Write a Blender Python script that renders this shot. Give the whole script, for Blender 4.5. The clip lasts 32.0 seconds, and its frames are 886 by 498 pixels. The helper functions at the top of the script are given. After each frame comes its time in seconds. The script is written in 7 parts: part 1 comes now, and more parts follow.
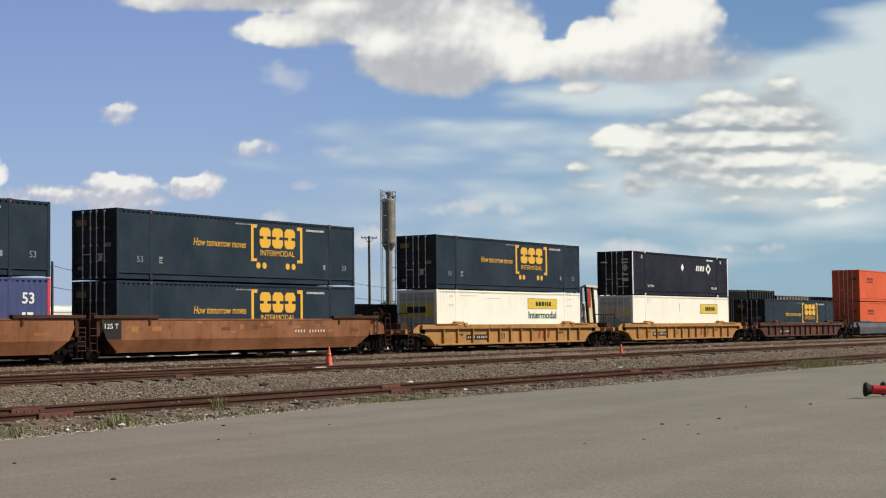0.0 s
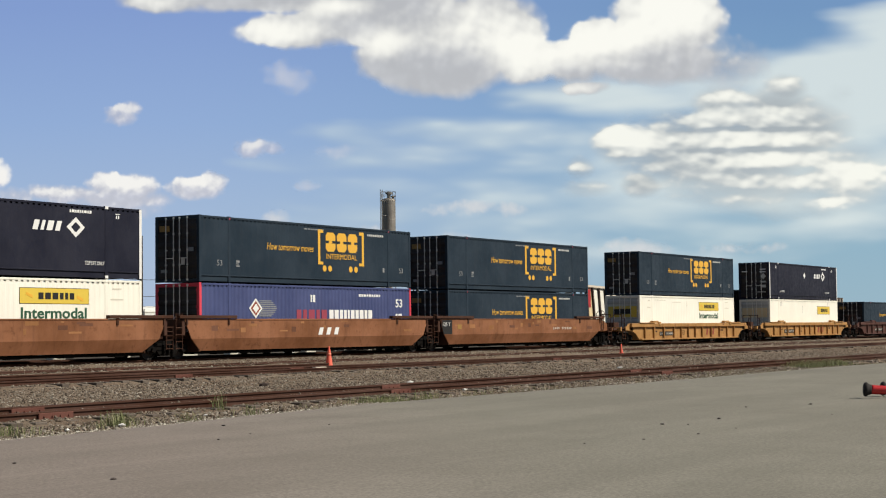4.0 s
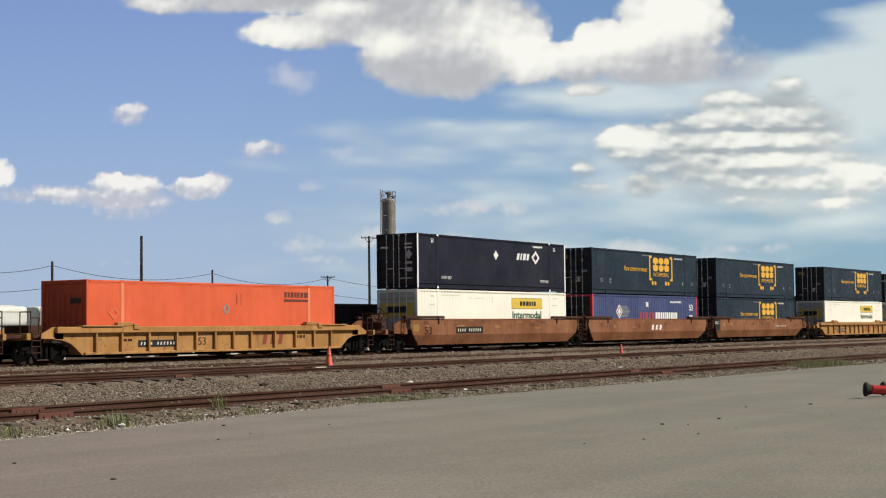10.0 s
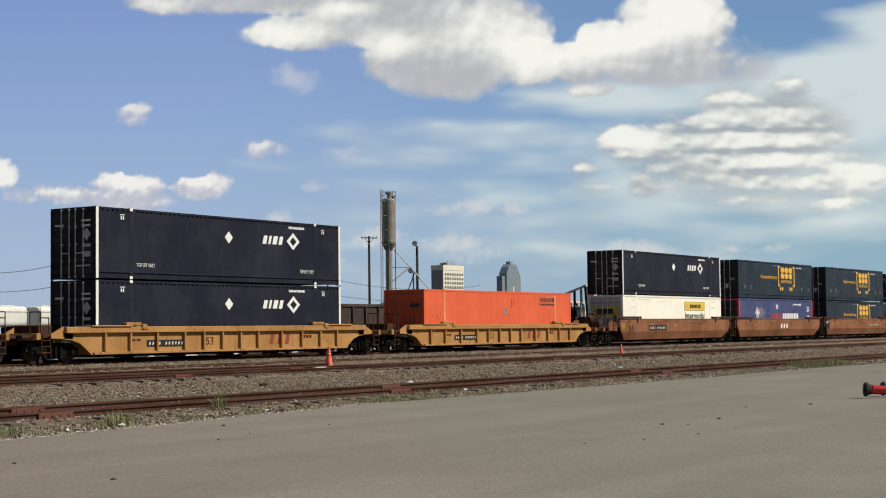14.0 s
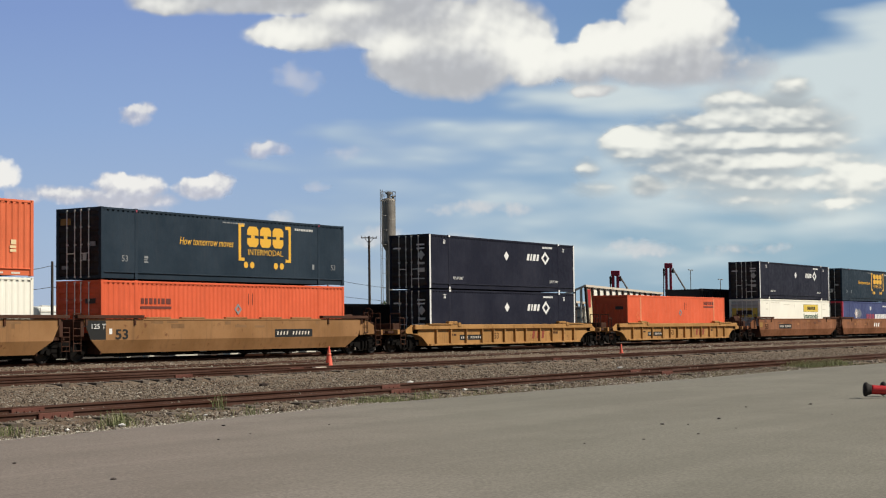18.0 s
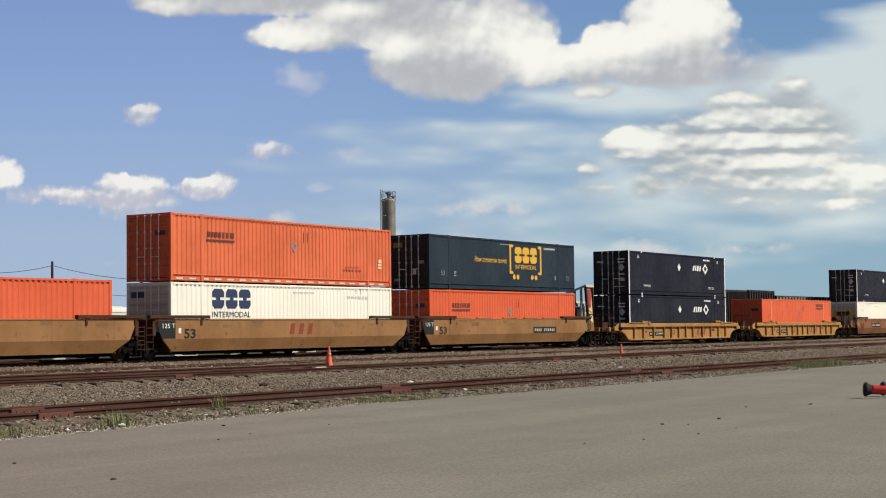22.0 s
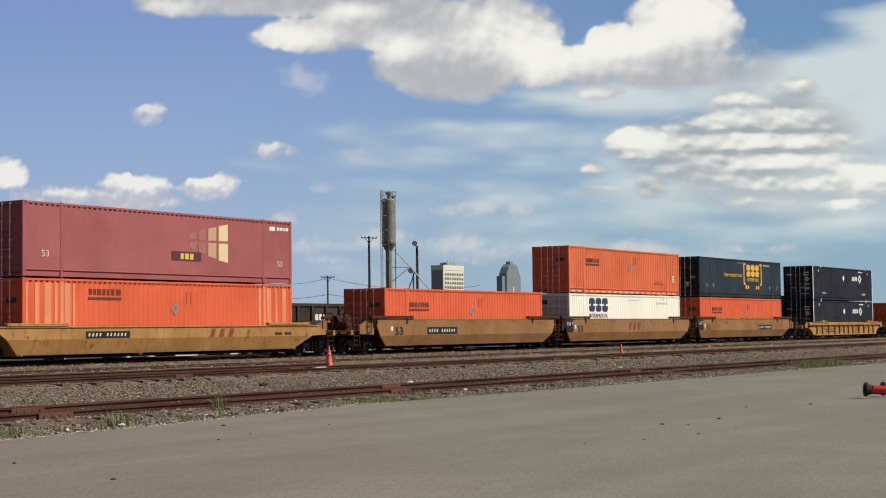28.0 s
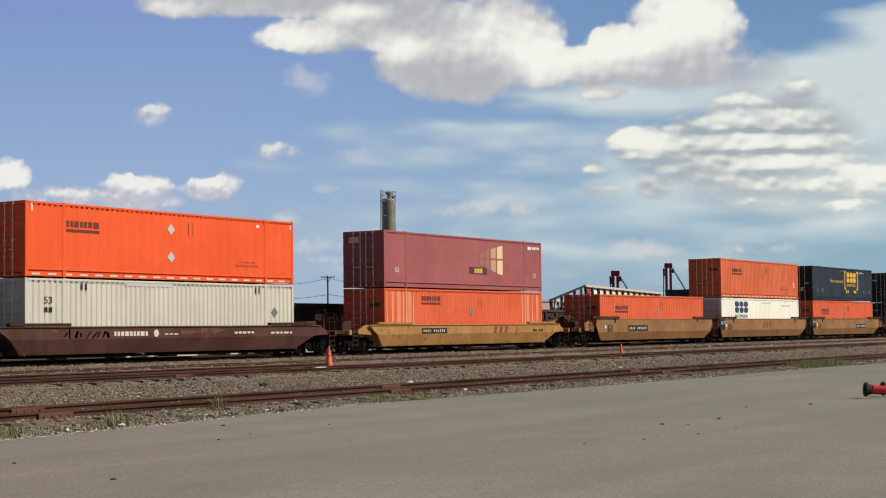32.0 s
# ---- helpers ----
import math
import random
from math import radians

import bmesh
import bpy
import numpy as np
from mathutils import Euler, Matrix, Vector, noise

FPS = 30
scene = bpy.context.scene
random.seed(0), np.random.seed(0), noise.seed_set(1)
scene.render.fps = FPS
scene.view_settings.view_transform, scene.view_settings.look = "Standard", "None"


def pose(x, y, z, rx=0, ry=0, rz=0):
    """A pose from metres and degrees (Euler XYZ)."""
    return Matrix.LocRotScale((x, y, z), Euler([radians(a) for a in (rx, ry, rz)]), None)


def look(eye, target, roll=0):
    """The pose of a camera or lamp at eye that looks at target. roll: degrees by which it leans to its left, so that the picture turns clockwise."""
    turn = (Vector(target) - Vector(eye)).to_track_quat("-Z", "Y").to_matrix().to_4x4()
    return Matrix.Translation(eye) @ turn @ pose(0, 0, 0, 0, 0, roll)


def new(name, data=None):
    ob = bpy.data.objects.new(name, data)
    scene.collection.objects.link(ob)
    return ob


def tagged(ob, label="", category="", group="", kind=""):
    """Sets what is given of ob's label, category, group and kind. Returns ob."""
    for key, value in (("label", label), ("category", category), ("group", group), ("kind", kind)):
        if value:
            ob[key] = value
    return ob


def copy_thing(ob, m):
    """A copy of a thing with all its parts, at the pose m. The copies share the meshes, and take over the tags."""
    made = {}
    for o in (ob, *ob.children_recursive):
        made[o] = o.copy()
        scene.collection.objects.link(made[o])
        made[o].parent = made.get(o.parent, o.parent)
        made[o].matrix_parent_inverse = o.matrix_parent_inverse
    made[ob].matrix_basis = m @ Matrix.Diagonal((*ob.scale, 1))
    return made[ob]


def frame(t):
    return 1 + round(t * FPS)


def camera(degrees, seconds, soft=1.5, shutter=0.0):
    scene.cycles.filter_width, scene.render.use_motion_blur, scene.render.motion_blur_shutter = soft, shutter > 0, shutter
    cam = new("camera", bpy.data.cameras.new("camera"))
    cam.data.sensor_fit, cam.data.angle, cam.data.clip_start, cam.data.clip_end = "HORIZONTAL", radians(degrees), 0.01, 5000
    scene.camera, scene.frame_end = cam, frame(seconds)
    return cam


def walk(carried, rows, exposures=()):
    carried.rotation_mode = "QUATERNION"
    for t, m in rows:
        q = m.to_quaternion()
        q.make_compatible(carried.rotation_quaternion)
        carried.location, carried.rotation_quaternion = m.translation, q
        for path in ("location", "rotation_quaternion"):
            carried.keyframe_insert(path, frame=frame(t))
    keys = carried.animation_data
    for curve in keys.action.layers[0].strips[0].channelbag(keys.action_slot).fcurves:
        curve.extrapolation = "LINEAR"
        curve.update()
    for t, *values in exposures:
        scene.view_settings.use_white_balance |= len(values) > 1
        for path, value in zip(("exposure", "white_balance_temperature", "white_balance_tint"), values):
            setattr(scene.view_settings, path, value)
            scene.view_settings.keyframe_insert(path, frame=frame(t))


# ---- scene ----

# ======== camera: stands on a tripod beside the yard, train runs along +X ========
EYE = Vector((0.0, 0.0, 1.10))
YAW, PITCH, ROLL = radians(56.857), radians(3.036), -0.671
AIM = Vector((math.sin(YAW) * math.cos(PITCH), math.cos(YAW) * math.cos(PITCH), math.sin(PITCH)))
cam = camera(32.26, 32.0, soft=1.15)
CAM_POSE = look(EYE, EYE + AIM, ROLL)
walk(cam, [(0.0, CAM_POSE), (32.0, CAM_POSE)], exposures=[(0.0, -0.04), (3.0, -0.03), (5.5, 0.05), (8.0, 0.04), (10.5, -0.04), (14.0, -0.07), (18.0, -0.06), (24.0, -0.05), (29.0, -0.11), (32.0, -0.09)])

# ======== light ========
SUN_TO = Vector((0.34, -0.70, 0.76)).normalized()
world = bpy.data.worlds.new("world")
scene.world = world
world.use_nodes = True
wn = world.node_tree
sky = wn.nodes.new("ShaderNodeTexSky")
sky.sky_type = 'NISHITA'
sky.sun_disc = False
sky.sun_elevation = math.asin(SUN_TO.z)
sky.sun_rotation = math.atan2(SUN_TO.x, SUN_TO.y)
sky.air_density, sky.dust_density, sky.ozone_density = 1.0, 0.0, 3.0
sky.altitude = 1500.0
wn.nodes["Background"].inputs["Strength"].default_value = 0.060
tint = wn.nodes.new("ShaderNodeMix")     # much white cloud overhead: whiter than the plain model
tint.data_type, tint.blend_type = 'RGBA', 'MULTIPLY'
tint.inputs[0].default_value = 1.0
tint.inputs[7].default_value = (1.10, 1.0, 0.86, 1)
wn.links.new(sky.outputs[0], tint.inputs[6])
wn.links.new(tint.outputs[2], wn.nodes["Background"].inputs["Color"])
sun_data = bpy.data.lights.new("sun", 'SUN')
sun_data.energy, sun_data.angle, sun_data.color = 5.0, radians(0.53), (1.0, 0.93, 0.80)
sun = new("sun", sun_data)
sun.matrix_world = look(SUN_TO * 200, (0, 0, 0))

# ======== small helpers ========
def part(name, bm, material, parent=None, label="", smooth=False):
    me = bpy.data.meshes.new(name)
    bmesh.ops.recalc_face_normals(bm, faces=bm.faces)
    bm.to_mesh(me)
    bm.free()
    if smooth:
        for f in me.polygons:
            f.use_smooth = True
    me.materials.append(material)
    ob = new(name, me)
    ob.parent = parent
    if label:
        ob["label"] = label
    return ob

def share(ob, m, parent=None):
    """Another object on the same mesh, at the pose m."""
    o = new(ob.name.split(".")[0], ob.data)
    o.parent = parent if parent else ob.parent
    o.matrix_basis = m
    return o

def thing(name, label, category, group="", kind=""):
    return tagged(new(name), label, category, group, kind)

def bm_new():
    return bmesh.new()

def box(bm, x0, x1, y0, y1, z0, z1, bev=0.0):
    v = [bm.verts.new(c) for c in ((x0, y0, z0), (x1, y0, z0), (x1, y1, z0), (x0, y1, z0),
                                   (x0, y0, z1), (x1, y0, z1), (x1, y1, z1), (x0, y1, z1))]
    fs = [bm.faces.new([v[i] for i in q]) for q in
          ((0, 3, 2, 1), (4, 5, 6, 7), (0, 1, 5, 4), (1, 2, 6, 5), (2, 3, 7, 6), (3, 0, 4, 7))]
    if bev:
        es = list({e for f in fs for e in f.edges})
        bmesh.ops.bevel(bm, geom=es, offset=bev, segments=1, affect='EDGES', profile=0.7)
    return bm

def boxed(*a, bev=0.0):
    return box(bm_new(), *a, bev=bev)

def tube(bm, p, q, r, n=10, r2=None, caps=True):
    """A round bar from p to q."""
    p, q = Vector(p), Vector(q)
    d = (q - p)
    u = d.orthogonal().normalized()
    w = d.normalized().cross(u)
    r2 = r if r2 is None else r2
    a = [bm.verts.new(p + r * (u * math.cos(2 * math.pi * i / n) + w * math.sin(2 * math.pi * i / n))) for i in range(n)]
    b = [bm.verts.new(q + r2 * (u * math.cos(2 * math.pi * i / n) + w * math.sin(2 * math.pi * i / n))) for i in range(n)]
    for i in range(n):
        bm.faces.new((a[i], a[(i + 1) % n], b[(i + 1) % n], b[i]))
    if caps:
        bm.faces.new(a[::-1])
        bm.faces.new(b)
    return bm

def prism(bm, poly, axis, a, b):
    """A polygon of pairs, extruded along an axis from a to b."""
    def pt(u, v, w):
        return {'x': (w, u, v), 'y': (u, w, v), 'z': (u, v, w)}[axis]
    p = [bm.verts.new(pt(u, v, a)) for u, v in poly]
    q = [bm.verts.new(pt(u, v, b)) for u, v in poly]
    n = len(poly)
    for i in range(n):
        bm.faces.new((p[i], p[(i + 1) % n], q[(i + 1) % n], q[i]))
    bm.faces.new(p[::-1])
    bm.faces.new(q)
    return bm

def ring_solid(bm, outer, inner, axis, a, b):
    """A closed band between two polygons with the same number of corners."""
    def pt(u, v, w):
        return {'x': (w, u, v), 'y': (u, w, v), 'z': (u, v, w)}[axis]
    n = len(outer)
    o1 = [bm.verts.new(pt(u, v, a)) for u, v in outer]
    o2 = [bm.verts.new(pt(u, v, b)) for u, v in outer]
    i1 = [bm.verts.new(pt(u, v, a)) for u, v in inner]
    i2 = [bm.verts.new(pt(u, v, b)) for u, v in inner]
    for i in range(n):
        j = (i + 1) % n
        bm.faces.new((o1[i], o1[j], o2[j], o2[i]))
        bm.faces.new((i1[j], i1[i], i2[i], i2[j]))
        bm.faces.new((o1[j], o1[i], i1[i], i1[j]))
        bm.faces.new((o2[i], o2[j], i2[j], i2[i]))
    return bm

def text_mesh(name, words, height, material, parent, m, label="", shear=0.0, width=None, bold=0.0):
    """Raised letters. m places their lower left corner; they lie in local XY."""
    cu = bpy.data.curves.new(name, 'FONT')
    cu.body, cu.size, cu.extrude, cu.shear, cu.offset = words, height * 1.38, 0.004, shear, bold
    cu.resolution_u = 3
    tmp = bpy.data.objects.new(name, cu)
    scene.collection.objects.link(tmp)
    bpy.context.view_layer.update()
    me = bpy.data.meshes.new_from_object(tmp.evaluated_get(bpy.context.evaluated_depsgraph_get()))
    bpy.data.objects.remove(tmp)
    if width:
        xs = [v.co.x for v in me.vertices]
        k = width / (max(xs) - min(xs))
        for v in me.vertices:
            v.co.x = (v.co.x - min(xs)) * k
    me.materials.clear()
    me.materials.append(material)
    ob = new(name, me)
    ob.parent = parent
    ob.matrix_basis = m
    if label:
        ob["label"] = label
    return ob

# ======== materials ========
def tree_of(name):
    m = bpy.data.materials.new(name)
    m.use_nodes = True
    n = m.node_tree
    return m, n, n.nodes["Principled BSDF"]

def node(n, kind, **sets):
    o = n.nodes.new(kind)
    for k, v in sets.items():
        o.inputs[k.replace("_", " ")].default_value = v
    return o

def mixc(n, fac, a, b, mode='MIX'):
    o = n.nodes.new("ShaderNodeMix")
    o.data_type, o.blend_type = 'RGBA', mode
    for sock, v in ((0, fac), (6, a), (7, b)):
        if isinstance(v, (tuple, list)):
            o.inputs[sock].default_value = (*v[:3], 1)
        elif isinstance(v, (int, float)):
            o.inputs[sock].default_value = v
        else:
            n.links.new(v, o.inputs[sock])
    return o.outputs[2]

def ramp(n, src, lo, hi, a=0.0, b=1.0):
    o = n.nodes.new("ShaderNodeMapRange")
    o.interpolation_type = 'SMOOTHSTEP'
    for k, v in zip((1, 2, 3, 4), (lo, hi, a, b)):
        o.inputs[k].default_value = v
    n.links.new(src, o.inputs[0])
    return o.outputs[0]

def noise_of(n, vec, scale, detail=4.0, rough=0.6):
    o = node(n, "ShaderNodeTexNoise", Scale=scale, Detail=detail, Roughness=rough)
    n.links.new(vec, o.inputs["Vector"])
    return o.outputs["Fac"]

def coords(n, stretch=(1, 1, 1), shift=True):
    """Object coordinates, moved by a random amount from object to object."""
    tc = n.nodes.new("ShaderNodeTexCoord")
    mp = n.nodes.new("ShaderNodeMapping")
    mp.inputs["Scale"].default_value = stretch
    n.links.new(tc.outputs["Object"], mp.inputs["Vector"])
    if shift:
        oi = n.nodes.new("ShaderNodeObjectInfo")
        k = n.nodes.new("ShaderNodeMath")
        k.operation = 'MULTIPLY'
        k.inputs[1].default_value = 37.0
        n.links.new(oi.outputs["Random"], k.inputs[0])
        n.links.new(k.outputs[0], mp.inputs["Location"])
    return mp.outputs[0]

def paint(name, col, rough=0.45, dirt=(0.09, 0.065, 0.045), amount=0.35, fade=0.12, rust=0.0, metal=0.0, bump=0.02, spec=0.22):
    """Weathered paint on steel: faded patches, vertical dirt streaks, rust spots, fine relief."""
    m, n, b = tree_of(name)
    p, q = coords(n), coords(n, (1.6, 1.6, 0.12))
    light = tuple(min(1, c * (1 + fade) + fade * 0.10) for c in col)
    dark = tuple(c * (1 - fade) for c in col)
    c = mixc(n, ramp(n, noise_of(n, p, 0.45, 5), 0.3, 0.7), dark, light)
    streak = ramp(n, noise_of(n, q, 2.4, 6, 0.68), 0.50, 0.78, 0, amount)
    c = mixc(n, streak, c, dirt)
    grain = ramp(n, noise_of(n, p, 7.0, 6, 0.7), 0.52, 0.80, 0, amount * 0.8)
    c = mixc(n, grain, c, tuple(0.5 * (u + v) for u, v in zip(dirt, dark)))
    if rust:
        spots = ramp(n, noise_of(n, p, 2.6, 8, 0.72), 0.62 - 0.22 * rust, 0.70, 0, 0.9)
        c = mixc(n, spots, c, (0.13, 0.05, 0.022))
    n.links.new(c, b.inputs["Base Color"])
    n.links.new(ramp(n, noise_of(n, p, 3.0, 5), 0.25, 0.75, rough - 0.08, min(1, rough + 0.18)), b.inputs["Roughness"])
    b.inputs["Metallic"].default_value = metal
    b.inputs["Specular IOR Level"].default_value = spec
    bp = node(n, "ShaderNodeBump", Strength=0.25, Distance=bump)
    n.links.new(noise_of(n, p, 26.0, 4), bp.inputs["Height"])
    n.links.new(bp.outputs[0], b.inputs["Normal"])
    return m

def plain(name, col, rough=0.6, metal=0.0, vary=0.15, scale=9.0):
    m, n, b = tree_of(name)
    p = coords(n)
    lo, hi = tuple(c * (1 - vary) for c in col), tuple(min(1, c * (1 + vary)) for c in col)
    n.links.new(mixc(n, noise_of(n, p, scale, 5), lo, hi), b.inputs["Base Color"])
    b.inputs["Roughness"].default_value = rough
    b.inputs["Metallic"].default_value = metal
    return m

M_BLUE = paint("blue_container_paint", (0.0150, 0.0285, 0.0450), 0.5, (0.05, 0.05, 0.055), 0.20, 0.10, spec=0.18)
M_NAVY = paint("navy_container_paint", (0.0105, 0.0115, 0.0250), 0.5, (0.04, 0.04, 0.048), 0.16, 0.10, spec=0.18)
M_WHITE = paint("white_container_paint", (0.88, 0.855, 0.755), 0.7, (0.56, 0.52, 0.45), 0.12, 0.04)
M_GREYWHITE = paint("pale_grey_container_paint", (0.60, 0.57, 0.49), 0.5, (0.30, 0.26, 0.21), 0.22, 0.05)
M_ORANGE = paint("orange_container_paint", (0.70, 0.122, 0.050), 0.5, (0.30, 0.07, 0.035), 0.28, 0.07)
M_ORANGE_NEW = paint("bright_orange_container_paint", (0.86, 0.112, 0.030), 0.40, (0.45, 0.08, 0.03), 0.15, 0.05)
M_ORANGE_SCUFF = plain("scuffed_orange_lettering", (0.40, 0.075, 0.035), 0.6, 0, 0.3)
M_ORANGE_PALE = paint("bleached_orange_paint", (0.74, 0.27, 0.145), 0.6, (0.55, 0.20, 0.11), 0.3, 0.08)
M_ORANGE_OLD = paint("faded_orange_container_paint", (0.68, 0.150, 0.062), 0.55, (0.42, 0.13, 0.07), 0.30, 0.10)
M_MAROON = paint("maroon_container_paint", (0.355, 0.104, 0.106), 0.5, (0.26, 0.12, 0.11), 0.22, 0.08)
M_PURPLE = paint("violet_blue_container_paint", (0.056, 0.072, 0.180), 0.5, (0.09, 0.09, 0.16), 0.22, 0.10)
M_RED = paint("red_end_post_paint", (0.62, 0.05, 0.08), 0.5, (0.3, 0.06, 0.06), 0.2)
M_BROWN = paint("rusty_orange_brown_car_paint", (0.225, 0.088, 0.036), 0.62, (0.085, 0.036, 0.020), 0.55, 0.22, rust=0.35)
M_BROWN_DARK = paint("dark_brown_car_steel", (0.060, 0.026, 0.016), 0.8, (0.022, 0.016, 0.013), 0.5, 0.12, rust=0.3, spec=0.1)
M_TAN = paint("tan_car_paint", (0.275, 0.140, 0.054), 0.6, (0.11, 0.062, 0.034), 0.45, 0.14, rust=0.16)
M_YELLOW = paint("yellow_car_paint", (0.395, 0.205, 0.066), 0.6, (0.12, 0.062, 0.028), 0.65, 0.14, rust=0.26)
M_WINE = paint("dark_wine_car_paint", (0.082, 0.032, 0.024), 0.62, (0.035, 0.022, 0.02), 0.5, 0.16, rust=0.22)
M_GREYBLUE = paint("grey_blue_car_paint", (0.12, 0.13, 0.16), 0.6, (0.06, 0.05, 0.05), 0.5, 0.12)
M_BLACK = paint("grimy_black_steel", (0.0075, 0.0065, 0.006), 0.9, (0.013, 0.010, 0.008), 0.5, 0.03, spec=0.06)
M_GALV = plain("galvanised_lock_bar", (0.78, 0.76, 0.71), 0.45, 0.15)
M_FAINT = plain("faint_warm_grey_lettering", (0.66, 0.62, 0.52), 0.5, 0, 0.1)
M_DARKPLATE = plain("dark_grey_placard", (0.16, 0.16, 0.155), 0.6, 0, 0.15)
M_CREAM_A = plain("faded_cream_paint", (0.36, 0.16, 0.13), 0.5, 0, 0.08)
M_CREAM_B = plain("worn_cream_paint", (0.56, 0.36, 0.22), 0.5, 0, 0.08)
M_GOLD = plain("gold_lettering", (0.78, 0.43, 0.045), 0.5, 0, 0.08)
M_WORNGOLD = plain("worn_gold_lettering", (0.30, 0.17, 0.04), 0.6, 0, 0.3)
M_WHITEL = plain("white_lettering", (0.80, 0.80, 0.78), 0.5, 0, 0.06)
M_DARKL = plain("dark_lettering", (0.05, 0.035, 0.03), 0.6, 0, 0.2)
M_BLACKL = plain("black_lettering", (0.008, 0.008, 0.008), 0.6, 0, 0.2)
M_GREENL = plain("dark_green_lettering", (0.02, 0.085, 0.045), 0.55)
M_NAVYL = plain("navy_lettering", (0.022, 0.04, 0.10), 0.55)
M_REDL = plain("red_lettering", (0.42, 0.03, 0.035), 0.6)
M_YELLOWL = plain("yellow_sign_paint", (0.72, 0.52, 0.07), 0.5, 0, 0.06)
M_CREAM = plain("cream_panel_paint", (0.78, 0.62, 0.36), 0.5, 0, 0.05)
M_PLUM = plain("plum_panel_paint", (0.10, 0.03, 0.05), 0.5)
M_RUST_L = plain("rust_red_lettering", (0.24, 0.040, 0.020), 0.7, 0, 0.3)
M_PLACARD = plain("grey_placard", (0.55, 0.55, 0.53), 0.5, 0, 0.1)
M_REFLECT = plain("reflector_tape", (0.68, 0.62, 0.54), 0.4, 0, 0.1)
M_SILVER = paint("bare_aluminium_doors", (0.55, 0.55, 0.53), 0.4, (0.2, 0.18, 0.15), 0.3, 0.1, metal=0.5)
M_STEELWHEEL = plain("wheel_steel", (0.014, 0.011, 0.010), 0.75, 0.0, 0.3)
# Door ends: their shade and brown ground reflections are put into this colour.
M_DOOR_SHADE = paint("grimy_dark_door_paint", (0.026, 0.022, 0.022), 0.55, (0.075, 0.052, 0.040), 0.55, 0.25, spec=0.14)
M_WORNL = plain("worn_grey_lettering", (0.24, 0.25, 0.26), 0.6, 0, 0.15)
M_OXBLOOD = plain("oxblood_lettering", (0.135, 0.030, 0.020), 0.6, 0, 0.25)
M_FADED_RED = plain("faded_red_lettering", (0.30, 0.045, 0.075), 0.6, 0, 0.25)

# ======== sky backdrop: cloud sheets far behind everything, drifting slowly ========
SKY_FAR = 3600.0
PX = SKY_FAR / 2711.0          # one step of the sky plan, in metres at that distance

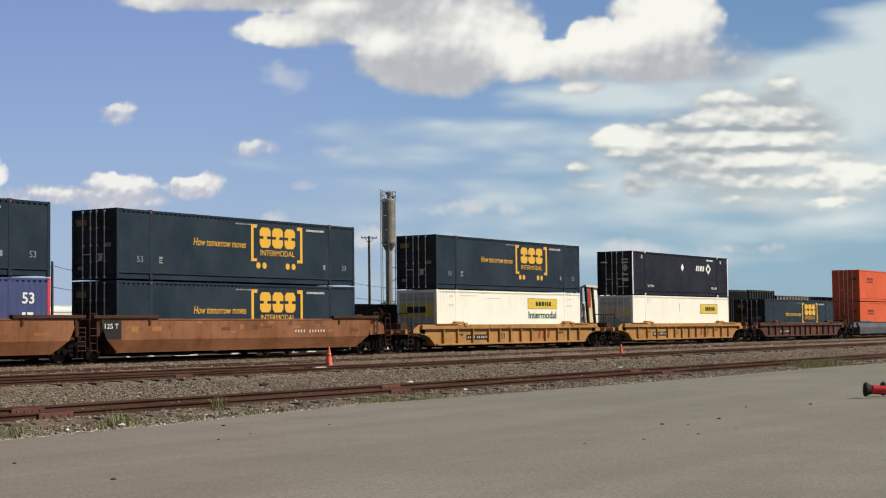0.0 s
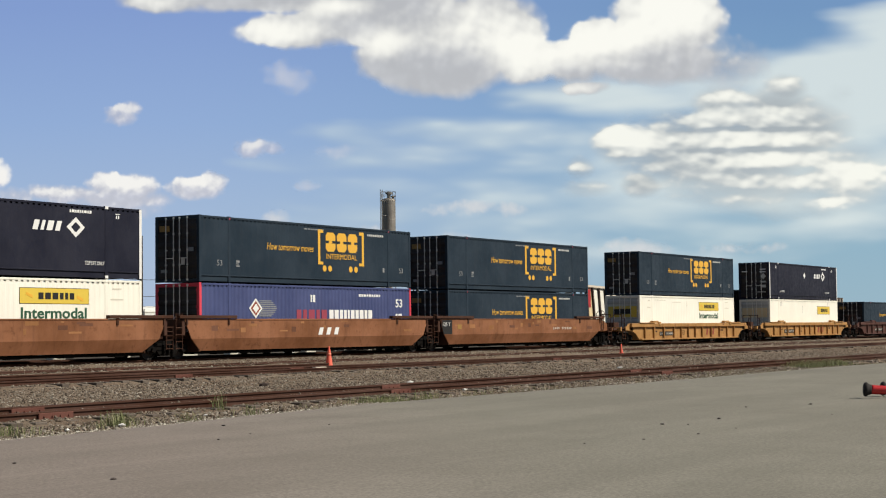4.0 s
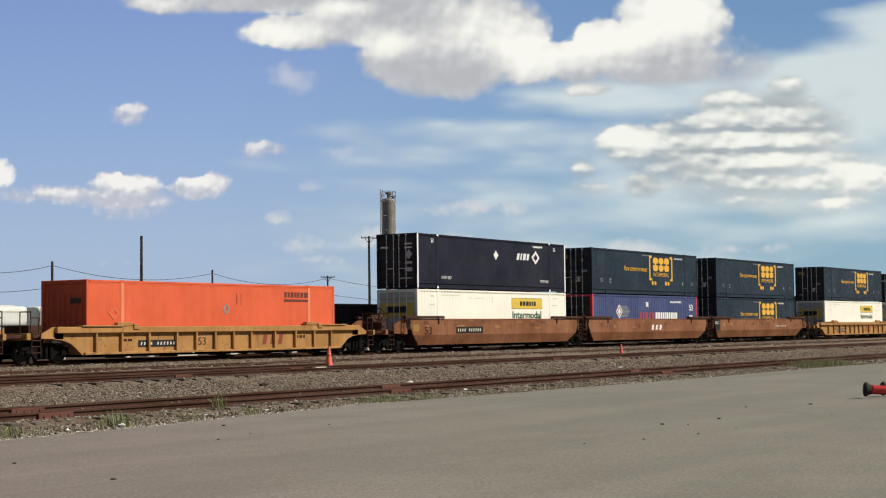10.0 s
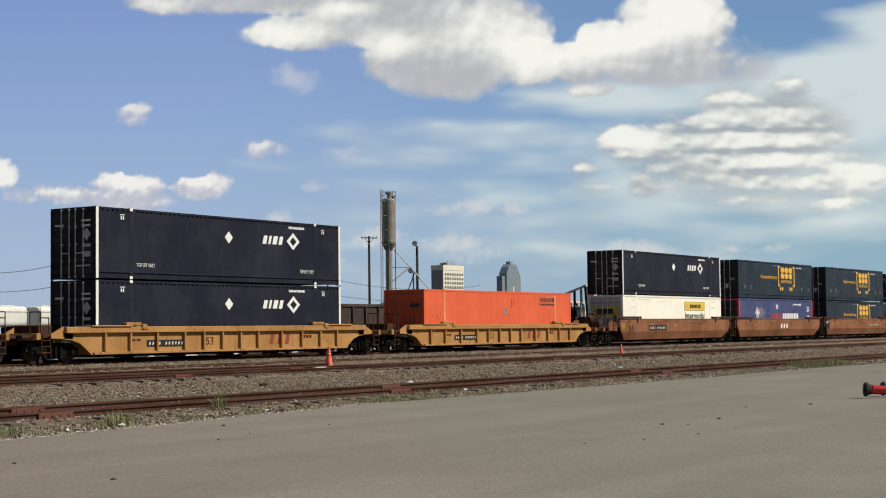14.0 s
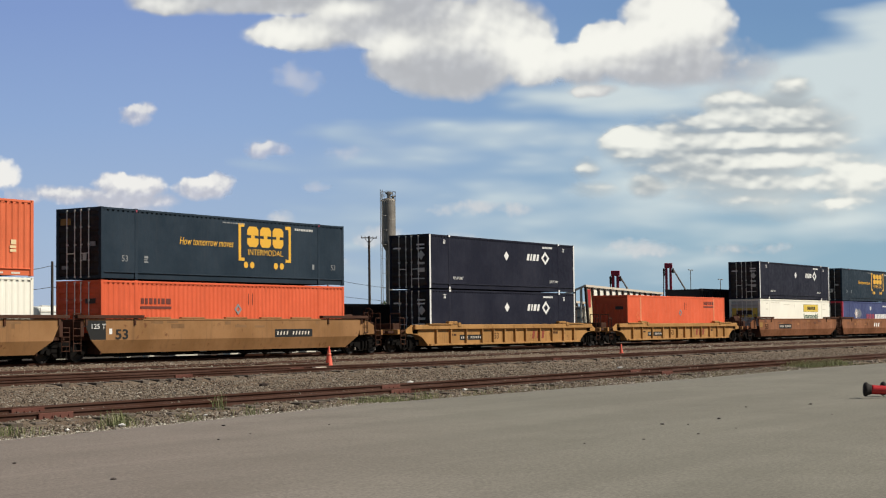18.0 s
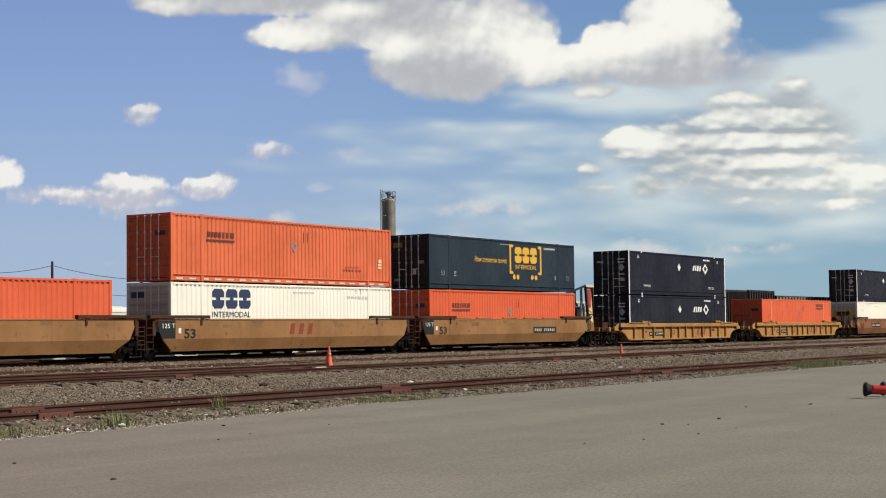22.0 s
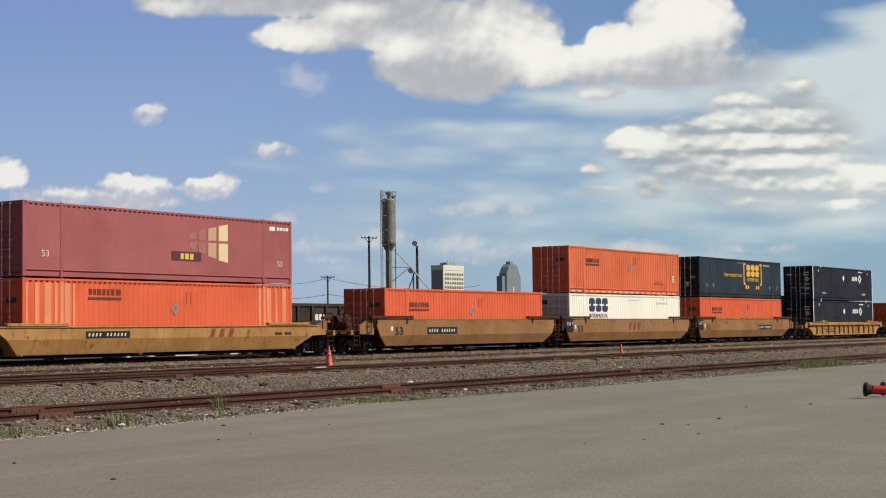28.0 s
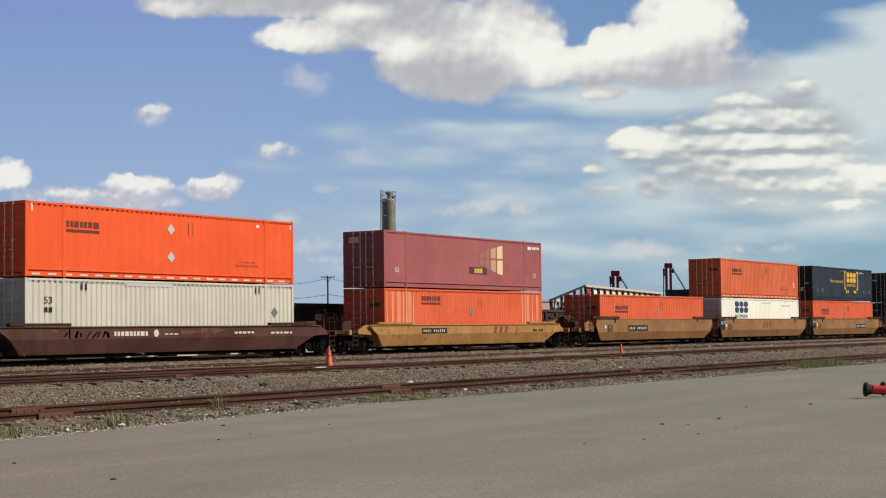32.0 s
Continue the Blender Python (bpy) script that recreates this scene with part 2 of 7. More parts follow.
def cloud_material(name, body, light=None, rag=0.5, warp=20.0, grain=0.014, bright=(0.99, 0.975, 0.90), shade=(0.42, 0.445, 0.49),
                   opacity=1.0, seed=0.0, stretch=1.0, crisp=0.16, soft=0.5, relief=0.5, glow=0.0, tear=0.0):
    """Cumulus: a body of soft lobes torn by noise, whose sunlit heads are crisp and white and whose bases are soft and grey."""
    m = bpy.data.materials.new(name)
    m.use_nodes = True
    n = m.node_tree
    n.nodes.clear()
    if light is None:
        light = [(cx - 0.08 * rx, cy - 0.30 * ry, rx, ry * 0.95, amp) for cx, cy, rx, ry, amp in body]

    fld = bpy.data.node_groups.new(name + "_field", 'ShaderNodeTree')
    fld.interface.new_socket("P", in_out='INPUT', socket_type='NodeSocketVector')
    for s in ("Body", "Light", "Grain"):
        fld.interface.new_socket(s, in_out='OUTPUT', socket_type='NodeSocketFloat')
    gi, go = fld.nodes.new("NodeGroupInput"), fld.nodes.new("NodeGroupOutput")

    def vm(op, a, b):
        o = fld.nodes.new("ShaderNodeVectorMath")
        o.operation = op
        for i, v in enumerate((a, b)):
            if isinstance(v, tuple):
                o.inputs[i].default_value = v
            elif v is not None:
                fld.links.new(v, o.inputs[i])
        return o

    def mt(op, a, b, c=None, tree=fld):
        o = tree.nodes.new("ShaderNodeMath")
        o.operation = op
        for i, v in enumerate((a, b, c)):
            if isinstance(v, (int, float)):
                o.inputs[i].default_value = v
            elif v is not None:
                tree.links.new(v, o.inputs[i])
        return o.outputs[0]

    src = gi.outputs[0]
    st = vm('MULTIPLY', src, (1.0 / stretch, 1.0, 1.0)).outputs[0]
    st = vm('ADD', st, (seed * 131.0, seed * 57.0, seed * 13.0)).outputs[0]
    wa = node(fld, "ShaderNodeTexNoise", Scale=grain, Detail=3.0, Roughness=0.48)
    fld.links.new(st, wa.inputs["Vector"])
    w1 = vm('SUBTRACT', wa.outputs["Color"], (0.5, 0.5, 0.5)).outputs[0]
    w1 = vm('MULTIPLY', w1, (warp * 2, warp * 1.6, 0.0)).outputs[0]
    q = vm('ADD', src, w1).outputs[0]
    q = vm('MULTIPLY', q, (1.0, 1.0, 0.0)).outputs[0]

    def lobes(rows, blend):
        acc = None
        for (cx, cy, rx, ry, amp) in rows:
            d = vm('SUBTRACT', q, (cx, -cy, 0.0)).outputs[0]
            d = vm('MULTIPLY', d, (1.0 / rx, 1.0 / ry, 0.0)).outputs[0]
            ln = vm('DOT_PRODUCT', d, d).outputs["Value"]
            v = mt('MULTIPLY_ADD', ln, -amp, amp)
            v = mt('MAXIMUM', v, -3.0)
            acc = v if acc is None else mt('SMOOTH_MAX', acc, v, blend)
        return acc

    def glows(rows):
        acc = None
        for (cx, cy, rx, ry, amp) in rows:
            d = vm('SUBTRACT', q, (cx, -cy, 0.0)).outputs[0]
            d = vm('MULTIPLY', d, (1.0 / rx, 1.0 / ry, 0.0)).outputs[0]
            v = mt('POWER', 2.718, mt('MULTIPLY', vm('DOT_PRODUCT', d, d).outputs["Value"], -1.0))
            acc = mt('MULTIPLY', v, amp) if acc is None else mt('MULTIPLY_ADD', v, amp, acc)
        return acc

    fb = node(fld, "ShaderNodeTexNoise", Scale=grain * 2.0, Detail=2.6, Roughness=0.42)
    fld.links.new(st, fb.inputs["Vector"])
    vo = fld.nodes.new("ShaderNodeTexVoronoi")
    vo.feature = 'SMOOTH_F1'
    for k, v in (("Scale", grain * 3.0), ("Detail", 0.9), ("Roughness", 0.40), ("Lacunarity", 2.2), ("Smoothness", 0.8)):
        vo.inputs[k].default_value = v
    stw = vm('ADD', st, vm('MULTIPLY', w1, (0.5, 0.5, 0.0)).outputs[0]).outputs[0]
    fld.links.new(stw, vo.inputs["Vector"])
    f = mt('MULTIPLY_ADD', fb.outputs["Fac"], 1.5, -0.75)
    g = mt('MULTIPLY_ADD', vo.outputs["Distance"], -0.8, 0.36)
    fg = mt('ADD', f, g)
    fld.links.new(mt('MULTIPLY_ADD', fg, rag, lobes(body, 0.25)), go.inputs[0])
    fld.links.new(glows(light), go.inputs[1])
    fld.links.new(fg, go.inputs[2])

    tc = n.nodes.new("ShaderNodeTexCoord")
    sc = n.nodes.new("ShaderNodeVectorMath")
    sc.operation = 'SCALE'
    sc.inputs["Scale"].default_value = 1.0 / PX
    n.links.new(tc.outputs["Object"], sc.inputs[0])

    def field(dx, dy):
        g_ = n.nodes.new("ShaderNodeGroup")
        g_.node_tree = fld
        v = sc.outputs[0]
        if dx or dy:
            o = n.nodes.new("ShaderNodeVectorMath")
            o.operation = 'ADD'
            o.inputs[1].default_value = (dx, dy, 0)
            n.links.new(v, o.inputs[0])
            v = o.outputs[0]
        n.links.new(v, g_.inputs[0])
        return g_

    here, near = field(0, 0), field(-3.0 - 0.04 / grain, 5.0 + 0.07 / grain)
    slope = mt('SUBTRACT', here.outputs["Grain"], near.outputs["Grain"], tree=n)
    lsum = mt('MULTIPLY_ADD', slope, relief, here.outputs["Light"], tree=n)
    lit = ramp(n, lsum, 0.10, 1.10)
    lit = mt('MAXIMUM', lit, glow, tree=n)
    swirl = ramp(n, here.outputs["Grain"], -0.4, 0.4, 0.94, 1.06)
    dark = n.nodes.new("ShaderNodeVectorMath")
    dark.operation = 'SCALE'
    dark.inputs[0].default_value = shade
    n.links.new(swirl, dark.inputs["Scale"])
    col = mixc(n, lit, dark.outputs[0], bright)
    edge = mt('MULTIPLY_ADD', lit, crisp - soft, soft, tree=n)
    al = mt('DIVIDE', mt('ADD', here.outputs["Body"], -tear, tree=n), edge, tree=n)
    alpha = ramp(n, al, 0.0, 1.0, 0.0, opacity)
    em = n.nodes.new("ShaderNodeEmission")
    n.links.new(col, em.inputs["Color"])
    tr = n.nodes.new("ShaderNodeBsdfTransparent")
    mx = n.nodes.new("ShaderNodeMixShader")
    out = n.nodes.new("ShaderNodeOutputMaterial")
    n.links.new(alpha, mx.inputs[0])
    n.links.new(tr.outputs[0], mx.inputs[1])
    n.links.new(em.outputs[0], mx.inputs[2])
    n.links.new(mx.outputs[0], out.inputs["Surface"])
    return m

DRIFT = []

def cloud_sheet(name, label, material, x0, x1, y0, y1, dx, dy, layer):
    """A sheet of sky. x and y run right and down from the middle of the view's upper left corner plan."""
    bm = bm_new()
    vs = [bm.verts.new((x * PX, -y * PX, 0)) for x, y in ((x0, y0), (x1, y0), (x1, y1), (x0, y1))]
    bm.faces.new(vs)
    ob = part(name, bm, material)
    tagged(ob, label, "cloud", "drifting clouds", "structure")
    ob.visible_shadow = False
    far = SKY_FAR + layer * 12.0
    m = CAM_POSE @ Matrix.Translation((-784 * PX, 441 * PX, -far))
    ob.matrix_world = m
    DRIFT.append((ob, m, CAM_POSE @ Matrix.Translation(((-784 + dx) * PX, (441 - dy) * PX, -far))))
    return ob

BANK = [(285, 2, 100, 26, 1.2), (480, -6, 280, 34, 1.3), (520, 55, 124, 38, 1.2), (600, 35, 110, 44, 1.3), (700, 30, 150, 66, 1.5),
        (690, 105, 80, 56, 1.3), (770, 115, 140, 66, 1.6), (850, 60, 122, 92, 1.5), (920, 105, 82, 50, 1.2), (1010, 108, 70, 48, 1.2),
        (1060, 75, 70, 50, 1.2), (1180, 35, 114, 84, 1.4), (1150, 108, 165, 50, 1.3), (1275, 112, 110, 54, 0.62), (1025, 155, 54, 17, 0.9)]
BANK_LIT = [(270, 6, 70, 16, 0.75), (462, 56, 66, 36, 0.95), (545, 52, 60, 24, 0.6), (590, 12, 62, 18, 0.9), (665, 74, 46, 26, 1.0), (740, 60, 70, 40, 0.2),
            (850, 30, 110, 60, 0.65), (860, 75, 120, 40, 0.25), (1110, 112, 120, 18, 0.22), (925, 100, 62, 46, 0.9), (1030, 72, 60, 38, 1.0), (1185, 15, 112, 62, 1.25), (1110, 62, 50, 26, 0.6),
            (1020, 156, 44, 14, 0.65), (1290, 90, 40, 16, 0.3)]
M_BANK = cloud_material("large_cumulus", BANK, BANK_LIT, seed=1.0, rag=0.40, warp=14.0, grain=0.012, relief=0.34, soft=0.85, crisp=0.20,
                        bright=(0.96, 0.955, 0.89), shade=(0.515, 0.53, 0.558))
CUM = [(1270, 265, 225, 92, 1.7), (1380, 230, 150, 78, 1.8), (1390, 158, 50, 34, 1.4), (1282, 186, 74, 42, 1.5), (1372, 195, 112, 50, 1.6), (1098, 255, 64, 44, 1.5),
       (1330, 325, 210, 62, 1.0), (1490, 312, 120, 80, 1.0), (1022, 297, 34, 24, 1.0), (1038, 332, 60, 20, 0.8), (1490, 175, 36, 36, 0.35), (1137, 325, 46, 30, 1.5), (1400, 372, 130, 24, 0.7)]
CUM_LIT = [(1320, 235, 200, 78, 0.66), (1350, 325, 220, 48, 0.36), (1100, 250, 74, 36, 0.62), (1500, 320, 110, 60, 0.35),
           (1388, 140, 40, 18, 0.60), (1275, 168, 46, 18, 0.55), (1330, 202, 120, 12, 0.32), (1096, 240, 46, 22, 0.50), (1330, 246, 140, 10, 0.32), (1370, 283, 100, 10, 0.36),
           (1525, 300, 48, 20, 0.70), (1486, 360, 42, 11, 0.65), (1133, 316, 28, 12, 0.45), (1240, 385, 60, 12, 0.35), (1018, 292, 24, 12, 0.60), (1032, 328, 40, 9, 0.40),
           (1325, 228, 135, 5, -0.70), (1335, 265, 155, 5, -0.60), (1115, 281, 64, 5, -0.60), (1360, 302, 135, 7, -0.45), (1290, 184, 40, 7, -0.40), (1380, 172, 32, 8, -0.45),
           (1300, 335, 130, 5, -0.30), (1440, 345, 70, 5, -0.30)]
M_CUM = cloud_material("layered_cumulus", CUM, CUM_LIT, seed=2.0, rag=0.36, warp=8.0, grain=0.016, stretch=1.8, bright=(0.95, 0.95, 0.87),
                       shade=(0.420, 0.465, 0.495), relief=0.65, soft=1.6, crisp=0.40, opacity=0.95)
PUFF = dict(rag=1.15, warp=15.0, grain=0.024, bright=(0.82, 0.81, 0.80), shade=(0.50, 0.53, 0.64), soft=2.4, crisp=1.5, relief=0.5)
HEAP = dict(rag=0.7, warp=12.0, grain=0.022, bright=(0.90, 0.89, 0.86), shade=(0.56, 0.58, 0.66), soft=1.5, crisp=0.9, relief=0.6)
M_PUFF_A = cloud_material("small_puff", [(203, 203, 38, 24, 2.6), (222, 190, 24, 18, 2.2)], [(210, 190, 30, 16, 0.95)], seed=3.1, opacity=0.92, **PUFF)
M_PUFF_F = cloud_material("small_puffs", [(436, 262, 38, 20, 2.6), (466, 262, 34, 14, 1.8)], [(438, 254, 28, 11, 0.95)], seed=4.2, opacity=0.9, **PUFF)
M_PUFF_T = cloud_material("faint_puffs", [(498, 132, 56, 32, 2.2), (588, 267, 48, 17, 1.8), (530, 327, 32, 15, 1.8)], seed=4.9, rag=1.3, warp=20.0, grain=0.018,
                          bright=(0.66, 0.66, 0.70), shade=(0.52, 0.55, 0.66), soft=3.0, crisp=2.6, relief=0.3, opacity=0.55)
M_PUFF_B = cloud_material("low_left_puffs", [(335, 332, 62, 26, 2.0), (366, 322, 34, 24, 1.8), (178, 328, 44, 30, 2.0), (226, 332, 56, 32, 2.1), (200, 352, 118, 26, 1.8), (110, 344, 100, 20, 1.6),
                                             (70, 340, 60, 20, 1.5), (215, 372, 84, 22, 1.0), (20, 345, 70, 18, 1.1)],
                          [(340, 318, 52, 16, 1.1), (180, 318, 34, 15, 1.1), (232, 320, 44, 16, 1.1), (84, 336, 60, 12, 0.8)], seed=5.3, **HEAP)
M_PUFF_H = cloud_material("edge_puff", [(-36, 305, 46, 36, 1.5), (-90, 320, 66, 30, 1.3)], seed=6.4, **HEAP)
LOW = [(480, 382, 30, 17, 2.0), (832, 366, 56, 20, 2.0), (905, 369, 40, 18, 1.8), (770, 372, 40, 14, 1.1), (660, 418, 64, 24, 2.0), (520, 435, 70, 22, 1.3), (790, 430, 80, 22, 1.7), (850, 445, 60, 18, 1.4),
       (1130, 440, 80, 20, 1.8), (1300, 442, 70, 16, 1.3), (1380, 437, 50, 14, 1.3), (830, 460, 70, 20, 1.0), (195, 465, 60, 12, 0.6), (560, 462, 60, 14, 1.1)]
M_LOW = cloud_material("low_far_puffs", LOW, seed=7.5, opacity=0.72, rag=1.2, warp=16.0, grain=0.022, bright=(0.70, 0.70, 0.70), shade=(0.50, 0.54, 0.62), soft=3.0, crisp=2.2, relief=0.4)
VEIL = [(900, 265, 400, 90, 0.5), (1100, 330, 440, 110, 0.55), (1560, 150, 270, 110, 1.9), (1460, 300, 330, 150, 1.0), (900, 420, 480, 90, 0.45), (1150, 165, 300, 50, 0.9), (1720, 60, 270, 90, 1.5)]
M_VEIL = cloud_material("thin_veil", VEIL, VEIL, seed=8.6, rag=1.0, warp=40, grain=0.008, stretch=3.6, shade=(0.46, 0.565, 0.635),
                        bright=(0.70, 0.775, 0.770), opacity=0.88, crisp=1.3, soft=1.3, relief=0.4, tear=-0.34)

def haze_material():
    """Summer sky: violet-blue above, paler towards the horizon and greener to the sun's side."""
    m = bpy.data.materials.new("summer_sky_haze")
    m.use_nodes = True
    n = m.node_tree
    n.nodes.clear()
    tc, xyz = n.nodes.new("ShaderNodeTexCoord"), n.nodes.new("ShaderNodeSeparateXYZ")
    n.links.new(tc.outputs["Object"], xyz.inputs[0])
    down = n.nodes.new("ShaderNodeMapRange")
    for k, v in zip((1, 2, 3, 4), (0.0, -600.0 * PX, 0.0, 1.0)):
        down.inputs[k].default_value = v
    n.links.new(xyz.outputs[1], down.inputs[0])
    r = n.nodes.new("ShaderNodeValToRGB")
    stops = ((0.0, (0.225, 0.335, 0.625)), (0.35, (0.285, 0.415, 0.670)), (0.70, (0.375, 0.495, 0.675)), (1.0, (0.425, 0.510, 0.650)))
    r.color_ramp.elements[0].position, r.color_ramp.elements[1].position = stops[0][0], stops[3][0]
    for i, (p, c) in enumerate(stops):
        e = r.color_ramp.elements[0 if i == 0 else -1] if i in (0, 3) else r.color_ramp.elements.new(p)
        e.color = (*c, 1)
    n.links.new(down.outputs[0], r.inputs[0])
    side = ramp(n, xyz.outputs[0], 250.0 * PX, 1450.0 * PX)
    col = mixc(n, 1.0, r.outputs[0], mixc(n, side, (1.0, 1.0, 1.0), (0.77, 0.92, 0.845)), 'MULTIPLY')
    em, out = n.nodes.new("ShaderNodeEmission"), n.nodes.new("ShaderNodeOutputMaterial")
    em.inputs["Strength"].default_value = 1.0
    n.links.new(col, em.inputs["Color"])
    n.links.new(em.outputs[0], out.inputs["Surface"])
    return m

cloud_sheet("cloud", "broad white cumulus bank with grey bases", M_BANK, 100, 1460, -120, 230, 37, 11, 0)
cloud_sheet("cloud", "layered bright cumulus with grey-blue bands", M_CUM, 960, 1700, 100, 440, 28, 4, 2)
cloud_sheet("cloud", "lone small white puff in blue sky", M_PUFF_A, 130, 280, 150, 250, 60, 2, 1)
cloud_sheet("cloud", "small soft white puff in blue sky", M_PUFF_F, 360, 560, 220, 310, 39, 5, 3)
cloud_sheet("cloud", "faint thin puffs in blue sky", M_PUFF_T, 400, 680, 70, 370, 39, 5, 7)
cloud_sheet("cloud", "low row of bright puffs over the horizon", M_PUFF_B, -20, 440, 280, 420, 30, 2, 4)
cloud_sheet("cloud", "white puff drifting in at the sky's side", M_PUFF_H, -200, 60, 240, 380, 42, 3, 5)
cloud_sheet("cloud", "scattered far puffs low over the horizon", M_LOW, 100, 1500, 290, 500, 20, 1, 6)
cloud_sheet("cloud_veil", "thin pale streaky veil of high cloud", M_VEIL, 380, 1900, -60, 560, 12, 2, 8)
cloud_sheet("sky_backdrop", "clear violet-blue summer sky paling to the horizon", haze_material(), -500, 2100, -500, 612, 0, 0, 10)

# ======== ground ========
def ground_material(name, a, b, c, scales=(0.15, 1.4, 22.0), rough=0.9, bump=0.03, speck=None, streak=None, drift=None):
    m, n, s = tree_of(name)
    tc = n.nodes.new("ShaderNodeTexCoord")
    p = tc.outputs["Object"]
    col = mixc(n, ramp(n, noise_of(n, p, scales[0], 5), 0.35, 0.65), a, b)
    col = mixc(n, ramp(n, noise_of(n, p, scales[1], 6, 0.65), 0.42, 0.72, 0, 0.7), col, c)
    fine = noise_of(n, p, scales[2], 6, 0.75)
    col = mixc(n, 0.55, col, mixc(n, ramp(n, fine, 0.3, 0.7), (0.25, 0.25, 0.25), (0.75, 0.75, 0.75)), 'OVERLAY')
    if streak:
        mp = n.nodes.new("ShaderNodeMapping")
        mp.inputs["Rotation"].default_value = (0, 0, radians(streak[1]))
        mp.inputs["Scale"].default_value = (0.06, 0.9, 1)
        n.links.new(p, mp.inputs["Vector"])
        col = mixc(n, ramp(n, noise_of(n, mp.outputs[0], 0.9, 5, 0.6), 0.38, 0.68, 0, streak[0]), col, tuple(v * 0.72 for v in c))
        mp2 = n.nodes.new("ShaderNodeMapping")
        mp2.inputs["Rotation"].default_value = (0, 0, radians(streak[1] - 9))
        mp2.inputs["Scale"].default_value = (0.05, 1.6, 1)
        n.links.new(p, mp2.inputs["Vector"])
        col = mixc(n, ramp(n, noise_of(n, mp2.outputs[0], 1.6, 6, 0.65), 0.56, 0.74, 0, streak[0]), col, tuple(min(1, v * 1.22) for v in b))
    if drift:           # the colour drifts from pinkish to greener across the lot
        along = n.nodes.new("ShaderNodeVectorMath")
        along.operation = 'DOT_PRODUCT'
        along.inputs[1].default_value = (1.0, -1.3, 0.0)
        n.links.new(p, along.inputs[0])
        col = mixc(n, 1.0, col, mixc(n, ramp(n, along.outputs["Value"], -4.0, 5.0), *drift), 'MULTIPLY')
    if speck:
        v = node(n, "ShaderNodeTexVoronoi", Scale=speck[0])
        n.links.new(p, v.inputs["Vector"])
        col = mixc(n, ramp(n, v.outputs["Distance"], speck[1], speck[1] * 0.5, 0, 0.7), col, speck[2])
    n.links.new(col, s.inputs["Base Color"])
    s.inputs["Roughness"].default_value = rough
    s.inputs["Specular IOR Level"].default_value = 0.06
    bp = node(n, "ShaderNodeBump", Strength=0.6, Distance=bump)
    n.links.new(fine, bp.inputs["Height"])
    n.links.new(bp.outputs[0], s.inputs["Normal"])
    return m

M_ASPHALT = ground_material("old_grey_asphalt", (0.222, 0.199, 0.171), (0.246, 0.222, 0.191), (0.205, 0.183, 0.156), (0.12, 0.8, 30.0), 0.85, 0.006,
                            speck=(34.0, 0.16, (0.34, 0.32, 0.28)), streak=(0.30, 6.0), drift=((1.03, 0.98, 1.0), (0.985, 1.03, 1.0)))
M_BALLAST = ground_material("grey_brown_ballast", (0.178, 0.133, 0.096), (0.212, 0.168, 0.126), (0.130, 0.086, 0.060), (0.22, 1.1, 16.0), 0.95, 0.05)
M_EARTH = ground_material("dark_cinder_earth", (0.062, 0.052, 0.042), (0.085, 0.074, 0.060), (0.045, 0.040, 0.030), (0.02, 0.2, 5.0), 0.95, 0.05)

def rock_material(name, a, b, c):
    m, n, s = tree_of(name)
    g = n.nodes.new("ShaderNodeNewGeometry")
    r = n.nodes.new("ShaderNodeValToRGB")
    r.color_ramp.elements[0].color, r.color_ramp.elements[1].color = (*a, 1), (*c, 1)
    e = r.color_ramp.elements.new(0.6)
    e.color = (*b, 1)
    n.links.new(g.outputs["Random Per Island"], r.inputs[0])
    n.links.new(r.outputs[0], s.inputs["Base Color"])
    s.inputs["Roughness"].default_value = 0.9
    return m

M_STONES = rock_material("crushed_stones", (0.075, 0.052, 0.036), (0.18, 0.142, 0.105), (0.36, 0.32, 0.26))

ground = part("ground", boxed(-4000, 4500, -2500, 4500, -1.6, -0.42), M_EARTH)
tagged(ground, "dark cinder rail-yard ground reaching to the horizon", "ground", "", "structure")

def sheet(name, xs, ys, height, material, label, category, thick=0.5):
    """A relief sheet over the grid of xs and ys."""
    verts, faces = [], []
    nx, ny = len(xs), len(ys)
    for y in ys:
        for x in xs:
            verts.append((x, y, height(x, y)))
    for j in range(ny - 1):
        for i in range(nx - 1):
            a = j * nx + i
            faces.append((a, a + 1, a + nx + 1, a + nx))
    me = bpy.data.meshes.new(name)
    me.from_pydata(verts, [], faces)
    me.materials.append(material)
    for f in me.polygons:
        f.use_smooth = True
    ob = new(name, me)
    return tagged(ob, label, category, "", "structure")

TRACKS = {"A": (18.15, -0.03), "B": (29.65, 0.0), "C": (36.2, 0.0), "T": (46.18, 0.0), "G": (50.9, 0.0)}

BURIED = {"A": 0.118, "B": 0.118, "C": 0.075, "T": 0.185, "G": 0.185}       # rail head above the stone

def edge_y(x):
    """Where the asphalt gives way to stone."""
    f = min(1.0, max(0.0, (x - 12.5) / 9.0))
    return 14.28 + 0.95 * f * f * (3 - 2 * f) + 0.10 * noise.noise((x * 0.45, 2, 0)) + 0.05 * noise.noise((x * 2.3, 7, 0))

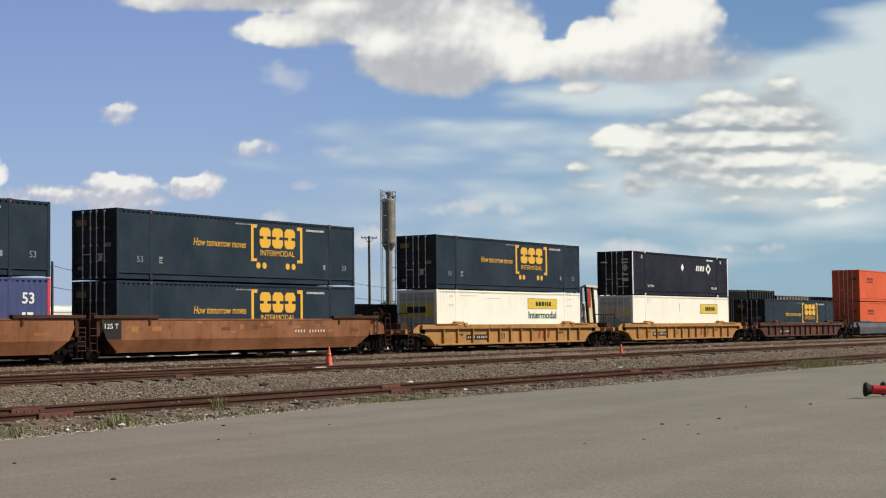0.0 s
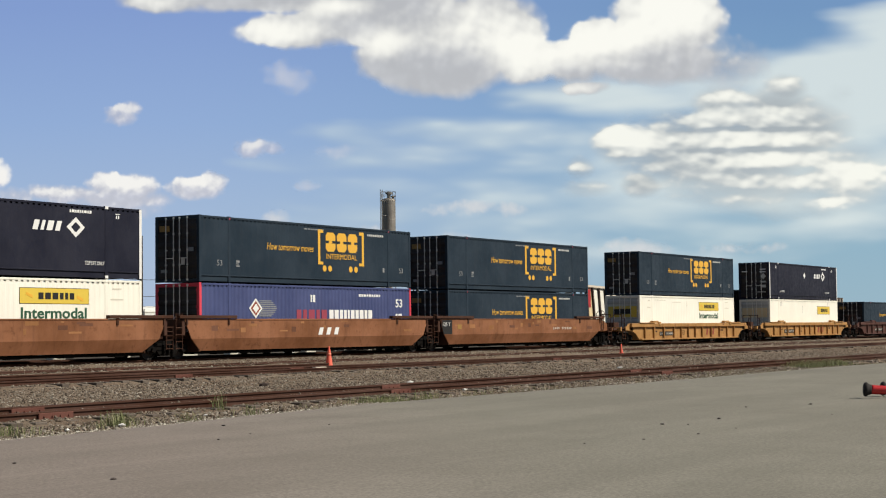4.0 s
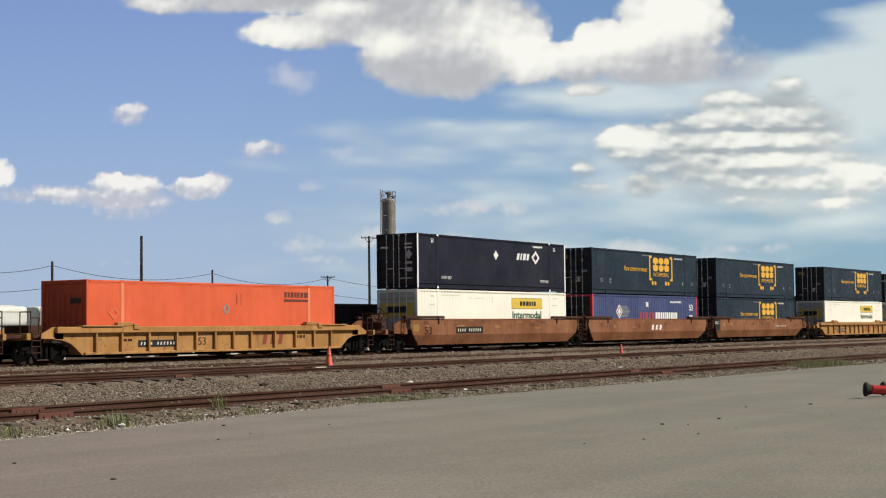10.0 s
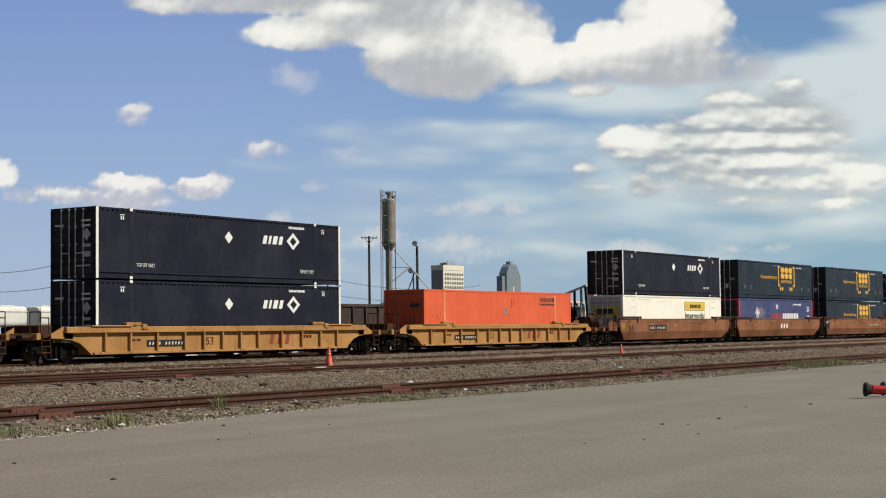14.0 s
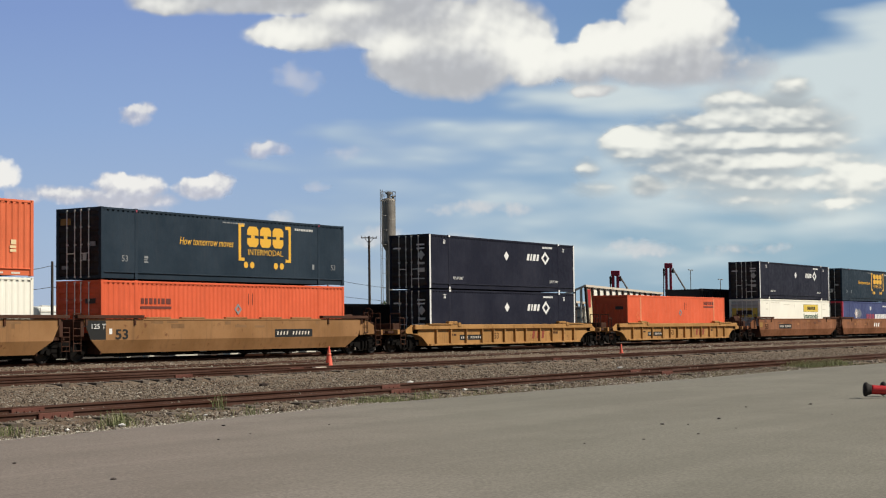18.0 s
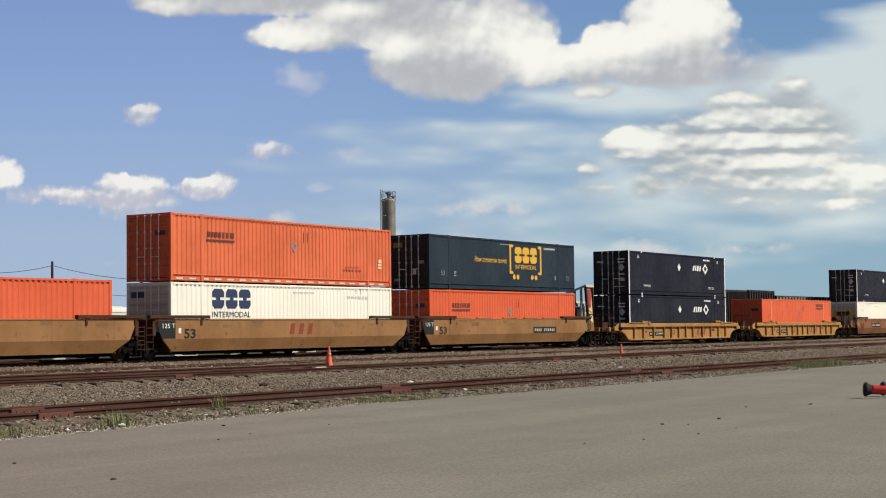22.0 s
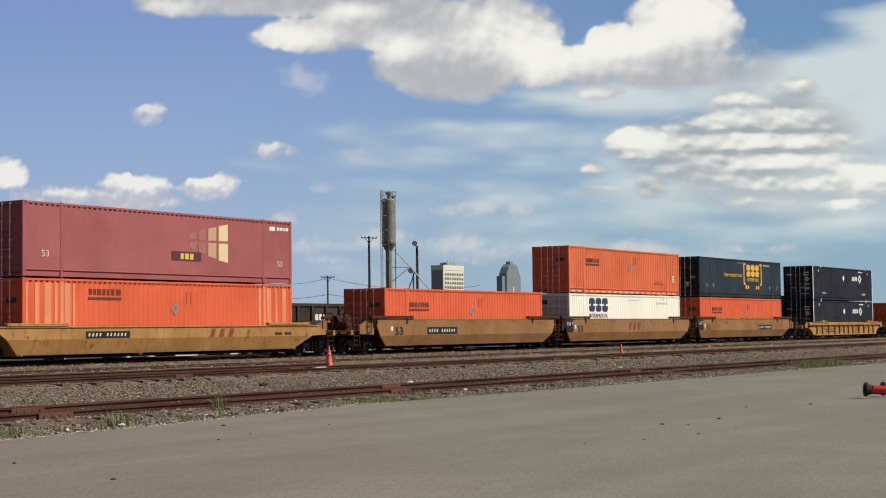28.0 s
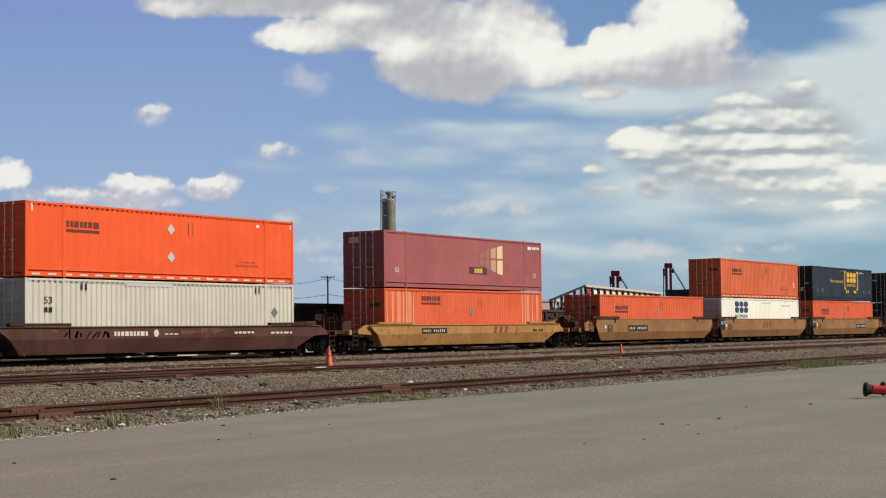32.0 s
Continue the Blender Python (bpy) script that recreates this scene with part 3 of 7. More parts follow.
def bed_height(x, y):
    h = -0.19 + 0.03 * noise.noise((x * 0.9, y * 0.9, 0)) + 0.04 * noise.noise((x * 0.13, y * 0.2, 3))
    for k, (cy, z) in TRACKS.items():
        d, top = abs(y - cy), z - BURIED[k]
        h = max(h, min(top, top - min(0.085, max(0.0, d - 1.12) * 0.55) - max(0.0, d - 1.3) * 0.12) + 0.022 * noise.noise((x * 1.3, y * 1.3, 8)))
    h = max(h, -0.05 - 0.16 * max(0.0, abs(y - 39.0) - 4.6) + 0.035 * noise.noise((x * 0.8, y * 0.9, 11)))
    e = edge_y(x)
    if y < e + 0.5:
        h = min(h, -0.155 - 0.10 * max(0, e - y + 0.2))
    return h

bed = sheet("ballast_bed", list(np.arange(-4, 130, 0.45)) + list(np.arange(130, 420, 6.0)), list(np.arange(12.6, 53.5, 0.3)),
            bed_height, M_BALLAST, "grey-brown crushed stone ballast between the tracks", "ballast")

def asphalt_height(x, y):
    return -0.10 + 0.018 * noise.noise((x * 0.08, y * 0.08, 1))

edge_rows = list(np.arange(4, 12.4, 0.6)) + [12.8, 13.6, 13.9]
asphalt = sheet("asphalt_pavement", list(np.arange(-60, 6, 3)) + list(np.arange(6, 80, 0.35)) + list(np.arange(80, 420, 8.0)), [-80, -40, -20, -8, 0] + edge_rows,
                asphalt_height, M_ASPHALT, "worn grey asphalt lot with ragged edge along the tracks", "pavement")
for v in asphalt.data.vertices:
    if v.co.y > 13.8:
        v.co.y, v.co.z = edge_y(v.co.x) + 0.05, -0.24
    elif v.co.y > 13.5:
        v.co.y, v.co.z = edge_y(v.co.x), v.co.z - 0.035
    elif v.co.y > 12.7:
        v.co.y = edge_y(v.co.x) - 0.35

def stones(name, count, place, size, material, label, category="stones"):
    """Many loose stones, joined into one mesh."""
    rng = np.random.default_rng(len(name) + count)
    base = np.array([(1, 0, 0), (-1, 0, 0), (0, 1, 0), (0, -1, 0), (0, 0, 1), (0, 0, -1)], float)
    tri = [(0, 2, 4), (2, 1, 4), (1, 3, 4), (3, 0, 4), (2, 0, 5), (1, 2, 5), (3, 1, 5), (0, 3, 5)]
    verts, faces = [], []
    for _ in range(count):
        x, y, z = place(rng)
        r = size * math.exp(rng.normal(0, 0.35))
        a = rng.uniform(0, 6.28)
        k = rng.uniform(0.6, 1.2, 3) * r
        pts = base * k + rng.normal(0, 0.14 * r, (6, 3))
        c, s_ = math.cos(a), math.sin(a)
        o = len(verts)
        for px, py, pz in pts:
            verts.append((x + c * px - s_ * py, y + s_ * px + c * py, z + pz * 0.75))
        faces += [(o + i, o + j, o + k2) for i, j, k2 in tri]
    me = bpy.data.meshes.new(name)
    me.from_pydata(verts, [], faces)
    me.materials.append(material)
    return tagged(new(name, me), label, category, "", "stuff")

def near_bed(rng):
    y = 14.9 + 19.5 * rng.beta(1.0, 1.8)
    x = y * (0.72 + 2.9 * rng.beta(1.0, 1.7))
    return x, y, bed_height(x, y) + 0.008

def far_bed(rng):
    y = rng.uniform(32, 45.2)
    x = y * rng.uniform(0.75, 3.0)
    return x, y, bed_height(x, y) + 0.01

def lot_edge(rng):
    x = rng.uniform(8, 50)
    y = edge_y(x) + 0.02 + abs(rng.normal(0, 0.40))
    return x, y, bed_height(x, y) + 0.02

stones("ballast_stones", 52000, near_bed, 0.024, M_STONES, "loose grey and brown ballast stones between the rails")
stones("ballast_stones", 12000, far_bed, 0.034, M_STONES, "loose ballast stones beside the train's track")
M_RUBBLE = rock_material("pale_rubble", (0.14, 0.11, 0.085), (0.30, 0.26, 0.21), (0.60, 0.55, 0.47))
M_WHITESTONE = rock_material("whitewashed_rubble", (0.22, 0.19, 0.15), (0.36, 0.33, 0.27), (0.66, 0.63, 0.55))
def lot_corner(rng):
    x = 10.5 + 11.5 * rng.beta(1.3, 1.5)
    y = edge_y(x) + 0.03 + abs(rng.normal(0, 0.16))
    return x, y, max(bed_height(x, y), -0.17) + 0.025
stones("pale_rubble", 1500, lot_corner, 0.014, M_WHITESTONE, "whitish broken concrete along the asphalt's edge", "rubble")
stones("pale_rubble", 3600, lot_edge, 0.017, M_RUBBLE, "pale broken stone along the asphalt's edge", "rubble")

# ---- tracks ----
M_RAIL = paint("rusty_rail_steel", (0.062, 0.026, 0.016), 0.8, (0.026, 0.014, 0.010), 0.5, 0.2, bump=0.004, spec=0.1)
M_TIE = paint("weathered_timber_tie", (0.105, 0.083, 0.066), 0.9, (0.03, 0.024, 0.02), 0.5, 0.25, bump=0.01)
M_RUSTRED = paint("red_rust_joint_bar", (0.125, 0.048, 0.036), 0.85, (0.07, 0.03, 0.02), 0.4, 0.2, bump=0.005, spec=0.08)

RAIL_PROFILE = [(-0.070, -0.170), (0.070, -0.170), (0.070, -0.158), (0.012, -0.140), (0.010, -0.045), (0.036, -0.034), (0.036, -0.004), (0.030, 0.0),
                (-0.030, 0.0), (-0.036, -0.004), (-0.036, -0.034), (-0.010, -0.045), (-0.012, -0.140), (-0.070, -0.158)]

def rail(parent, y, z, x0, x1, bend=None):
    """One rail as a bar of true section, led along X; bend(x) moves it sideways."""
    xs = list(np.linspace(x0, x1, 2 if bend is None else 40))
    bm = bm_new()
    rows = [[bm.verts.new((x, y + (bend(x) if bend else 0.0) + u, z + v)) for u, v in RAIL_PROFILE] for x in xs]
    k = len(RAIL_PROFILE)
    for r, s_ in zip(rows, rows[1:]):
        for i in range(k):
            bm.faces.new((r[i], r[(i + 1) % k], s_[(i + 1) % k], s_[i]))
    bm.faces.new(rows[0])
    bm.faces.new(rows[-1][::-1])
    return part("rail", bm, M_RAIL, parent)

def track(key, label, x0, x1, tie0, tie1, group, step=0.53):
    cy, z = TRACKS[key]
    t = thing("railway_track", label, "track", group, "structure")
    for s_ in (-1, 1):
        rail(t, cy + s_ * 0.7525, z, x0, x1)
    rng = random.Random(ord(key))
    first = None
    for i in range(int((tie1 - tie0) / step)):
        x = tie0 + i * step + rng.uniform(-0.11, 0.11)
        m = pose(x, cy + rng.uniform(-0.14, 0.14), z - BURIED[key] + rng.uniform(-0.012, 0.022), 0, 0, rng.uniform(-2.5, 2.5))
        if first is None:
            first = part("tie", boxed(-0.115, 0.115, -1.30, 1.30, -0.17, 0.0, bev=0.012), M_TIE, t)
            first.matrix_basis = m
        else:
            share(first, m)
    return t

track_a = track("A", "rusty disused track with staggered joints and weeds", -60, 420, 8, 110, "yard tracks")
track_b = track("B", "rusty yard track on weathered timber ties", -60, 420, 18, 140, "yard tracks")
track_c = track("C", "yard track buried in ballast up to its rail heads", -60, 420, 28, 100, "yard tracks", 0.6)
track_t = track("T", "track carrying the moving container train", -200, 700, 20, 170, "yard tracks", 0.6)
track_g = track("G", "track holding parked gondola cars", -60, 420, 40, 100, "yard tracks", 0.6)
# the switch at the cone: one more rail that runs in from the near side and ends at a point
rail(track_b, 32.95, 0.0, -60, 43.0, bend=lambda x: 0.00012 * max(0, 43 - x) ** 2)

def joint_bar(parent, x, y, z):
    bm = bm_new()
    for s_ in (-1, 1):
        box(bm, -0.34, 0.34, s_ * 0.034 - 0.017, s_ * 0.034 + 0.017, -0.150, -0.022, bev=0.006)
    for i in range(4):
        tube(bm, (-0.24 + i * 0.16, -0.070, -0.075), (-0.24 + i * 0.16, 0.070, -0.075), 0.017, 6)
    ob = part("joint_bar", bm, M_RUSTRED, parent)
    ob.matrix_basis = pose(x, y, z)
    return ob

for i, (k, side, x) in enumerate((("A", -1, 16.0), ("A", 1, 16.8), ("A", -1, 25.0), ("A", 1, 26.8), ("A", -1, 37.4), ("A", 1, 38.6), ("B", -1, 31.2), ("B", 1, 38.0), ("B", -1, 52.2), ("C", -1, 35.1))):
    joint_bar({"A": track_a, "B": track_b, "C": track_c}[k], x, TRACKS[k][0] + side * 0.7525, TRACKS[k][1])

# ======== the train ========
TRAIN_Y = TRACKS["T"][0]
RUN = [0.0, 12.33, 24.57, 36.81, 48.94, 60.93, 72.86, 84.84, 96.82, 108.79, 120.67, 132.44, 144.12, 155.80, 167.54, 179.33, 191.12]   # metres run, every 2 s
MOVERS = []        # (thing, x, y, z) at the start

LEN, HALF, TALL = 16.154, 1.295, 2.896
P40 = (1.98, 14.17)       # lifting posts

def corrugated(x0, x1, z0, z1, y, depth, pitch, sign):
    """A pressed steel wall; its outer crests lie at y."""
    bm = bm_new()
    xs = []
    k = max(1, round((x1 - x0) / pitch))
    p = (x1 - x0) / k
    for i in range(k):
        a = x0 + i * p
        xs += [(a, 0.0), (a + 0.34 * p, 0.0), (a + 0.50 * p, 1.0), (a + 0.84 * p, 1.0)]
    xs.append((x1, 0.0))
    lo = [bm.verts.new((x, y + sign * depth * d, z0)) for x, d in xs]
    hi = [bm.verts.new((x, y + sign * depth * d, z1)) for x, d in xs]
    for i in range(len(xs) - 1):
        bm.faces.new((lo[i], lo[i + 1], hi[i + 1], hi[i]))
    # inner skin closes the wall
    b = y + sign * (depth + 0.03)
    w = [bm.verts.new(c) for c in ((x0, b, z0), (x1, b, z0), (x1, b, z1), (x0, b, z1))]
    bm.faces.new(w[::-1])
    return bm

SHELLS = {}

def container(style, x, z):
    """Fifty-three foot box. Left end has the doors. Built once for each style, then copied."""
    key = style["key"]
    if key in SHELLS:
        ob = copy_thing(SHELLS[key], pose(x, TRAIN_Y, z))
        MOVERS.append((ob, x, TRAIN_Y, z))
        return ob
    mat, depth, pitch = style["mat"], style.get("depth", 0.03), style.get("pitch", 0.275)
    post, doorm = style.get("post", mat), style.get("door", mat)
    c = thing("shipping_container", style["label"], "shipping container", "containers on the train")
    y = -HALF
    zb, zt = 0.29, TALL - 0.10
    segs = ((0.14, P40[0] - 0.09), (P40[0] + 0.09, P40[1] - 0.09), (P40[1] + 0.09, LEN - 0.14))
    for i, (a, b) in enumerate(segs):
        part("side_panel", corrugated(a, b, zb, zt - 0.062, y + 0.012, depth if i == 1 or style.get("rib_ends", True) else 0.006, pitch, 1), mat, c)
    bm = bm_new()          # open pressings under the top rail
    k = 57
    for i in range(k):
        a = 0.18 + (LEN - 0.36) * i / k
        box(bm, a, a + (0.155 if style.get("holes", True) else (LEN - 0.36) / k), y + 0.012, y + 0.05, zt - 0.06, zt + 0.002)
    box(bm, 0.14, LEN - 0.14, y + 0.085, y + 0.1, zt - 0.07, zt)
    part("rail_pressing", bm, mat, c)
    part("side_panel", corrugated(0.14, LEN - 0.14, zb, zt, -y - 0.012, depth, pitch, -1), mat, c)
    for s_ in (-1, 1):
        part("top_rail", boxed(0.1, LEN - 0.1, s_ * HALF - (0.06 if s_ > 0 else 0), s_ * HALF + (0.06 if s_ < 0 else 0), zt, TALL - 0.012, bev=0.008), mat, c)
        part("bottom_rail", boxed(0.1, LEN - 0.1, s_ * (HALF - 0.072) - 0.03, s_ * (HALF - 0.072) + 0.03, 0.02, zb - 0.035, bev=0.008), style.get("sill", mat), c)
        part("sill_ledge", boxed(0.16, LEN - 0.16, s_ * (HALF - 0.045) - 0.055, s_ * (HALF - 0.045) + 0.055, zb - 0.035, zb + 0.006, bev=0.008), mat, c)
        for xx in (0.0, LEN - 0.16):
            part("corner_post", boxed(xx, xx + 0.16, s_ * HALF - (0.16 if s_ > 0 else 0), s_ * HALF + (0.16 if s_ < 0 else 0), 0.0, TALL, bev=0.012), post, c)
        for xx in P40:
            part("lifting_post", boxed(xx - 0.09, xx + 0.09, s_ * HALF - (0.13 if s_ > 0 else 0), s_ * HALF + (0.13 if s_ < 0 else 0), 0.0, TALL + 0.01, bev=0.01),
                 style.get("liftmat", mat), c)
            if s_ < 0:
                for zz in (0.0, TALL - 0.11):
                    bm = bm_new()
                    box(bm, xx - 0.085, xx + 0.085, y - 0.008, y + 0.05, zz, zz + 0.118, bev=0.006)
                    part("corner_casting", bm, style.get("cast", mat), c)
    bm = bm_new()
    k = 58
    for i in range(k):
        a = 0.15 + (LEN - 0.3) * i / k
        box(bm, a, a + 0.5 * (LEN - 0.3) / k, -HALF + 0.05, HALF - 0.05, TALL - 0.035, TALL - 0.008)
    box(bm, 0.05, LEN - 0.05, -HALF + 0.03, HALF - 0.03, TALL - 0.06, TALL - 0.033)
    part("roof", bm, mat, c)
    bm = bm_new()
    box(bm, 0.05, LEN - 0.05, -HALF + 0.06, HALF - 0.06, 0.06, 0.16)
    part("underframe", bm, M_BLACK, c)
    bm = bm_new()
    box(bm, LEN - 0.06, LEN - 0.02, -HALF + 0.14, HALF - 0.14, 0.1, TALL - 0.05)
    for i in range(8):
        a = -1.1 + i * 0.3
        box(bm, LEN - 0.025, LEN - 0.004, a - 0.06, a + 0.06, 0.2, TALL - 0.2)
    part("front_wall", bm, mat, c)
    # door end
    part("door_header", boxed(0.005, 0.12, -HALF + 0.15, HALF - 0.15, TALL - 0.16, TALL - 0.004, bev=0.01), post, c)
    part("door_sill", boxed(0.005, 0.12, -HALF + 0.15, HALF - 0.15, 0.004, 0.13, bev=0.01), post, c)
    if style.get("plain_end"):
        part("end_wall", boxed(0.055, 0.095, -HALF + 0.165, HALF - 0.165, 0.14, TALL - 0.17), doorm, c)
        for i in range(7):
            part("end_rib", boxed(0.012, 0.056, -1.0 + i * 0.318, -0.90 + i * 0.318, 0.2, TALL - 0.55, bev=0.012), doorm, c)
    for s_ in () if style.get("plain_end") else (-1, 1):
        y0, y1 = (-HALF + 0.165, -0.008) if s_ < 0 else (0.008, HALF - 0.165)
        prof = [(0.095, 0.14), (0.050, 0.14)]
        for i in range(6):
            zz = 0.19 + i * 0.43
            prof += [(0.050, zz), (0.006, zz + 0.07), (0.006, zz + 0.20), (0.050, zz + 0.27)]
        bm = prism(bm_new(), prof + [(0.050, TALL - 0.17), (0.095, TALL - 0.17)], 'y', y0, y1)
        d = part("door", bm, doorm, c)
        for f in ((0.45, 0.85) if s_ < 0 else (0.15, 0.55)):
            yy = y0 + (y1 - y0) * f
            bm = bm_new()
            tube(bm, (-0.030, yy, 0.05), (-0.030, yy, TALL - 0.06), 0.021, 8)
            for zz in (0.09, 0.75, 1.4, 2.1, TALL - 0.10):
                box(bm, -0.045, 0.03, yy - 0.04, yy + 0.04, zz - 0.03, zz + 0.03)
            part("lock_rod", bm, style.get("rod", M_GALV), d)
            bm = bm_new()
            box(bm, -0.064, -0.040, yy - 0.30 if f > 0.5 else yy, yy if f > 0.5 else yy + 0.30, 1.02, 1.06, bev=0.004)
            part("door_handle", bm, style.get("rod", M_GALV), d)
        for i in range(4):
            zz = 0.35 + i * 0.72
            yy = y0 - 0.03 if s_ < 0 else y1 + 0.03
            part("hinge", boxed(-0.012, 0.05, yy - 0.05, yy + 0.05, zz, zz + 0.12, bev=0.005), post, d)
    style["marks"](c)
    c.matrix_basis = pose(x, TRAIN_Y, z)
    SHELLS[key] = c
    MOVERS.append((c, x, TRAIN_Y, z))
    return c

# ---- marks on the near side: u along the box from its left, v above its floor ----
FRONT = -HALF + 0.009

def plates(name, parent, mat, polys, label, y):
    """Thin painted plates on the near side. Small writing stays one part; other pieces are parts each."""
    y = FRONT if y is None else y
    joined = name in ("small_writing", "number_marking", "sign_emblem")
    bm = bm_new() if joined else None
    ob = None
    for p in polys:
        b = bm if joined else bm_new()
        prism(b, p, 'y', y - 0.004, y + 0.012)
        if not joined:
            ob = part(name, b, mat, parent, label)
    if joined:
        ob = part(name, bm, mat, parent, label)
        ob["kind"] = "stuff"
    return ob

def flat(name, parent, mat, rects, label="", y=None):
    return plates(name, parent, mat, [[(a, c), (b, c), (b, d), (a, d)] for a, b, c, d in rects], label, y)

def poly(name, parent, mat, polys, label="", y=None):
    return plates(name, parent, mat, polys, label, y)

def words(parent, text, u, v, h, mat, w=None, label="", shear=0.0, y=None, bold=0.0):
    m = Matrix.Translation((u, (FRONT if y is None else y) - 0.004, v)) @ pose(0, 0, 0, 90, 0, 0)
    return text_mesh("lettering", text, h, mat, parent, m, label, shear, w, bold)

def bar_row(u, v, w, h, n, seed):
    """Plain bars in the place of small writing."""
    rng = random.Random(seed)
    ws = [rng.uniform(0.6, 1.4) for _ in range(n)]
    k = w / (sum(ws) + 0.35 * (n - 1))
    out, a = [], u
    for q in ws:
        out.append((a, a + q * k, v, v + h))
        a += (q + 0.35) * k
    return out

def diamond(u, v, r):
    return [(u - r, v), (u, v - r), (u + r, v), (u, v + r)]

def emblem(u, v, w, h):
    """Plain stand-in for an emblem: three heavy chamfered blocks with a bar let into each."""
    k, q, out = w / 3.3, 0.16 * h, []
    for i in range(3):
        a = u + i * 1.15 * k
        out.append([(a, v + q), (a + q, v), (a + k - q, v), (a + k, v + q), (a + k, v + 0.43 * h), (a, v + 0.43 * h)])
        out.append([(a, v + 0.57 * h), (a + k, v + 0.57 * h), (a + k, v + h - q), (a + k - q, v + h), (a + q, v + h), (a, v + h - q)])
        out.append([(a + 0.34 * k, v + 0.432 * h), (a + 0.66 * k, v + 0.432 * h), (a + 0.66 * k, v + 0.568 * h), (a + 0.34 * k, v + 0.568 * h)])
    return out

def car_emblem(c, u, v, w, h, mat, y):
    """Three slim slanted bars painted on a car's side."""
    k = w / 3.3
    poly("emblem", c, mat, [[(u + i * 1.15 * k, v), (u + (i * 1.15 + 0.55) * k, v), (u + (i * 1.15 + 0.80) * k, v + h), (u + (i * 1.15 + 0.25) * k, v + h)] for i in range(3)], "painted slanted bars", y=y)

def disc(u, v, r, n=12):
    return [(u + r * math.cos(2 * math.pi * i / n), v + r * math.sin(2 * math.pi * i / n)) for i in range(n)]

def door_plate(parent, mat, y0, y1, z0, z1, label=""):
    return part("door_plate", boxed(-0.008, 0.03, y0, y1, z0, z1), mat, parent, label)

def marks_blue(c):
    poly("emblem", c, M_GOLD, emblem(8.95, 1.62, 2.55, 0.92), "gold block emblem")
    words(c, "INTERMODAL", 9.0, 1.26, 0.27, M_GOLD, 2.45, "gold lettering")
    poly("bracket", c, M_GOLD, [[(8.35, 0.98), (8.75, 0.98), (8.75, 1.12), (8.52, 1.12), (8.52, 2.50), (8.75, 2.50), (8.75, 2.66), (8.35, 2.66)],
                               [(12.05, 0.98), (11.65, 0.98), (11.65, 1.12), (11.88, 1.12), (11.88, 2.50), (11.65, 2.50), (11.65, 2.66), (12.05, 2.66)]], "gold bracket")
    for u in (8.85, 9.28, 10.95, 11.38):
        poly("dot", c, M_GOLD, [disc(u, 0.80, 0.15)], "gold dot")
    words(c, "How tomorrow moves", 4.55, 1.55, 0.34, M_GOLD, 3.45, "gold slanted slogan", shear=0.25)
    flat("small_writing", c, M_WORNL, bar_row(7.3, 2.60, 1.5, 0.06, 7, 2), "pale bars")
    flat("small_writing", c, M_PLACARD, bar_row(12.35, 2.50, 1.35, 0.10, 9, 3), "pale bars")
    for u in (1.15, 15.1):
        words(c, "53", u, 0.72, 0.26, M_WORNL, 0.34)
    flat("small_writing", c, M_WORNL, [(2.42, 2.66, 0.70, 0.76), (2.42, 2.62, 0.80, 0.84), (2.44, 2.66, 0.88, 0.98), (13.65, 13.8, 0.72, 0.95)], "pale bars")
    flat("twist_plate", c, M_FADED_RED, [(P40[0] - 0.04, P40[0] + 0.04, 2.76, 2.85), (P40[1] - 0.04, P40[1] + 0.04, 2.76, 2.85)], "dull red plates", y=-HALF - 0.010)
    door_plate(c, M_WORNGOLD, 0.45, 1.02, 2.22, 2.48, "worn gold door plate")
    door_plate(c, M_WORNL, -0.95, -0.66, 1.32, 1.50)
    door_plate(c, M_WORNL, 0.60, 0.95, 0.42, 0.56)
    door_plate(c, M_PLACARD, -0.45, -0.25, 0.75, 1.05)

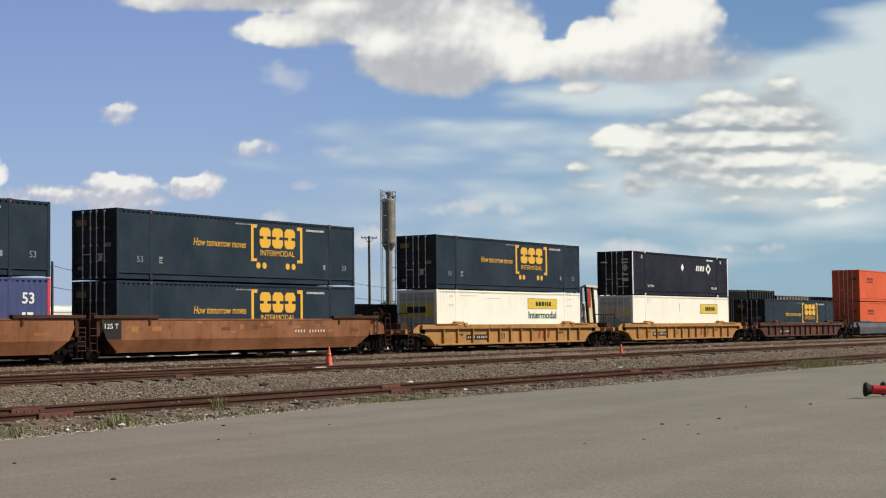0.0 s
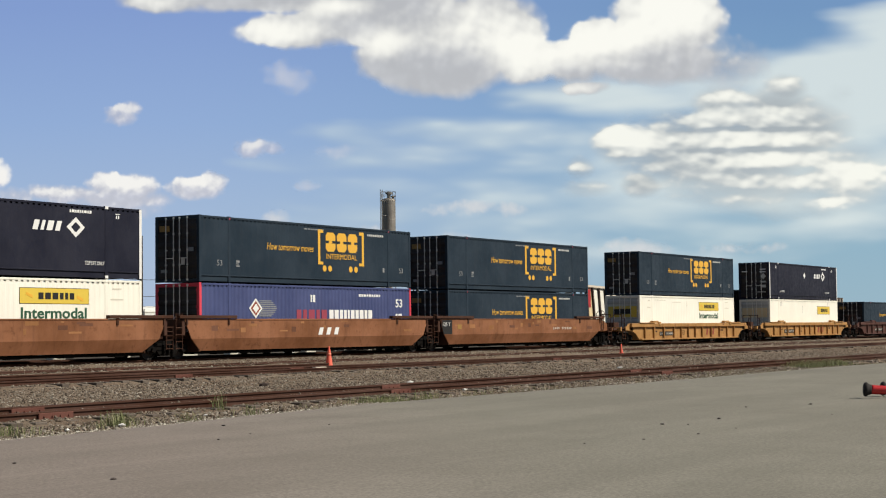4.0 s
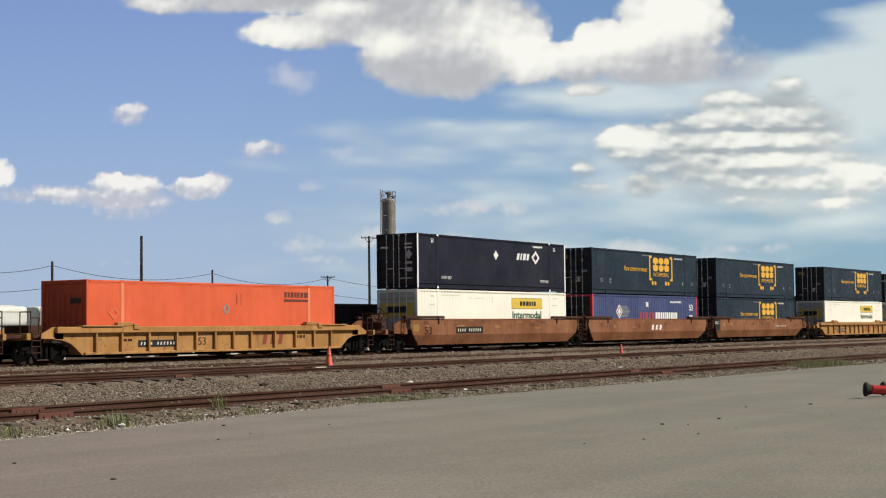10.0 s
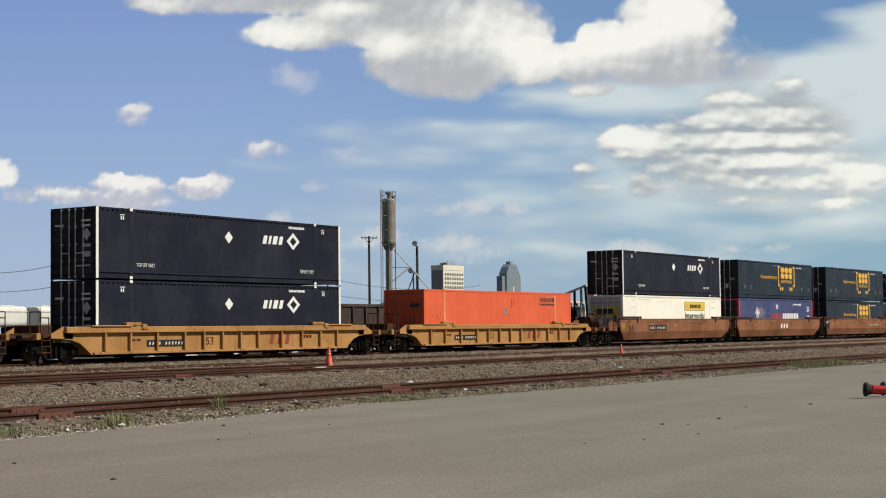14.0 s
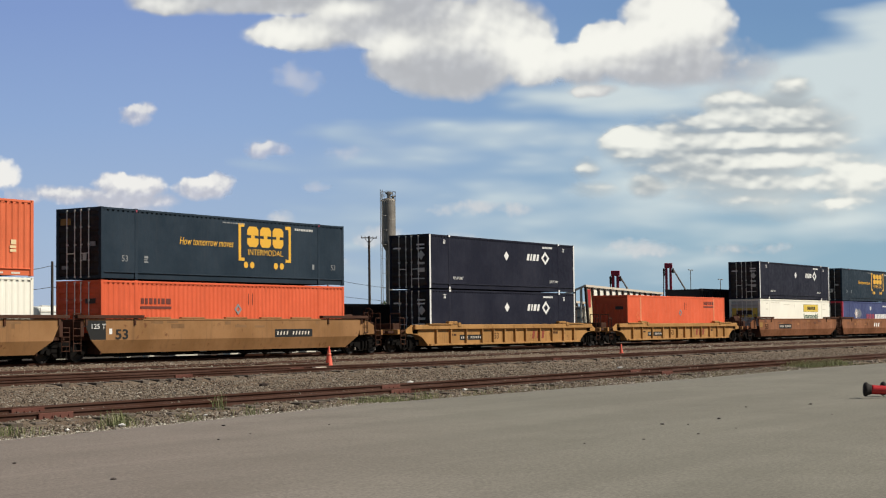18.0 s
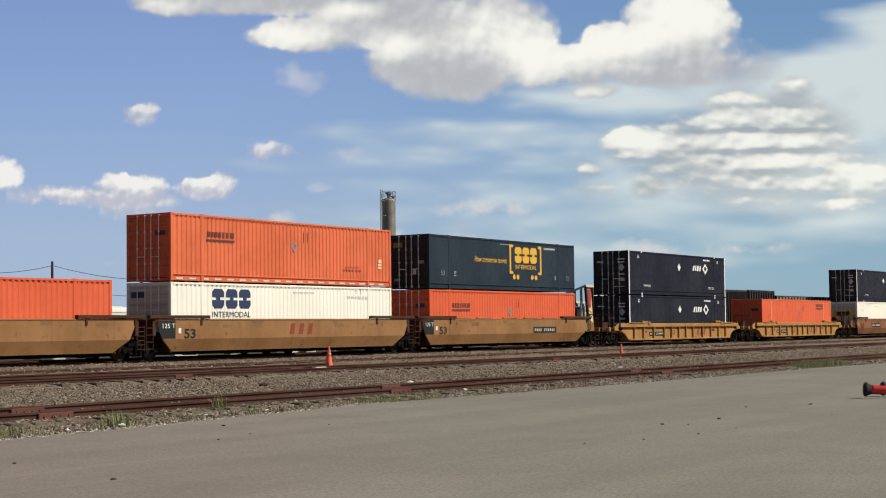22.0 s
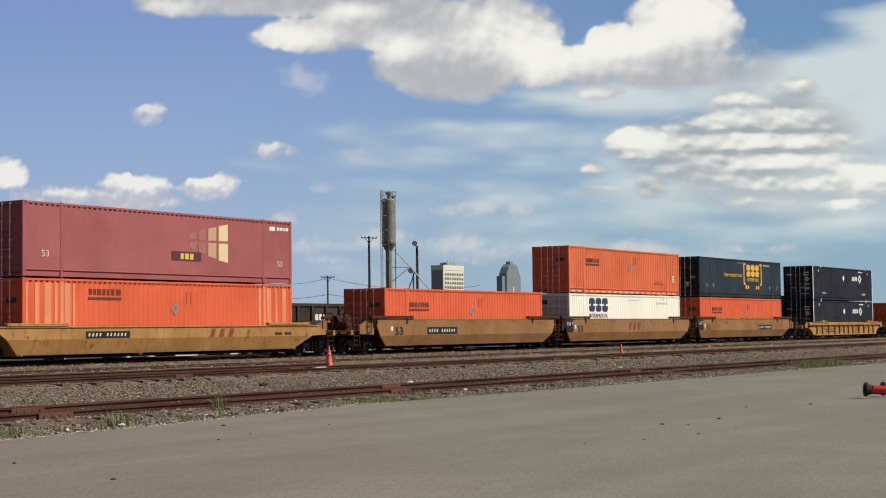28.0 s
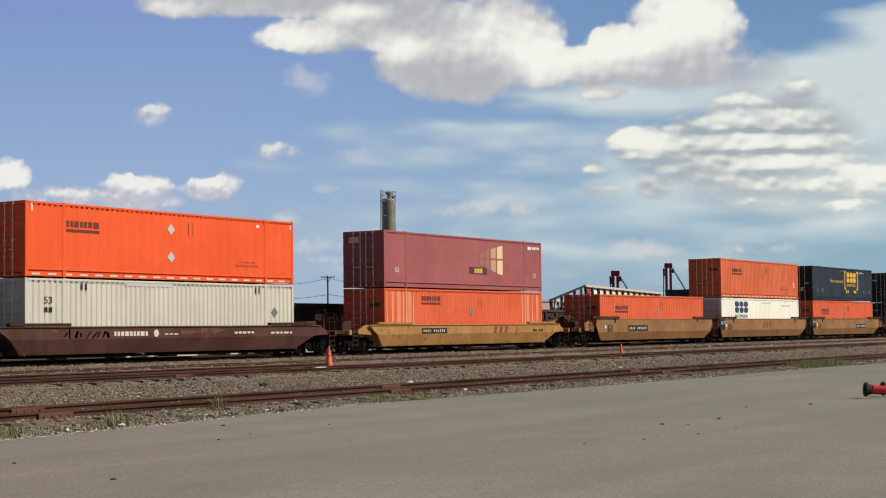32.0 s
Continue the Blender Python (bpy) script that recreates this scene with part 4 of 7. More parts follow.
def marks_navy(c):
    poly("emblem", c, M_WHITEL, [[(10.30 + a, 1.80), (10.30 + a + b, 1.80), (10.42 + a + b, 2.18), (10.42 + a, 2.18)] for a, b in ((0.0, 0.26), (0.40, 0.16), (0.70, 0.30), (1.14, 0.24))], "white slanted bars")
    bm = bm_new()
    ring_solid(bm, [(12.52 + a * 1.2, 1.98 + b) for a, b in diamond(0, 0, 0.40)], [(12.52 + a * 1.2, 1.98 + b) for a, b in diamond(0, 0, 0.21)], 'y', FRONT - 0.004, FRONT + 0.012)
    part("diamond_ring", bm, M_WHITEL, c, "white diamond ring")
    poly("placard", c, M_WHITEL, [diamond(8.0, 1.98, 0.27)], "white diamond placard")
    for u in (2.3, 13.0):
        words(c, "TOP LIFT ONLY", u, 0.52, 0.16, M_WHITEL, 1.05)
    flat("small_writing", c, M_WHITEL, bar_row(12.2, 2.56, 1.15, 0.11, 9, 8), "white bars")
    for u in (1.35, 14.65):
        flat("small_writing", c, M_WHITEL, [(u, u + 0.26, 2.60, 2.63), (u + 0.04, u + 0.10, 2.42, 2.56), (u + 0.16, u + 0.22, 2.42, 2.56)], "white bars")
    flat("end_stripe", c, M_WHITEL, [(0.012, 0.15, 0.02, TALL - 0.02), (LEN - 0.15, LEN - 0.012, 0.02, TALL - 0.02)], "white end stripe", y=-HALF - 0.003)
    door_plate(c, M_WHITEL, 0.55, 1.02, 2.14, 2.22, "white bars")
    door_plate(c, M_WHITEL, -0.98, -0.50, 2.30, 2.38, "white bars")
    door_plate(c, M_WHITEL, -0.98, -0.50, 2.10, 2.18, "white bars")
    bm = bm_new()
    prism(bm, [(-0.78 + 0.22 * math.cos(a), 1.78 + 0.26 * math.sin(a)) for a in (0, math.pi / 2, math.pi, 1.5 * math.pi)], 'x', -0.010, 0.03)
    part("door_placard", bm, M_PLACARD, c, "grey diamond placard")
    door_plate(c, M_PLACARD, -0.98, -0.55, 1.28, 1.40)
    door_plate(c, M_PLACARD, -0.98, -0.55, 0.88, 1.10)
    door_plate(c, M_PLACARD, -0.98, -0.2, 0.5, 0.56)

def sign_yellow(c, u0, u1, v0, v1):
    flat("sign_border", c, M_BLACKL, [(u0 - 0.022, u1 + 0.022, v0 - 0.022, v1 + 0.022)], "black edge", y=FRONT + 0.003)
    flat("sign", c, M_YELLOWL, [(u0, u1, v0, v1)], "yellow sign", y=FRONT - 0.004)
    w = u1 - u0
    flat("sign_emblem", c, M_BLACKL, bar_row(u0 + 0.26 * w, v0 + 0.28 * (v1 - v0), 0.52 * w, 0.44 * (v1 - v0), 6, 12), "black bars", y=FRONT - 0.012)
    m = []
    for uu in (u0 + 0.13 * w, u1 - 0.13 * w):
        d = 1 if uu < (u0 + u1) / 2 else -1
        m.append([(uu - 0.16, v0 + (0.55 if d > 0 else 0.35) * (v1 - v0)), (uu + 0.16, v0 + (0.35 if d > 0 else 0.15) * (v1 - v0)),
                  (uu + 0.16, v0 + (0.55 if d > 0 else 0.35) * (v1 - v0)), (uu - 0.16, v0 + (0.75 if d > 0 else 0.55) * (v1 - v0))])
    poly("sign_scroll", c, M_GOLD, m, "ochre scroll", y=FRONT - 0.012)

def marks_white_full(c):
    sign_yellow(c, 9.7, 13.2, 1.92, 2.50)
    words(c, "Intermodal", 9.75, 1.36, 0.42, M_GREENL, 3.35, "dark green lettering", bold=0.012)
    flat("small_writing", c, M_FAINT, bar_row(2.35, 2.58, 1.7, 0.05, 5, 5) + [(1.3, 1.6, 2.5, 2.6), (1.2, 1.65, 2.05, 2.13), (7.55, 7.58, 2.2, 2.55), (5.1, 6.6, 2.46, 2.5),
                                                              (14.5, 15.0, 2.5, 2.56), (14.4, 15.1, 2.08, 2.14)], "faint grey bars")
    door_plate(c, M_YELLOWL, -1.05, -0.06, 1.45, 2.18, "yellow door band")
    door_plate(c, M_YELLOWL, 0.06, 1.05, 1.45, 2.18, "yellow door band")
    part("door_writing", boxed(-0.016, 0.02, -0.62, 0.70, 1.66, 2.0), M_BLACKL, c, "black bar")

def marks_white_plain(c):
    sign_yellow(c, 11.0, 14.2, 1.72, 2.36)
    flat("small_writing", c, M_PLACARD, [(2.3, 2.36, 2.35, 2.7), (2.6, 2.66, 2.35, 2.7), (13.6, 13.66, 2.35, 2.7), (7.4, 7.44, 1.8, 2.4)], "faint grey bars")
    door_plate(c, M_CREAM, -1.05, -0.06, 1.45, 2.2, "faded ochre door band")
    door_plate(c, M_CREAM, 0.06, 1.05, 1.45, 2.2, "faded ochre door band")

def marks_white_navy(c):
    poly("emblem", c, M_NAVYL, emblem(2.6, 1.78, 2.55, 0.86), "navy block emblem")
    words(c, "INTERMODAL", 2.6, 1.40, 0.26, M_NAVYL, 2.55, "navy lettering")
    flat("small_writing", c, M_PLACARD, bar_row(8.2, 2.52, 1.6, 0.07, 4, 5) + bar_row(12.4, 2.30, 1.7, 0.13, 6, 9) + [(13.1, 13.16, 2.55, 2.8), (13.5, 13.56, 2.55, 2.8)], "grey bars")
    door_plate(c, M_NAVYL, 0.25, 1.0, 2.25, 2.5, "navy bars")

def marks_orange(c, u=2.25, v=1.74, holder=True):
    flat("emblem", c, M_OXBLOOD, bar_row(u, v + 0.20, 1.75, 0.24, 7, 4), "dark bars")
    flat("emblem_rule", c, M_OXBLOOD, [(u - 0.04, u + 1.78, v, v + 0.11)], "dark rule")
    flat("small_writing", c, M_OXBLOOD, [(9.0, 9.03, 1.95, 2.45), (9.28, 9.31, 1.95, 2.45)], "dark strips")
    flat("small_writing", c, M_ORANGE_SCUFF, bar_row(12.1, 0.70, 1.5, 0.10, 7, 6) + bar_row(12.3, 0.88, 1.1, 0.05, 5, 7), "faint bars")
    if not holder:
        return
    bm = bm_new()
    ring_solid(bm, diamond(8.3, 1.75, 0.25), diamond(8.3, 1.75, 0.13), 'y', FRONT - 0.012, FRONT + 0.012)
    part("placard_holder", bm, M_WORNL, c, "metal placard holder")
    door_plate(c, M_DARKL, -0.98, -0.4, 1.95, 2.15, "dark bars")

def marks_orange_right(c):
    marks_orange(c, 12.35, 2.12)
    bm = bm_new()
    ring_solid(bm, diamond(1.5, 1.55, 0.28), diamond(1.5, 1.55, 0.15), 'y', FRONT - 0.012, FRONT + 0.012)
    part("placard_holder", bm, M_ORANGE_OLD, c, "metal placard holder")

def tape(c, n=19):
    for i in range(n):
        a = 0.35 + i * (LEN - 0.6) / n
        part("reflector_strip", boxed(a, a + 0.42, -HALF + 0.028, -HALF + 0.045, 0.075, 0.145), M_REFLECT, c, "pale reflective tape dash")

def marks_orange_tape(c):
    marks_orange(c, 2.3, 1.74)
    tape(c)
    flat("small_writing", c, M_CREAM, [(15.0, 15.3, 0.9, 1.0), (15.0, 15.3, 1.04, 1.14), (15.05, 15.3, 1.18, 1.36)], "cream bars")

def marks_orange_high(c):
    marks_orange(c, 3.4, 2.08)
    flat("end_strip", c, M_ORANGE_PALE, [(a, a + w, 0.32, 2.72) for a, w in ((0.18, 0.10), (0.62, 0.22), (1.10, 0.34), (1.62, 0.14), (2.12, 0.30), (2.55, 0.10), (13.75, 0.16), (14.34, 0.30), (14.95, 0.14), (15.45, 0.26))], "pale streaked strips", y=FRONT + 0.002)

def marks_orange_bright(c):
    marks_orange(c, 2.05, 1.78, False)
    tape(c)
    for v in (2.15, 0.98):
        poly("placard", c, M_PLACARD, [diamond(7.95, v, 0.23)], "grey diamond placard", y=FRONT - 0.004)
    flat("latch", c, M_WHITEL, [(13.5, 13.68, 2.50, 2.62), (0.3, 0.36, 2.5, 2.8), (15.9, 15.96, 2.5, 2.75)], "white patches")

def marks_grey(c):
    words(c, "53", 0.95, 1.92, 0.28, M_BLACKL, 0.40)
    flat("small_writing", c, M_BLACKL, [(0.97, 1.12, 1.58, 1.78), (1.2, 1.36, 1.58, 1.78), (2.85, 2.93, 2.45, 2.72), (3.08, 3.16, 2.45, 2.72), (13.4, 13.48, 2.45, 2.72), (13.62, 13.7, 2.45, 2.72)], "black bars")
    flat("patch", c, M_PLACARD, [(5.3, 8.0, 2.66, 2.78)], "grey repair patch")
    poly("placard", c, M_DARKPLATE, [diamond(14.75, 1.62, 0.24)], "dark diamond placard", y=FRONT - 0.004)

def marks_maroon(c):
    panes = []
    for i, (a, b) in enumerate(((9.20, 9.62), (9.78, 10.24), (10.40, 10.92), (11.08, 11.68))):
        grow = i * 0.165
        panes += [[(a, 1.78), (b, 1.80), (b, 2.02 + grow * 0.85 + 0.10), (a, 2.02 + grow * 0.85)], [(a, 1.68), (b, 1.69), (b, 1.40 - grow - 0.06), (a, 1.44 - grow)]]
    for i, p in enumerate(panes):
        poly("pane", c, (M_CREAM_A, M_CREAM_A, M_CREAM_A, M_CREAM_A, M_CREAM_B, M_CREAM_B, M_CREAM, M_CREAM)[i], [p], "cream painted pane")
    flat("panel", c, M_PLUM, [(8.1, 9.95, 0.85, 1.25)], "plum panel")
    flat("emblem", c, M_YELLOWL, bar_row(8.65, 0.92, 0.80, 0.25, 3, 3), "yellow bars", y=FRONT - 0.008)
    flat("small_writing", c, M_WHITEL, [(14.55, 14.95, 2.42, 2.60)] + bar_row(15.1, 2.44, 0.8, 0.15, 5, 2), "white bars")
    for u in (0.95, 15.1):
        words(c, "53", u, 0.78, 0.26, M_REFLECT, 0.36)
    door_plate(c, M_CREAM, 0.3, 0.9, 2.3, 2.6, "cream bars")

def marks_purple(c):
    flat("emblem", c, M_WHITEL, bar_row(9.2, 1.30, 3.5, 0.46, 10, 6), "white bars")
    flat("emblem", c, M_FADED_RED, bar_row(6.7, 1.30, 2.3, 0.46, 5, 7), "faded red bars")
    flat("badge_streak", c, M_WORNL, [(4.0, 5.25 - 0.05 * abs(i - 4) ** 1.5, 1.44 + 0.085 * i, 1.485 + 0.085 * i) for i in range(9)], "pale speed lines")
    poly("badge", c, M_WHITEL, [diamond(3.75, 1.80, 0.46)], "white diamond badge", y=FRONT - 0.002)
    poly("badge_core", c, M_RUST_L, [diamond(3.75, 1.80, 0.34)], "dark diamond core", y=FRONT - 0.007)
    poly("badge_core", c, M_WHITEL, [diamond(3.75, 1.80, 0.22)], "white diamond core", y=FRONT - 0.012)
    words(c, "53", 14.75, 1.92, 0.42, M_WHITEL, 0.6, "", bold=0.01)
    flat("small_writing", c, M_WHITEL, [(14.75, 14.92, 1.28, 1.58), (15.0, 15.3, 1.28, 1.58), (7.75, 7.85, 2.12, 2.46), (7.92, 8.10, 2.12, 2.46)] + bar_row(11.6, 2.42, 1.8, 0.12, 9, 7), "white bars")

BLUE = dict(key="blue", mat=M_BLUE, depth=0.003, pitch=0.6, marks=marks_blue, door=M_DOOR_SHADE, label="dark blue steel container with gold emblem and slogan")
NAVY = dict(key="navy", mat=M_NAVY, depth=0.003, pitch=0.6, marks=marks_navy, door=M_DOOR_SHADE, cast=M_WHITEL, label="navy steel container with white end posts and emblem")
WHITE = dict(key="white", mat=M_WHITE, depth=0.004, marks=marks_white_full, door=M_SILVER, label="white corrugated container with yellow sign, green lettering")
WHITE_P = dict(key="whiteplain", mat=M_WHITE, depth=0.004, marks=marks_white_plain, door=M_SILVER, label="white container with small yellow sign")
WHITE_N = dict(key="whitenavy", mat=M_WHITE, depth=0.014, marks=marks_white_navy, door=M_GREYWHITE, label="white corrugated container with navy block emblem")
GREY = dict(key="grey", mat=M_GREYWHITE, depth=0.026, marks=marks_grey, label="pale grey corrugated container with worn paint")
ORANGE = dict(key="orange", mat=M_ORANGE, depth=0.016, marks=marks_orange, label="orange corrugated container with dark bars")
ORANGE_R = dict(key="orange_r", mat=M_ORANGE, depth=0.005, pitch=0.6, rib_ends=False, plain_end=True, holes=False, liftmat=M_ORANGE_PALE, marks=marks_orange_right, label="smooth orange container with faded posts")
ORANGE_T = dict(key="orange_t", mat=M_ORANGE_OLD, depth=0.028, marks=marks_orange_tape, label="faded orange corrugated container with pale tape dashes")
ORANGE_F = dict(key="orange_f", mat=M_ORANGE, depth=0.010, liftmat=M_ORANGE_PALE, marks=marks_orange_high, label="orange container with pale streaked end panels")
ORANGE_B = dict(key="orange_b", mat=M_ORANGE_NEW, depth=0.010, pitch=0.6, marks=marks_orange_bright, label="bright orange smooth container with diamond placards")
MAROON = dict(key="maroon", mat=M_MAROON, depth=0.003, pitch=0.6, marks=marks_maroon, label="faded maroon container with cream painted panes")
PURPLE = dict(key="purple", mat=M_PURPLE, depth=0.012, marks=marks_purple, post=M_RED, door=M_DOOR_SHADE, label="violet-blue container with red end posts")

# ---- running gear ----
WHEEL_R = 0.42
def make_wheelset():
    bm = bm_new()
    for s_ in (-1, 1):
        y = s_ * 0.7525
        prof = [(0.0, 0.10), (0.10, 0.12), (0.16, 0.04), (0.34, 0.03), (0.36, 0.067), (WHEEL_R, 0.067), (WHEEL_R + 0.004, -0.045), (WHEEL_R + 0.028, -0.05), (WHEEL_R + 0.026, -0.072),
                (0.36, -0.072), (0.34, -0.03), (0.16, -0.04), (0.10, -0.09), (0.0, -0.09)]
        n = 24
        rows = []
        for r, w in prof:
            rows.append([bm.verts.new((r * math.cos(2 * math.pi * i / n), y + s_ * w, r * math.sin(2 * math.pi * i / n))) for i in range(n)] if r > 0 else [bm.verts.new((0, y + s_ * w, 0))])
        for a, b in zip(rows, rows[1:]):
            for i in range(n):
                j = (i + 1) % n
                if len(a) == 1:
                    bm.faces.new((a[0], b[i], b[j]))
                elif len(b) == 1:
                    bm.faces.new((a[i], a[j], b[0]))
                else:
                    bm.faces.new((a[i], b[i], b[j], a[j]))
    tube(bm, (0, -1.05, 0), (0, 1.05, 0), 0.08, 10)
    me = bpy.data.meshes.new("wheelset")
    bmesh.ops.recalc_face_normals(bm, faces=bm.faces)
    bm.to_mesh(me)
    bm.free()
    me.materials.append(M_STEELWHEEL)
    return me

WHEEL_ME = make_wheelset()
def make_sideframe():
    bm = bm_new()
    outer = [(-1.22, 0.36), (-1.22, 0.60), (-0.62, 0.66), (-0.42, 0.80), (0.42, 0.80), (0.62, 0.66), (1.22, 0.60), (1.22, 0.36), (0.66, 0.40), (0.44, 0.16), (-0.44, 0.16), (-0.66, 0.40)]
    prism(bm, outer, 'y', -0.07, 0.07)
    for x in (-0.26, 0.0, 0.26):
        tube(bm, (x, -0.11, 0.26), (x, -0.11, 0.62), 0.085, 8)
    for x in (-0.89, 0.89):
        tube(bm, (x, -0.17, 0.42), (x, 0.05, 0.42), 0.115, 10)
    me = bpy.data.meshes.new("side_frame")
    bmesh.ops.recalc_face_normals(bm, faces=bm.faces)
    bm.to_mesh(me)
    bm.free()
    me.materials.append(M_BLACK)
    return me
FRAME_ME = make_sideframe()

def truck(parent, x):
    """A two-axle truck."""
    for dx in (-0.89, 0.89):
        w = new("wheelset", WHEEL_ME)
        w.parent = parent
        w.matrix_basis = pose(x + dx, 0, WHEEL_R)
        w["label"] = "steel wheels on an axle"
    for s_ in (-1, 1):
        f = new("side_frame", FRAME_ME)
        f.parent = parent
        f.matrix_basis = pose(x, s_ * 1.0, 0, 0, 0, 0 if s_ < 0 else 180)
    part("bolster", boxed(x - 0.22, x + 0.22, -0.98, 0.98, 0.42, 0.70, bev=0.02), M_BLACK, parent)
    bm = bm_new()
    for s_ in (-1, 1):
        box(bm, x + s_ * 0.42 - 0.05, x + s_ * 0.42 + 0.05, -0.85, 0.85, 0.34, 0.46)
    part("brake_beam", bm, M_BLACK, parent)

def ladder(parent, x, y, z0, z1, mat, w=0.42, n=5):
    for s_ in (-0.5, 0.5):
        part("ladder_stile", tube(bm_new(), (x + s_ * w, y, z0), (x + s_ * w, y, z1), 0.022, 6), mat, parent)
    for i in range(n):
        z = z0 + 0.04 + (z1 - z0 - 0.08) * i / (n - 1)
        part("ladder_rung", tube(bm_new(), (x - 0.5 * w, y, z), (x + 0.5 * w, y, z), 0.018, 6), mat, parent)

def coupler(parent, x, d):
    bm = bm_new()
    box(bm, min(x - d * 1.1, x), max(x - d * 1.1, x), -0.14, 0.14, 0.72, 0.98, bev=0.02)
    box(bm, min(x - d * 0.32, x + d * 0.06), max(x - d * 0.32, x + d * 0.06), -0.24, 0.24, 0.66, 1.04, bev=0.05)
    part("coupler", bm, M_BLACK, parent)
    bm = bm_new()
    pts = [(x - d * 0.9, -0.45, 0.85), (x - d * 0.6, -0.45, 0.55), (x - d * 0.2, -0.35, 0.42), (x + d * 0.05, -0.25, 0.45)]
    for a, b in zip(pts, pts[1:]):
        tube(bm, a, b, 0.03, 6)
    part("air_hose", bm, M_BLACK, parent)

def skin(parent, rows, mat, t=0.05, name="side_wall"):
    """A folded plate: rows of (z, y, x0, x1) from bottom to top."""
    for s_ in (1, -1):
        bm = bm_new()
        out = [[bm.verts.new((x, s_ * y, z)) for x in (x0, x1)] for z, y, x0, x1 in rows]
        inn = [[bm.verts.new((x, s_ * (y + t), z)) for x in (x0, x1)] for z, y, x0, x1 in rows]
        for grp in (out, inn):
            for a, b in zip(grp, grp[1:]):
                bm.faces.new((a[0], a[1], b[1], b[0]))
        n = len(rows)
        for i in range(n - 1):
            for k in (0, 1):
                bm.faces.new((out[i][k], out[i + 1][k], inn[i + 1][k], inn[i][k]))
        for i in (0, n - 1):
            bm.faces.new((out[i][0], out[i][1], inn[i][1], inn[i][0]))
        part(name, bm, mat, parent)

def well_floor(c, mat, x0=0.0, x1=LEN, z=0.30):
    for a, b in ((x0, x0 + 2.6), (x1 - 2.6, x1)):
        part("well_floor", boxed(a, b, -1.29, 1.29, z, z + 0.07), M_BLACK, c)
    for i in range(5):
        a = x0 + 3.2 + i * (x1 - x0 - 6.6) / 4
        part("cross_beam", boxed(a, a + 0.22, -1.29, 1.29, z, z + 0.08), M_BLACK, c)
    # Black boxes added to block the sunlit ground showing under the car.
    for a, b in ((x0 + 0.4, x0 + 6.9), (x0 + 8.3, x1 - 0.5)):
        part("centre_girder", boxed(a, b, -0.62, 0.62, 0.19, z - 0.004, bev=0.03), M_BLACK, c)
    for xx in (x0 - 0.12, x1 + 0.06):
        part("well_bulkhead", boxed(xx, xx + 0.06, -1.36, 1.36, z, 1.15), mat, c)

def end_deck(c, mat, x_in, x_out, d, zt, dark):
    """The platform over the truck at a car's end. d is the way out."""
    a, b = min(x_in, x_out), max(x_in, x_out)
    part("end_platform", boxed(a, b, -1.18, 1.18, 0.96, 1.10, bev=0.02), dark, c)
    part("centre_sill", boxed(a, b, -0.36, 0.36, 0.70, 0.97), dark, c)
    for s_ in (-1, 1):
        bm = bm_new()
        x2 = x_out - d * 1.25
        prism(bm, [(x_in, 0.92), (x_in, zt), (x_in + d * 0.5, zt), (x2, zt - 0.28), (x2, 0.96)], 'y', s_ * 1.36 - 0.04, s_ * 1.36 + 0.04)
        part("end_bracket", bm, mat, c)
    part("end_beam", boxed(x_out - d * 0.62 - 0.11, x_out - d * 0.62 + 0.11, -1.42, 1.42, 0.90, 1.16, bev=0.02), mat, c)
    ladder(c, x_out - d * 0.95, -1.44, 0.38, 1.16, dark, 0.44, 4)
    bm = bm_new()
    xa = x_out - d * 0.72
    for p, q in (((xa, -1.40, 1.15), (xa, -1.40, 1.98)), ((xa, -1.40, 1.98), (xa, -0.80, 1.98)), ((xa, -0.80, 1.98), (xa, -0.80, 1.15)), ((xa - d * 0.4, -1.40, 1.15), (xa - d * 0.4, -1.40, 1.75)),
                 ((xa - d * 0.4, -1.40, 1.75), (xa, -1.40, 1.75))):
        tube(bm, p, q, 0.024, 6)
    part("grab_rail", bm, dark, c)

def finish_car(c, x):
    c.matrix_basis = pose(x, TRAIN_Y, 0)
    MOVERS.append((c, x, TRAIN_Y, 0))
    return c

SIDE_Y = -1.535
def number_plate(c, u, v, w, h, mat=None, back=True, n=11, seed=1):
    y = SIDE_Y - 0.004
    if back:
        flat("number_panel", c, M_BLACKL, [(u, u + w, v, v + h)], "black number panel", y=y)
    pitch = 0.90 * w / n
    bars = []
    for i in range(n):
        if i == 4:
            continue
        a, b0, k = u + 0.05 * w + i * pitch, v + 0.28 * h, 0.44 * h
        bars.append([(a, b0), (a + 0.40 * pitch, b0), (a + 0.40 * pitch + 0.25 * k, b0 + k), (a + 0.25 * k, b0 + k)])
    plates("number_marking", c, mat or M_REFLECT, bars, "pale bars", y - 0.010)

def brake_wheel(c, x, z=1.85):
    bm = bm_new()
    n = 16
    pts = [(x, -0.75 + 0.3 * math.cos(2 * math.pi * i / n), z + 0.3 * math.sin(2 * math.pi * i / n)) for i in range(n)]
    for i in range(n):
        tube(bm, pts[i], pts[(i + 1) % n], 0.022, 5)
    for i in (0, 5, 10):
        tube(bm, (x, -0.75, z), pts[i], 0.018, 5)
    tube(bm, (x, -0.75, z - 0.75), (x, -0.75, z), 0.06, 6)
    part("brake_wheel", bm, M_BROWN_DARK, c)

